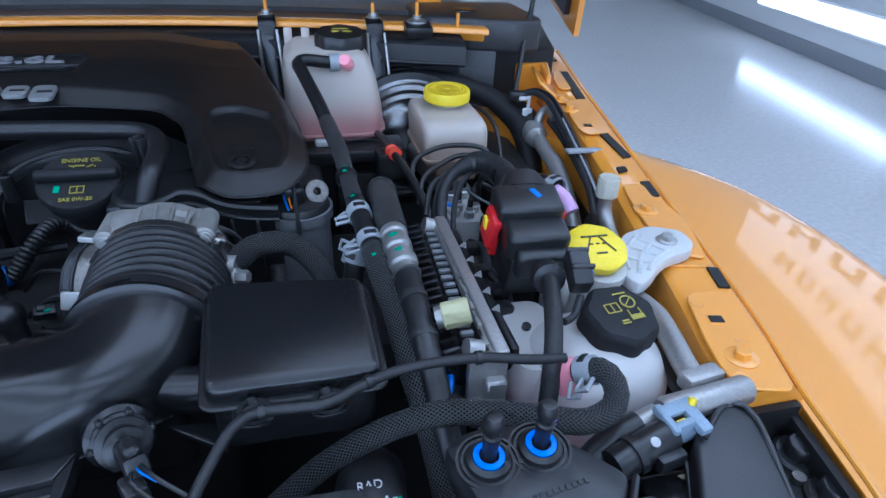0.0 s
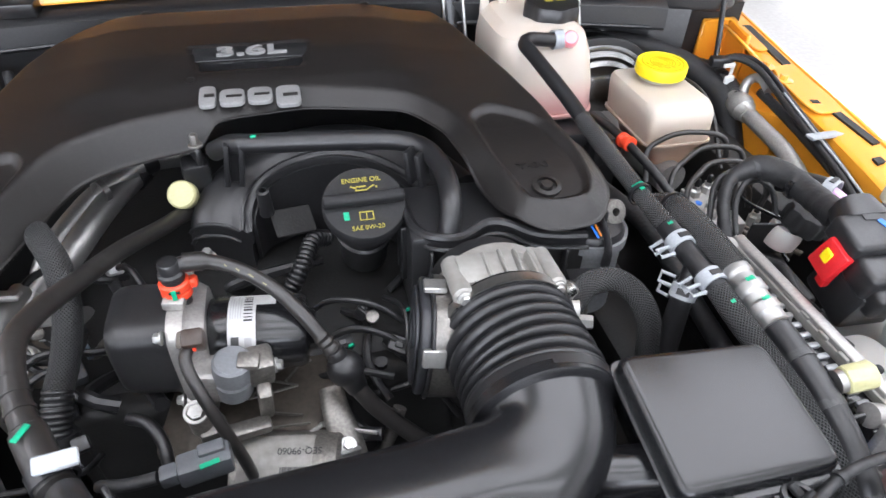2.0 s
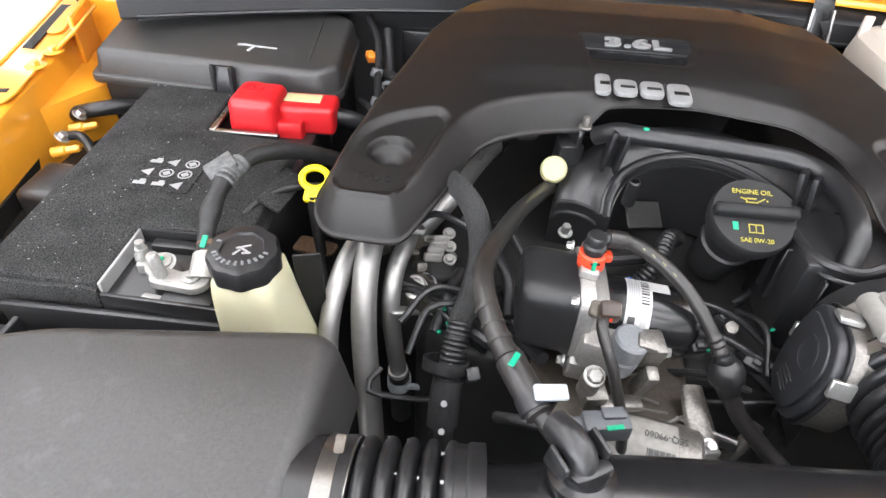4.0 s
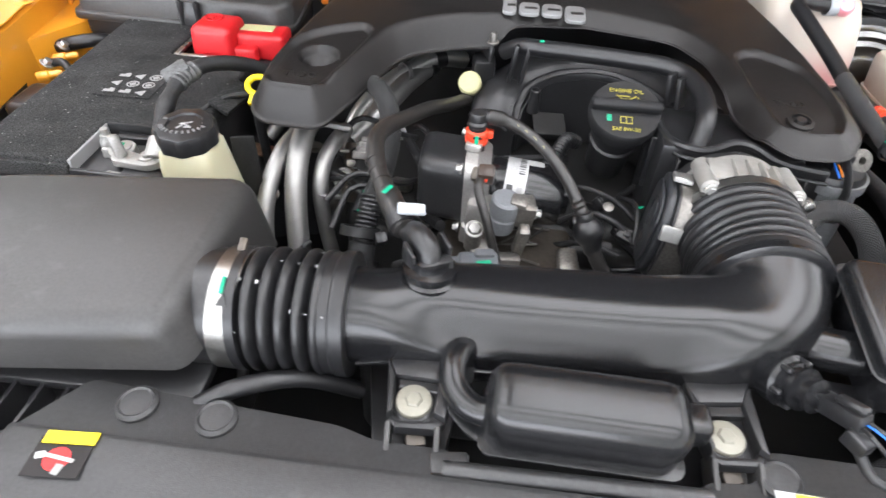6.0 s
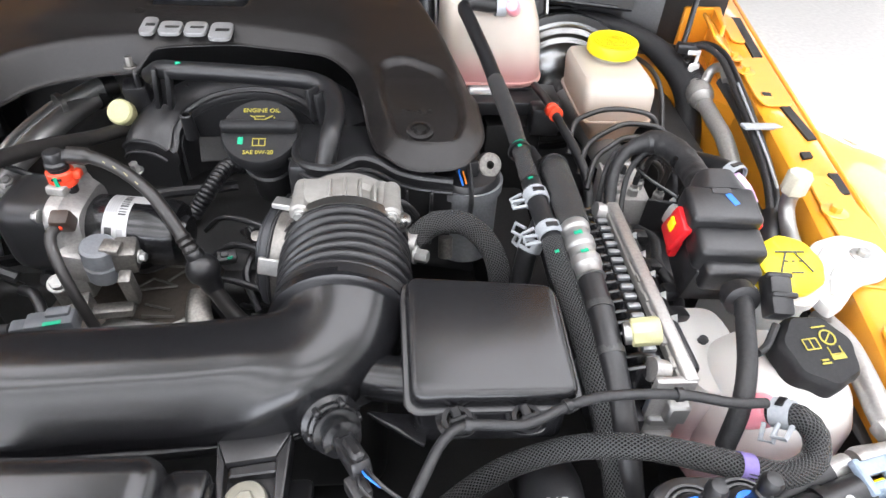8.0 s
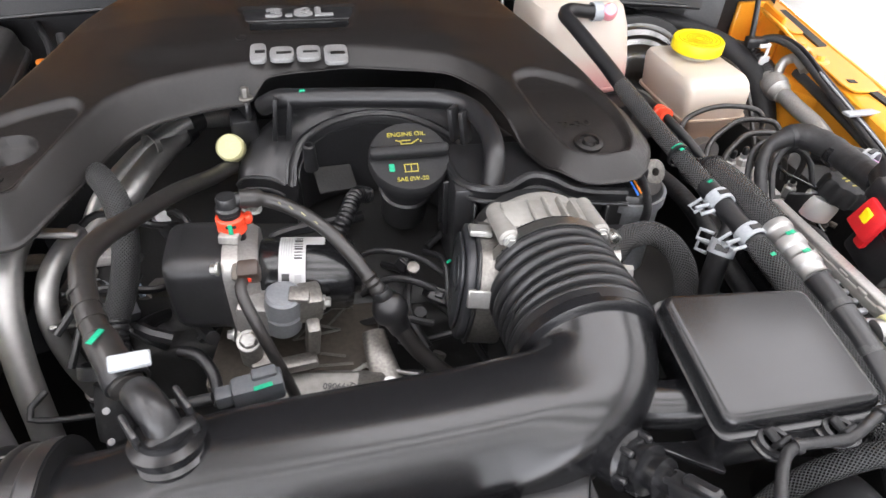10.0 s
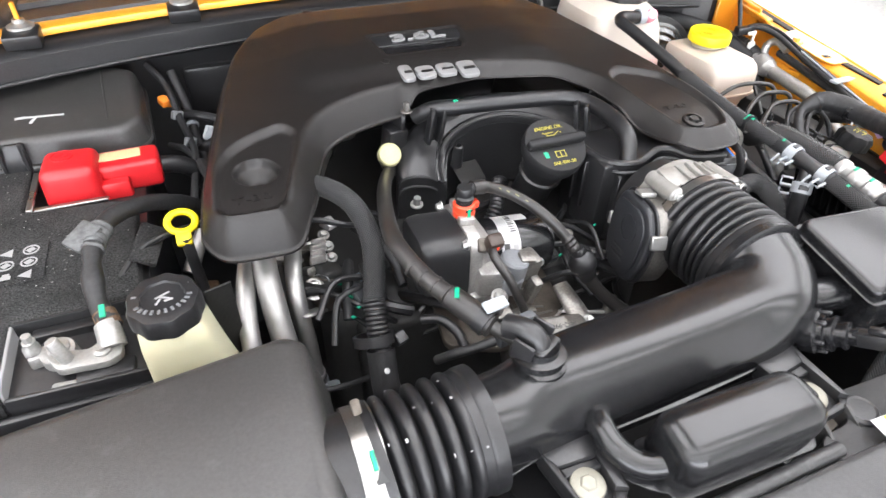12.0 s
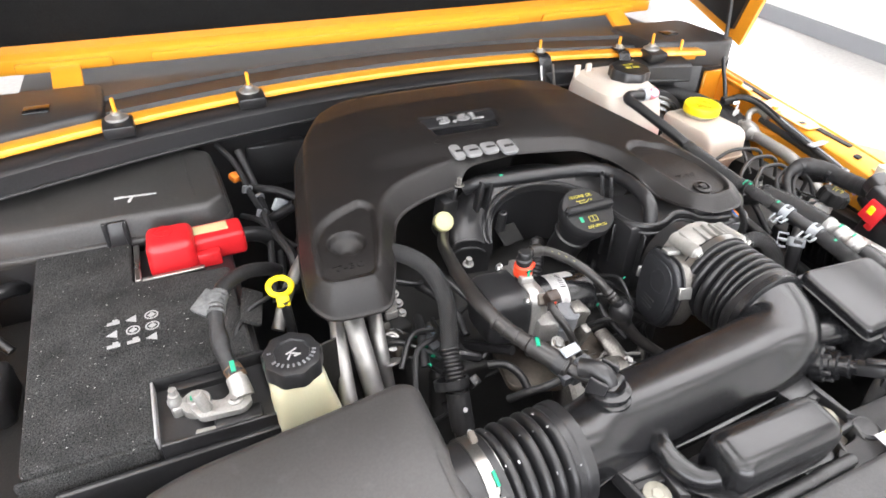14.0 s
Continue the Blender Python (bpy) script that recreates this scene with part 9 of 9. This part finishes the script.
ch1 = thing("coolant_hose", (0.46, 0.4, 1.05), "black coolant hose with braided sleeve and sprung clips", "hose")
part("hose", tube([(0.474, 0.712, 1.214), (0.455, 0.708, 1.216), (0.430, 0.704, 1.220), (0.421, 0.696, 1.217), (0.425, 0.675, 1.212), (0.440, 0.605, 1.192), (0.448, 0.56, 1.178)], 0.0083, 16), "rubber", ch1)
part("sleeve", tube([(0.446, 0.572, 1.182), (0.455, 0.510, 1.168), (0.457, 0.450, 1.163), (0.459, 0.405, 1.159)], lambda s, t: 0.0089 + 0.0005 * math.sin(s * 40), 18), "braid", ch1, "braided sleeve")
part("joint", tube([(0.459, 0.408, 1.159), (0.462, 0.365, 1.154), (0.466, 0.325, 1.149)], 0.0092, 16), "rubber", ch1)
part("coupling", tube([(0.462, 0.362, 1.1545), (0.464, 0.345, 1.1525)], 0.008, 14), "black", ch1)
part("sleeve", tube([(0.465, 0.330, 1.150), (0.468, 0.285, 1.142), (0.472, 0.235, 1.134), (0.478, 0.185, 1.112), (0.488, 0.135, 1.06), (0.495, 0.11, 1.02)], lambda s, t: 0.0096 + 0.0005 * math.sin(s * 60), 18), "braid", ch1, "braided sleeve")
clamp_on(ch1, (0.4605, 0.384, 1.1565), (0.08, -1, -0.1), 0.0097)
clamp_on(ch1, (0.4645, 0.340, 1.1515), (0.1, -1, -0.12), 0.0097)
clamp_on(ch1, (0.468, 0.7115, 1.2145), (1, 0.1, 0), 0.0098, False)
part("tie", ring_clip((0.456, 0.452, 1.163), (0.1, -1, 0), 0.0104, 0.0012, 0.004), "rubber", ch1, "cable tie")
for c, a, w, l in (((0.4565, 0.456, 1.1635), (0.1, -1, 0), 0.012, 0.0026), ((0.4570, 0.450, 1.1632), (0.1, -1, 0), 0.004, 0.007), ((0.459, 0.400, 1.1588), (0.08, -1, -0.1), 0.0045, 0.0025), ((0.4665, 0.312, 1.1468), (0.05, -1, -0.15), 0.0035, 0.003)):
    dab(ch1, c, a, 0.0097, w, l)
part("branch", tube([(0.4635, 0.362, 1.1535), (0.4590, 0.357, 1.142), (0.4520, 0.350, 1.126), (0.4480, 0.344, 1.100), (0.446, 0.338, 1.06)], lambda s, t: 0.0082 + 0.0012 * smooth(0.018, 0.022, s), 16, 0.004), "rubber", ch1, "branch hose of the tee")
clamp_on(ch1, (0.4538, 0.3520, 1.1300), (0.35, 0.35, 0.85), 0.0097)
ch2 = thing("refrigerant_hose", (0.487, 0.35, 1.05), "thick refrigerant hose with aluminium coupling and cream valve cap", "hose")
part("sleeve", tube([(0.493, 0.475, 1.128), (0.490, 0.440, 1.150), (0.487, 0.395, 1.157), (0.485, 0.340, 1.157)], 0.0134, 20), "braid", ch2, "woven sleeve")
part("tie", ring_clip((0.490, 0.442, 1.1495), (0.1, -1, 0.4), 0.0137, 0.0015, 0.004), "rubber", ch2, "cable tie")
part("coupling", tube([(0.485, 0.342, 1.157), (0.485, 0.318, 1.155), (0.487, 0.285, 1.149)], lambda s, t: 0.0116 + 0.0015 * max(-0.6, min(0.6, 2.0 * math.sin(s * 330))), 22, 0.0012), "tube", ch2, "crimped aluminium coupling")
dab(ch2, (0.485, 0.322, 1.1553), (0, -1, -0.1), 0.0130, 0.007, 0.0035)
dab(ch2, (0.486, 0.303, 1.1525), (0, -1, -0.15), 0.0130, 0.006, 0.0030)
part("hose", tube([(0.487, 0.288, 1.149), (0.487, 0.250, 1.143), (0.487, 0.210, 1.132), (0.490, 0.170, 1.105), (0.497, 0.13, 1.05)], 0.0103, 18), "rubber", ch2)
for c, a in (((0.487, 0.257, 1.144), (0, -1, -0.15)), ((0.487, 0.221, 1.135), (0, -1, -0.25))):
    part("band", ring_clip(c, a, 0.0105, 0.001, 0.006), "matt", ch2, "grey tape band")
part("valve", lathe([(0.0085, 0), (0.0085, 0.006)], (0.499, 0.233, 1.143), (0.95, -0.12, 0.25), 18), "tube", ch2)
part("valve_cap", lathe([(0.0095, 0.005), (0.0105, 0.006), (0.0105, 0.024), (0.009, 0.026), (0, 0.026)], (0.499, 0.233, 1.143), (0.95, -0.12, 0.25), 8), "cream", ch2, "cream valve cap")
ch3 = thing("overflow_hose", (0.5, 0.14, 1.05), "braided black overflow hose crossing the front", "hose")
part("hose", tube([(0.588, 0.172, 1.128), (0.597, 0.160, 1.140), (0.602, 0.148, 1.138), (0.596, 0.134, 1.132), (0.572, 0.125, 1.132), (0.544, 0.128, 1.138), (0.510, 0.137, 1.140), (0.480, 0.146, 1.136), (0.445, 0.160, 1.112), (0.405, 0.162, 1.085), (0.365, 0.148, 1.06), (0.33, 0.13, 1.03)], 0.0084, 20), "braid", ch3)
clamp_on(ch3, (0.592, 0.167, 1.134), (0.5, -0.6, 0.5), 0.0088, True)
part("tape", tube([(0.549, 0.1275, 1.1372), (0.540, 0.1290, 1.1385)], 0.0088, 18), "purple", ch3, "purple tape ring")
thn = thing("sensor_loom", (0.45, 0.155, 1.14), "thin taped wire looping across the resonator and hoses", "wire")
part("wire", tube([(0.306, 0.128, 1.140), (0.318, 0.106, 1.126), (0.332, 0.104, 1.128), (0.346, 0.124, 1.142), (0.360, 0.146, 1.150), (0.376, 0.156, 1.150), (0.412, 0.156, 1.149), (0.440, 0.166, 1.152), (0.468, 0.170, 1.156), (0.512, 0.168, 1.158), (0.545, 0.162, 1.156), (0.572, 0.165, 1.150)], 0.0034, 10), "tape", thn, "taped wire")
for p, d in (((0.376, 0.156, 1.150), (1, 0, 0)), ((0.440, 0.166, 1.152), (0.9, 0.3, 0)), ((0.512, 0.168, 1.158), (1, 0, 0))):
    part("tie", ring_clip(p, d, 0.0037, 0.001, 0.004), "rubber", thn, "black cable tie")
part("plug_end", box((0.310, 0.124, 1.138), (0.012, 0.016, 0.012), 0.002, 2, (0, 0, 30)), "black", thn, "black plug end")
vc = thing("vacuum_line", (0.52, 0.56, 1.05), "thin black line with a red clip", "hose")
part("line", tube([(0.522, 0.69, 1.12), (0.526, 0.645, 1.125), (0.531, 0.600, 1.123), (0.545, 0.545, 1.108), (0.552, 0.50, 1.09), (0.545, 0.45, 1.06)], 0.0054, 12), "rubber", vc)
part("clip", lathe([(0.0065, -0.010), (0.0090, -0.0095), (0.0090, -0.004), (0.0072, -0.003), (0.0072, 0.002), (0.0090, 0.003), (0.0090, 0.0085), (0.0065, 0.009)], (0.530, 0.608, 1.124), (0.12, -1, 0.1), 18), "red_clip", vc, "orange red clip")
bp = thing("side_cable", (0.51, 0.45, 1.0), "black cable bundle below the hoses", "cable")
part("cable", tube([(0.51, 0.62, 1.06), (0.515, 0.50, 1.075), (0.512, 0.38, 1.06), (0.505, 0.25, 1.05)], 0.010, 12), "tape", bp)
# lower case: its near black colour stands for the shade below the hoses
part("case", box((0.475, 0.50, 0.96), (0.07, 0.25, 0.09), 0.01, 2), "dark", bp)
part("case", box((0.505, 0.24, 1.06), (0.022, 0.10, 0.07), 0.004, 2), "black", bp)
part("wire", tube([(0.500, 0.205, 1.085), (0.503, 0.20, 1.10), (0.506, 0.21, 1.105)], 0.003, 8), "wire_blue", bp, "blue wire")

# ---------------------------------------------------------------- front bottles
fbt = thing("expansion_tank", (0.63, 0.225, 0.98), "milky round expansion tank with black cap and pink coolant", "coolant bottle")
part("tank", loft([((0.630, 0.222, 1.0), R_, U, 0.056, 0.052), ((0.630, 0.222, 1.05), R_, U, 0.060, 0.056), ((0.630, 0.222, 1.085), R_, U, 0.058, 0.054), ((0.632, 0.222, 1.105), R_, U, 0.048, 0.045), ((0.634, 0.222, 1.116), R_, U, 0.034, 0.033), ((0.635, 0.221, 1.120), R_, U, 0.026, 0.026)], 44, 2.5), "bottle_front", fbt)
part("shoulder", loft([((0.588, 0.255, 1.02), R_, U, 0.030, 0.050), ((0.588, 0.255, 1.085), R_, U, 0.030, 0.050), ((0.588, 0.255, 1.098), R_, U, 0.026, 0.045)], 32, 4.0), "bottle_front", fbt)
part("stub", lathe([(0.013, -0.01), (0.012, 0.008), (0.009, 0.016)], (0.587, 0.182, 1.116), (0.1, -0.5, 0.8), 20), "pink", fbt, "pink outlet stub")
FA = Vector((0.06, -0.22, 0.97)).normalized()
fcap = part("cap", lathe([(0.0275, -0.002), (0.0300, 0.0), (0.0300, 0.014), (0.0290, 0.0175), (0.0265, 0.0205), (0.010, 0.0225), (0, 0.0225)], (0.643, 0.221, 1.121), FA, 96, 7, 0.040), "cap", fbt, "black scalloped pressure cap")
fm = face_pose(Vector((0.643, 0.221, 1.121)) + FA * 0.0226, FA, (-0.15, 1, 0)) @ Matrix.Scale(0.84, 4)
book = [local_box(fm, (-0.010 + dx, 0.004, 0.0004), (0.001, 0.010, 0.0006)) for dx in (-0.007, 0, 0.007)] + [local_box(fm, (-0.010, 0.004 + dy, 0.0004), (0.014, 0.001, 0.0006)) for dy in (-0.005, 0.005)]
part("print", merge(*book), "print_yellow", fcap, "yellow book pictogram")
part("print", merge(lathe([(0.0065, 0), (0.0065, 0.0006), (0.0053, 0.0006), (0.0053, 0)], fm @ Vector((0.009, 0.008, 0.0002)), FA, 24), local_box(fm @ pose(0.009, 0.008, 0, 0, 0, 40), (0, 0, 0.0004), (0.012, 0.0012, 0.0006))), "print_yellow", fcap, "yellow prohibition pictogram")
part("print", merge(local_box(fm, (0.009, -0.008, 0.0004), (0.014, 0.001, 0.0006)), local_box(fm, (0.009, -0.011, 0.0004), (0.014, 0.004, 0.0006)), local_box(fm, (0.003, -0.005, 0.0004), (0.001, 0.008, 0.0006)), local_box(fm, (0.015, -0.005, 0.0004), (0.001, 0.008, 0.0006))), "print_yellow", fcap, "yellow engine pictogram")
part("print", merge(local_box(fm, (-0.006, -0.012, 0.0004), (0.007, 0.0016, 0.0006)), local_box(fm, (-0.006, -0.015, 0.0004), (0.009, 0.0016, 0.0006)), local_box(fm, (0.006, 0.019, 0.0004), (0.014, 0.0014, 0.0006))), "print_yellow", fcap)
part("pin", lathe([(0.004, 0), (0.004, 0.004), (0, 0.005)], (0.586, 0.262, 1.098), (0, -0.3, 1), 14), "rubber", fbt, "black rubber pin")
ws = thing("washer_filler", (0.67, 0.31, 1.0), "white washer filler neck with yellow cap and bolted arm", "washer filler")
part("neck", lathe([(0.020, 0), (0.020, 0.05), (0.023, 0.052), (0.023, 0.060)], (0.664, 0.300, 1.075), (0, -0.15, 1), 28), "white", ws)
WA = Vector((0.02, -0.30, 0.95)).normalized()
wcap = part("cap", lathe([(0.026, -0.004), (0.0275, -0.002), (0.0275, 0.004), (0.025, 0.006), (0, 0.0065)], (0.661, 0.300, 1.146), WA, 64, 8, 0.018), "yellow", ws, "yellow washer cap")
part("skirt", lathe([(0.0245, -0.018), (0.0245, -0.004)], (0.661, 0.300, 1.146), WA, 30), "yellow", wcap)
part("tab", turned(box((-0.027, 0.010, 0.002), (0.014, 0.012, 0.005), 0.002, 2), face_pose((0.661, 0.300, 1.146), WA)), "yellow", wcap)
wm = face_pose(Vector((0.661, 0.300, 1.146)) + WA * 0.0066, WA)
wsh = [local_box(wm @ pose(0.0, 0.010, 0, 0, 0, 0), (0, 0, 0.0004), (0.026, 0.0014, 0.0007)), local_box(wm @ pose(-0.009, 0.0, 0, 0, 0, -28), (0, 0, 0.0004), (0.0014, 0.021, 0.0007)), local_box(wm @ pose(0.009, 0.0, 0, 0, 0, 28), (0, 0, 0.0004), (0.0014, 0.021, 0.0007)), local_box(wm, (0, -0.010, 0.0004), (0.010, 0.0014, 0.0007))]
wsh += [local_box(wm, (-0.006 + 0.006 * k, 0.001, 0.0004), (0.003, 0.0012, 0.0007)) for k in range(3)]
part("print", merge(*wsh), "print_dark", wcap, "dark windscreen pictogram")
arm = slab(rounded([(0.684, 0.285), (0.694, 0.325), (0.722, 0.355), (0.755, 0.366), (0.784, 0.352), (0.784, 0.326), (0.770, 0.311), (0.744, 0.305), (0.726, 0.293), (0.708, 0.276), (0.690, 0.266)], 0.008, 4), 1.114, 1.127, 0.003)
am = part("arm", arm, "white", ws, "white nylon arm")
for pts in ([(0.692, 0.290, 1.1272), (0.706, 0.322, 1.1272), (0.735, 0.349, 1.1272)], [(0.699, 0.283, 1.1272), (0.714, 0.308, 1.1272), (0.740, 0.331, 1.1272)], [(0.710, 0.286, 1.1272), (0.726, 0.302, 1.1272), (0.748, 0.315, 1.1272)], [(0.699, 0.312, 1.1272), (0.720, 0.296, 1.1272)], [(0.710, 0.332, 1.1272), (0.734, 0.306, 1.1272)], [(0.727, 0.346, 1.1272), (0.746, 0.313, 1.1272)]):
    part("rib", tube(pts, 0.0022, 8), "white", am)
bolt(ws, (0.757, 0.333, 1.127), "zinc", r=0.006, h=0.007, flange=0.0105)
part("tank", box((0.675, 0.325, 1.03), (0.06, 0.10, 0.11), 0.012, 3), "white", ws)

acp = thing("receiver_pipe", (0.68, 0.17, 1.05), "bare aluminium receiver and pipe beside the expansion tank", "refrigerant pipe")
part("receiver", lathe([(0.009, -0.004), (0.0108, 0), (0.0108, 0.070), (0.009, 0.073), (0, 0.074)], (0.648, 0.146, 1.104), (1, 0.10, 0.02), 26), "alu", acp, "aluminium cylinder")
part("pipe", tube([(0.640, 0.145, 1.103), (0.622, 0.141, 1.100)], 0.0085, 16), "alu", acp)
part("pipe", tube([(0.700, 0.285, 1.10), (0.701, 0.250, 1.105), (0.694, 0.215, 1.107), (0.688, 0.185, 1.106), (0.686, 0.165, 1.105)], 0.0095, 18), "alu", acp)
part("block", box((0.690, 0.168, 1.108), (0.034, 0.015, 0.014), 0.003, 2, (0, 0, 8)), "alu", acp)
part("hose", tube([(0.624, 0.1415, 1.100), (0.605, 0.137, 1.096), (0.585, 0.130, 1.085), (0.565, 0.12, 1.06)], 0.0105, 16), "rubber", acp, "rubber hose end")
snp = thing("pressure_sensor", (0.62, 0.12, 1.05), "black pressure sensor plug with grey lock", "connector")
part("body", tube([(0.592, 0.115, 1.096), (0.615, 0.121, 1.100), (0.640, 0.128, 1.104)], 0.0115, 18), "black", snp)
part("collar", tube([(0.606, 0.1185, 1.0985), (0.612, 0.120, 1.0995)], 0.0135, 18), "black", snp)
part("lock", merge(box((0.648, 0.137, 1.116), (0.030, 0.010, 0.006), 0.002, 2, (10, 0, 12)), box((0.6365, 0.130, 1.114), (0.006, 0.024, 0.007), 0.002, 2, (10, 0, 12)), box((0.6575, 0.129, 1.1135), (0.010, 0.026, 0.007), 0.002, 2, (10, 0, 12))), "lock", snp, "blue grey lock")
part("seal", box((0.646, 0.127, 1.113), (0.009, 0.004, 0.004), 0.001, 1, (10, 0, 12)), "yellow", snp, "yellow seal")
part("lock", box((0.648, 0.125, 1.106), (0.024, 0.006, 0.020), 0.002, 2, (0, 0, 12)), "lock", snp)
part("seal", lathe([(0.003, 0), (0.003, 0.005)], (0.659, 0.137, 1.117), (0.3, 0.3, 0.8), 12), "yellow", snp, "yellow seal")
part("latch", box((0.632, 0.112, 1.097), (0.022, 0.010, 0.012), 0.002, 2, (0, 0, 12)), "black", snp)
part("dot", lathe([(0.0035, 0), (0.0035, 0.001), (0, 0.001)], (0.621, 0.117, 1.1105), (0, -0.4, 0.9), 14), "paper", snp, "white paint dot")
hl = thing("headlamp_housing", (0.67, 0.09, 0.95), "black headlamp housing with adjuster caps", "headlamp")
hb_ = slab(rounded([(0.655, 0.122), (0.684, 0.142), (0.704, 0.147), (0.712, 0.128), (0.700, 0.06), (0.688, -0.02), (0.610, -0.02), (0.636, 0.08)], 0.008, 4), 1.0, 1.104, 0.007, 4, True)
for v in hb_.verts:
    v.co.z -= 0.30 * max(0, 0.115 - v.co.y)
part("housing", hb_, "case_black", hl)
part("ridge", tube([(0.660, 0.118, 1.104), (0.686, 0.138, 1.106), (0.701, 0.142, 1.106), (0.708, 0.126, 1.104), (0.698, 0.07, 1.088)], 0.0024, 8), "case_black", hl)
part("lower", slab(rounded([(0.700, 0.112), (0.742, 0.142), (0.772, 0.132), (0.764, 0.06), (0.740, 0.0), (0.695, 0.0)], 0.008, 3), 0.99, 1.056, 0.005, 3, True), "case_black", hl, "black adjuster carrier")
for x, y, r in ((0.757, 0.124, 1.0), (0.754, 0.087, 1.0), (0.728, 0.075, 0.8)):
    part("adjuster", merge(lathe([(0.0175 * r, 0), (0.0175 * r, 0.004), (0.0150 * r, 0.006), (0.0135 * r, 0.006)], (x, y, 1.055), (0, -0.1, 1), 28), lathe([(0.0110 * r, 0.004), (0.0110 * r, 0.015), (0.0095 * r, 0.017), (0, 0.0172)], (x, y, 1.055), (0, -0.1, 1), 8)), "black", hl, "round adjuster cap")
part("screw", lathe([(0.005, 0), (0.005, 0.006), (0, 0.006)], (0.742, 0.104, 1.056), n=12), "alu_dull", hl)
part("inner", box((0.640, 0.100, 1.050), (0.05, 0.04, 0.05), 0.004, 2), "glassy", hl)
part("frame", tube([(0.620, 0.122, 1.086), (0.640, 0.128, 1.088), (0.652, 0.118, 1.082), (0.640, 0.085, 1.070)], 0.0028, 8), "black", hl, "moulded inner frame")
part("seal", lathe([(0.009, 0), (0.009, 0.008), (0.006, 0.008), (0.006, 0)], (0.650, 0.108, 1.066), (-0.4, -0.3, 0.8), 18), "cream", hl, "cream bulb seal")
bl = thing("blue_ring_carrier", (0.51, 0.09, 1.05), "black carrier plate with two rubber pins in blue rings", "mounting plate")
part("plate", slab(rounded([(0.474, 0.110), (0.492, 0.119), (0.532, 0.117), (0.570, 0.070), (0.556, 0.052), (0.545, 0.060), (0.530, 0.046), (0.512, 0.058), (0.486, 0.060)], 0.008, 4), 1.128, 1.150, 0.004, 2), "black", bl)
part("edge", tube([(0.476, 0.072, 1.150), (0.488, 0.058, 1.150), (0.511, 0.055, 1.150), (0.530, 0.044, 1.150), (0.546, 0.057, 1.150), (0.557, 0.050, 1.150), (0.571, 0.068, 1.150)], 0.0022, 8), "black", bl, "raised moulded edge")
for x, y in ((0.4955, 0.0935), (0.5265, 0.0960)):
    sock = part("socket", lathe([(0.0122, 0), (0.0122, 0.005), (0.0095, 0.007), (0.0095, 0.003)], (x, y, 1.149), (0, -0.1, 1), 26), "black", bl)
    for r in (0.0150, 0.0180):
        part("rib", lathe([(r, 0), (r, 0.0025), (r - 0.0014, 0.0025), (r - 0.0014, 0)], (x, y, 1.149), (0, -0.1, 1), 26), "black", sock)
    part("ring", lathe([(0.0088, 0.003), (0.0088, 0.0075), (0.0056, 0.008), (0.0056, 0.003)], (x, y, 1.149), (0, -0.1, 1), 28), "blue", sock, "bright blue ring")
    part("pin", lathe([(0.0044, 0.003), (0.0044, 0.019), (0.0051, 0.020), (0.0051, 0.023), (0.0040, 0.024), (0.0040, 0.028), (0.0058, 0.030), (0.0058, 0.034), (0.0042, 0.037), (0, 0.038)], (x, y, 1.149), (0.02, -0.03, 1), 22), "rubber", sock, "rubber pin")
for k in range(9):
    part("text_bar", box((0.513 + 0.0038 * k, 0.0665 + 0.0006 * k, 1.1504), (0.0024, 0.0035, 0.0006), 0.0002, 1), "matt", bl)
rh = thing("radiator_hose", (0.43, 0.12, 0.95), "thick black radiator hose with white print", "hose")
part("hose", tube([(0.445, 0.19, 1.02), (0.440, 0.165, 1.060), (0.436, 0.140, 1.078), (0.432, 0.110, 1.078), (0.430, 0.06, 1.055)], 0.0235, 26), "rubber", rh)
part("print", text_mesh("RAD", 0.008, face_pose((0.4345, 0.128, 1.1035), (0, -0.25, 1))), "paper", rh, "white lettering")
for k in range(6):
    part("text_bar", turned(box((0, 0, 0), (0.0042, 0.008, 0.0012), 0.0003, 1), face_pose((0.4205 + 0.0055 * k, 0.1165, 1.1020 - 0.0006 * abs(k - 2.5) ** 2), (0, -0.1, 1))), "paper", rh, "white print bar")
part("clip", ring_clip((0.431, 0.100, 1.0745), (0, -1, -0.2), 0.0238, 0.0018, 0.010), "grey", rh, "pale sprung clip")
part("mark", box((0.4515, 0.120, 1.0955), (0.004, 0.005, 0.0015), 0.0004, 1), "green", rh, "green paint mark")
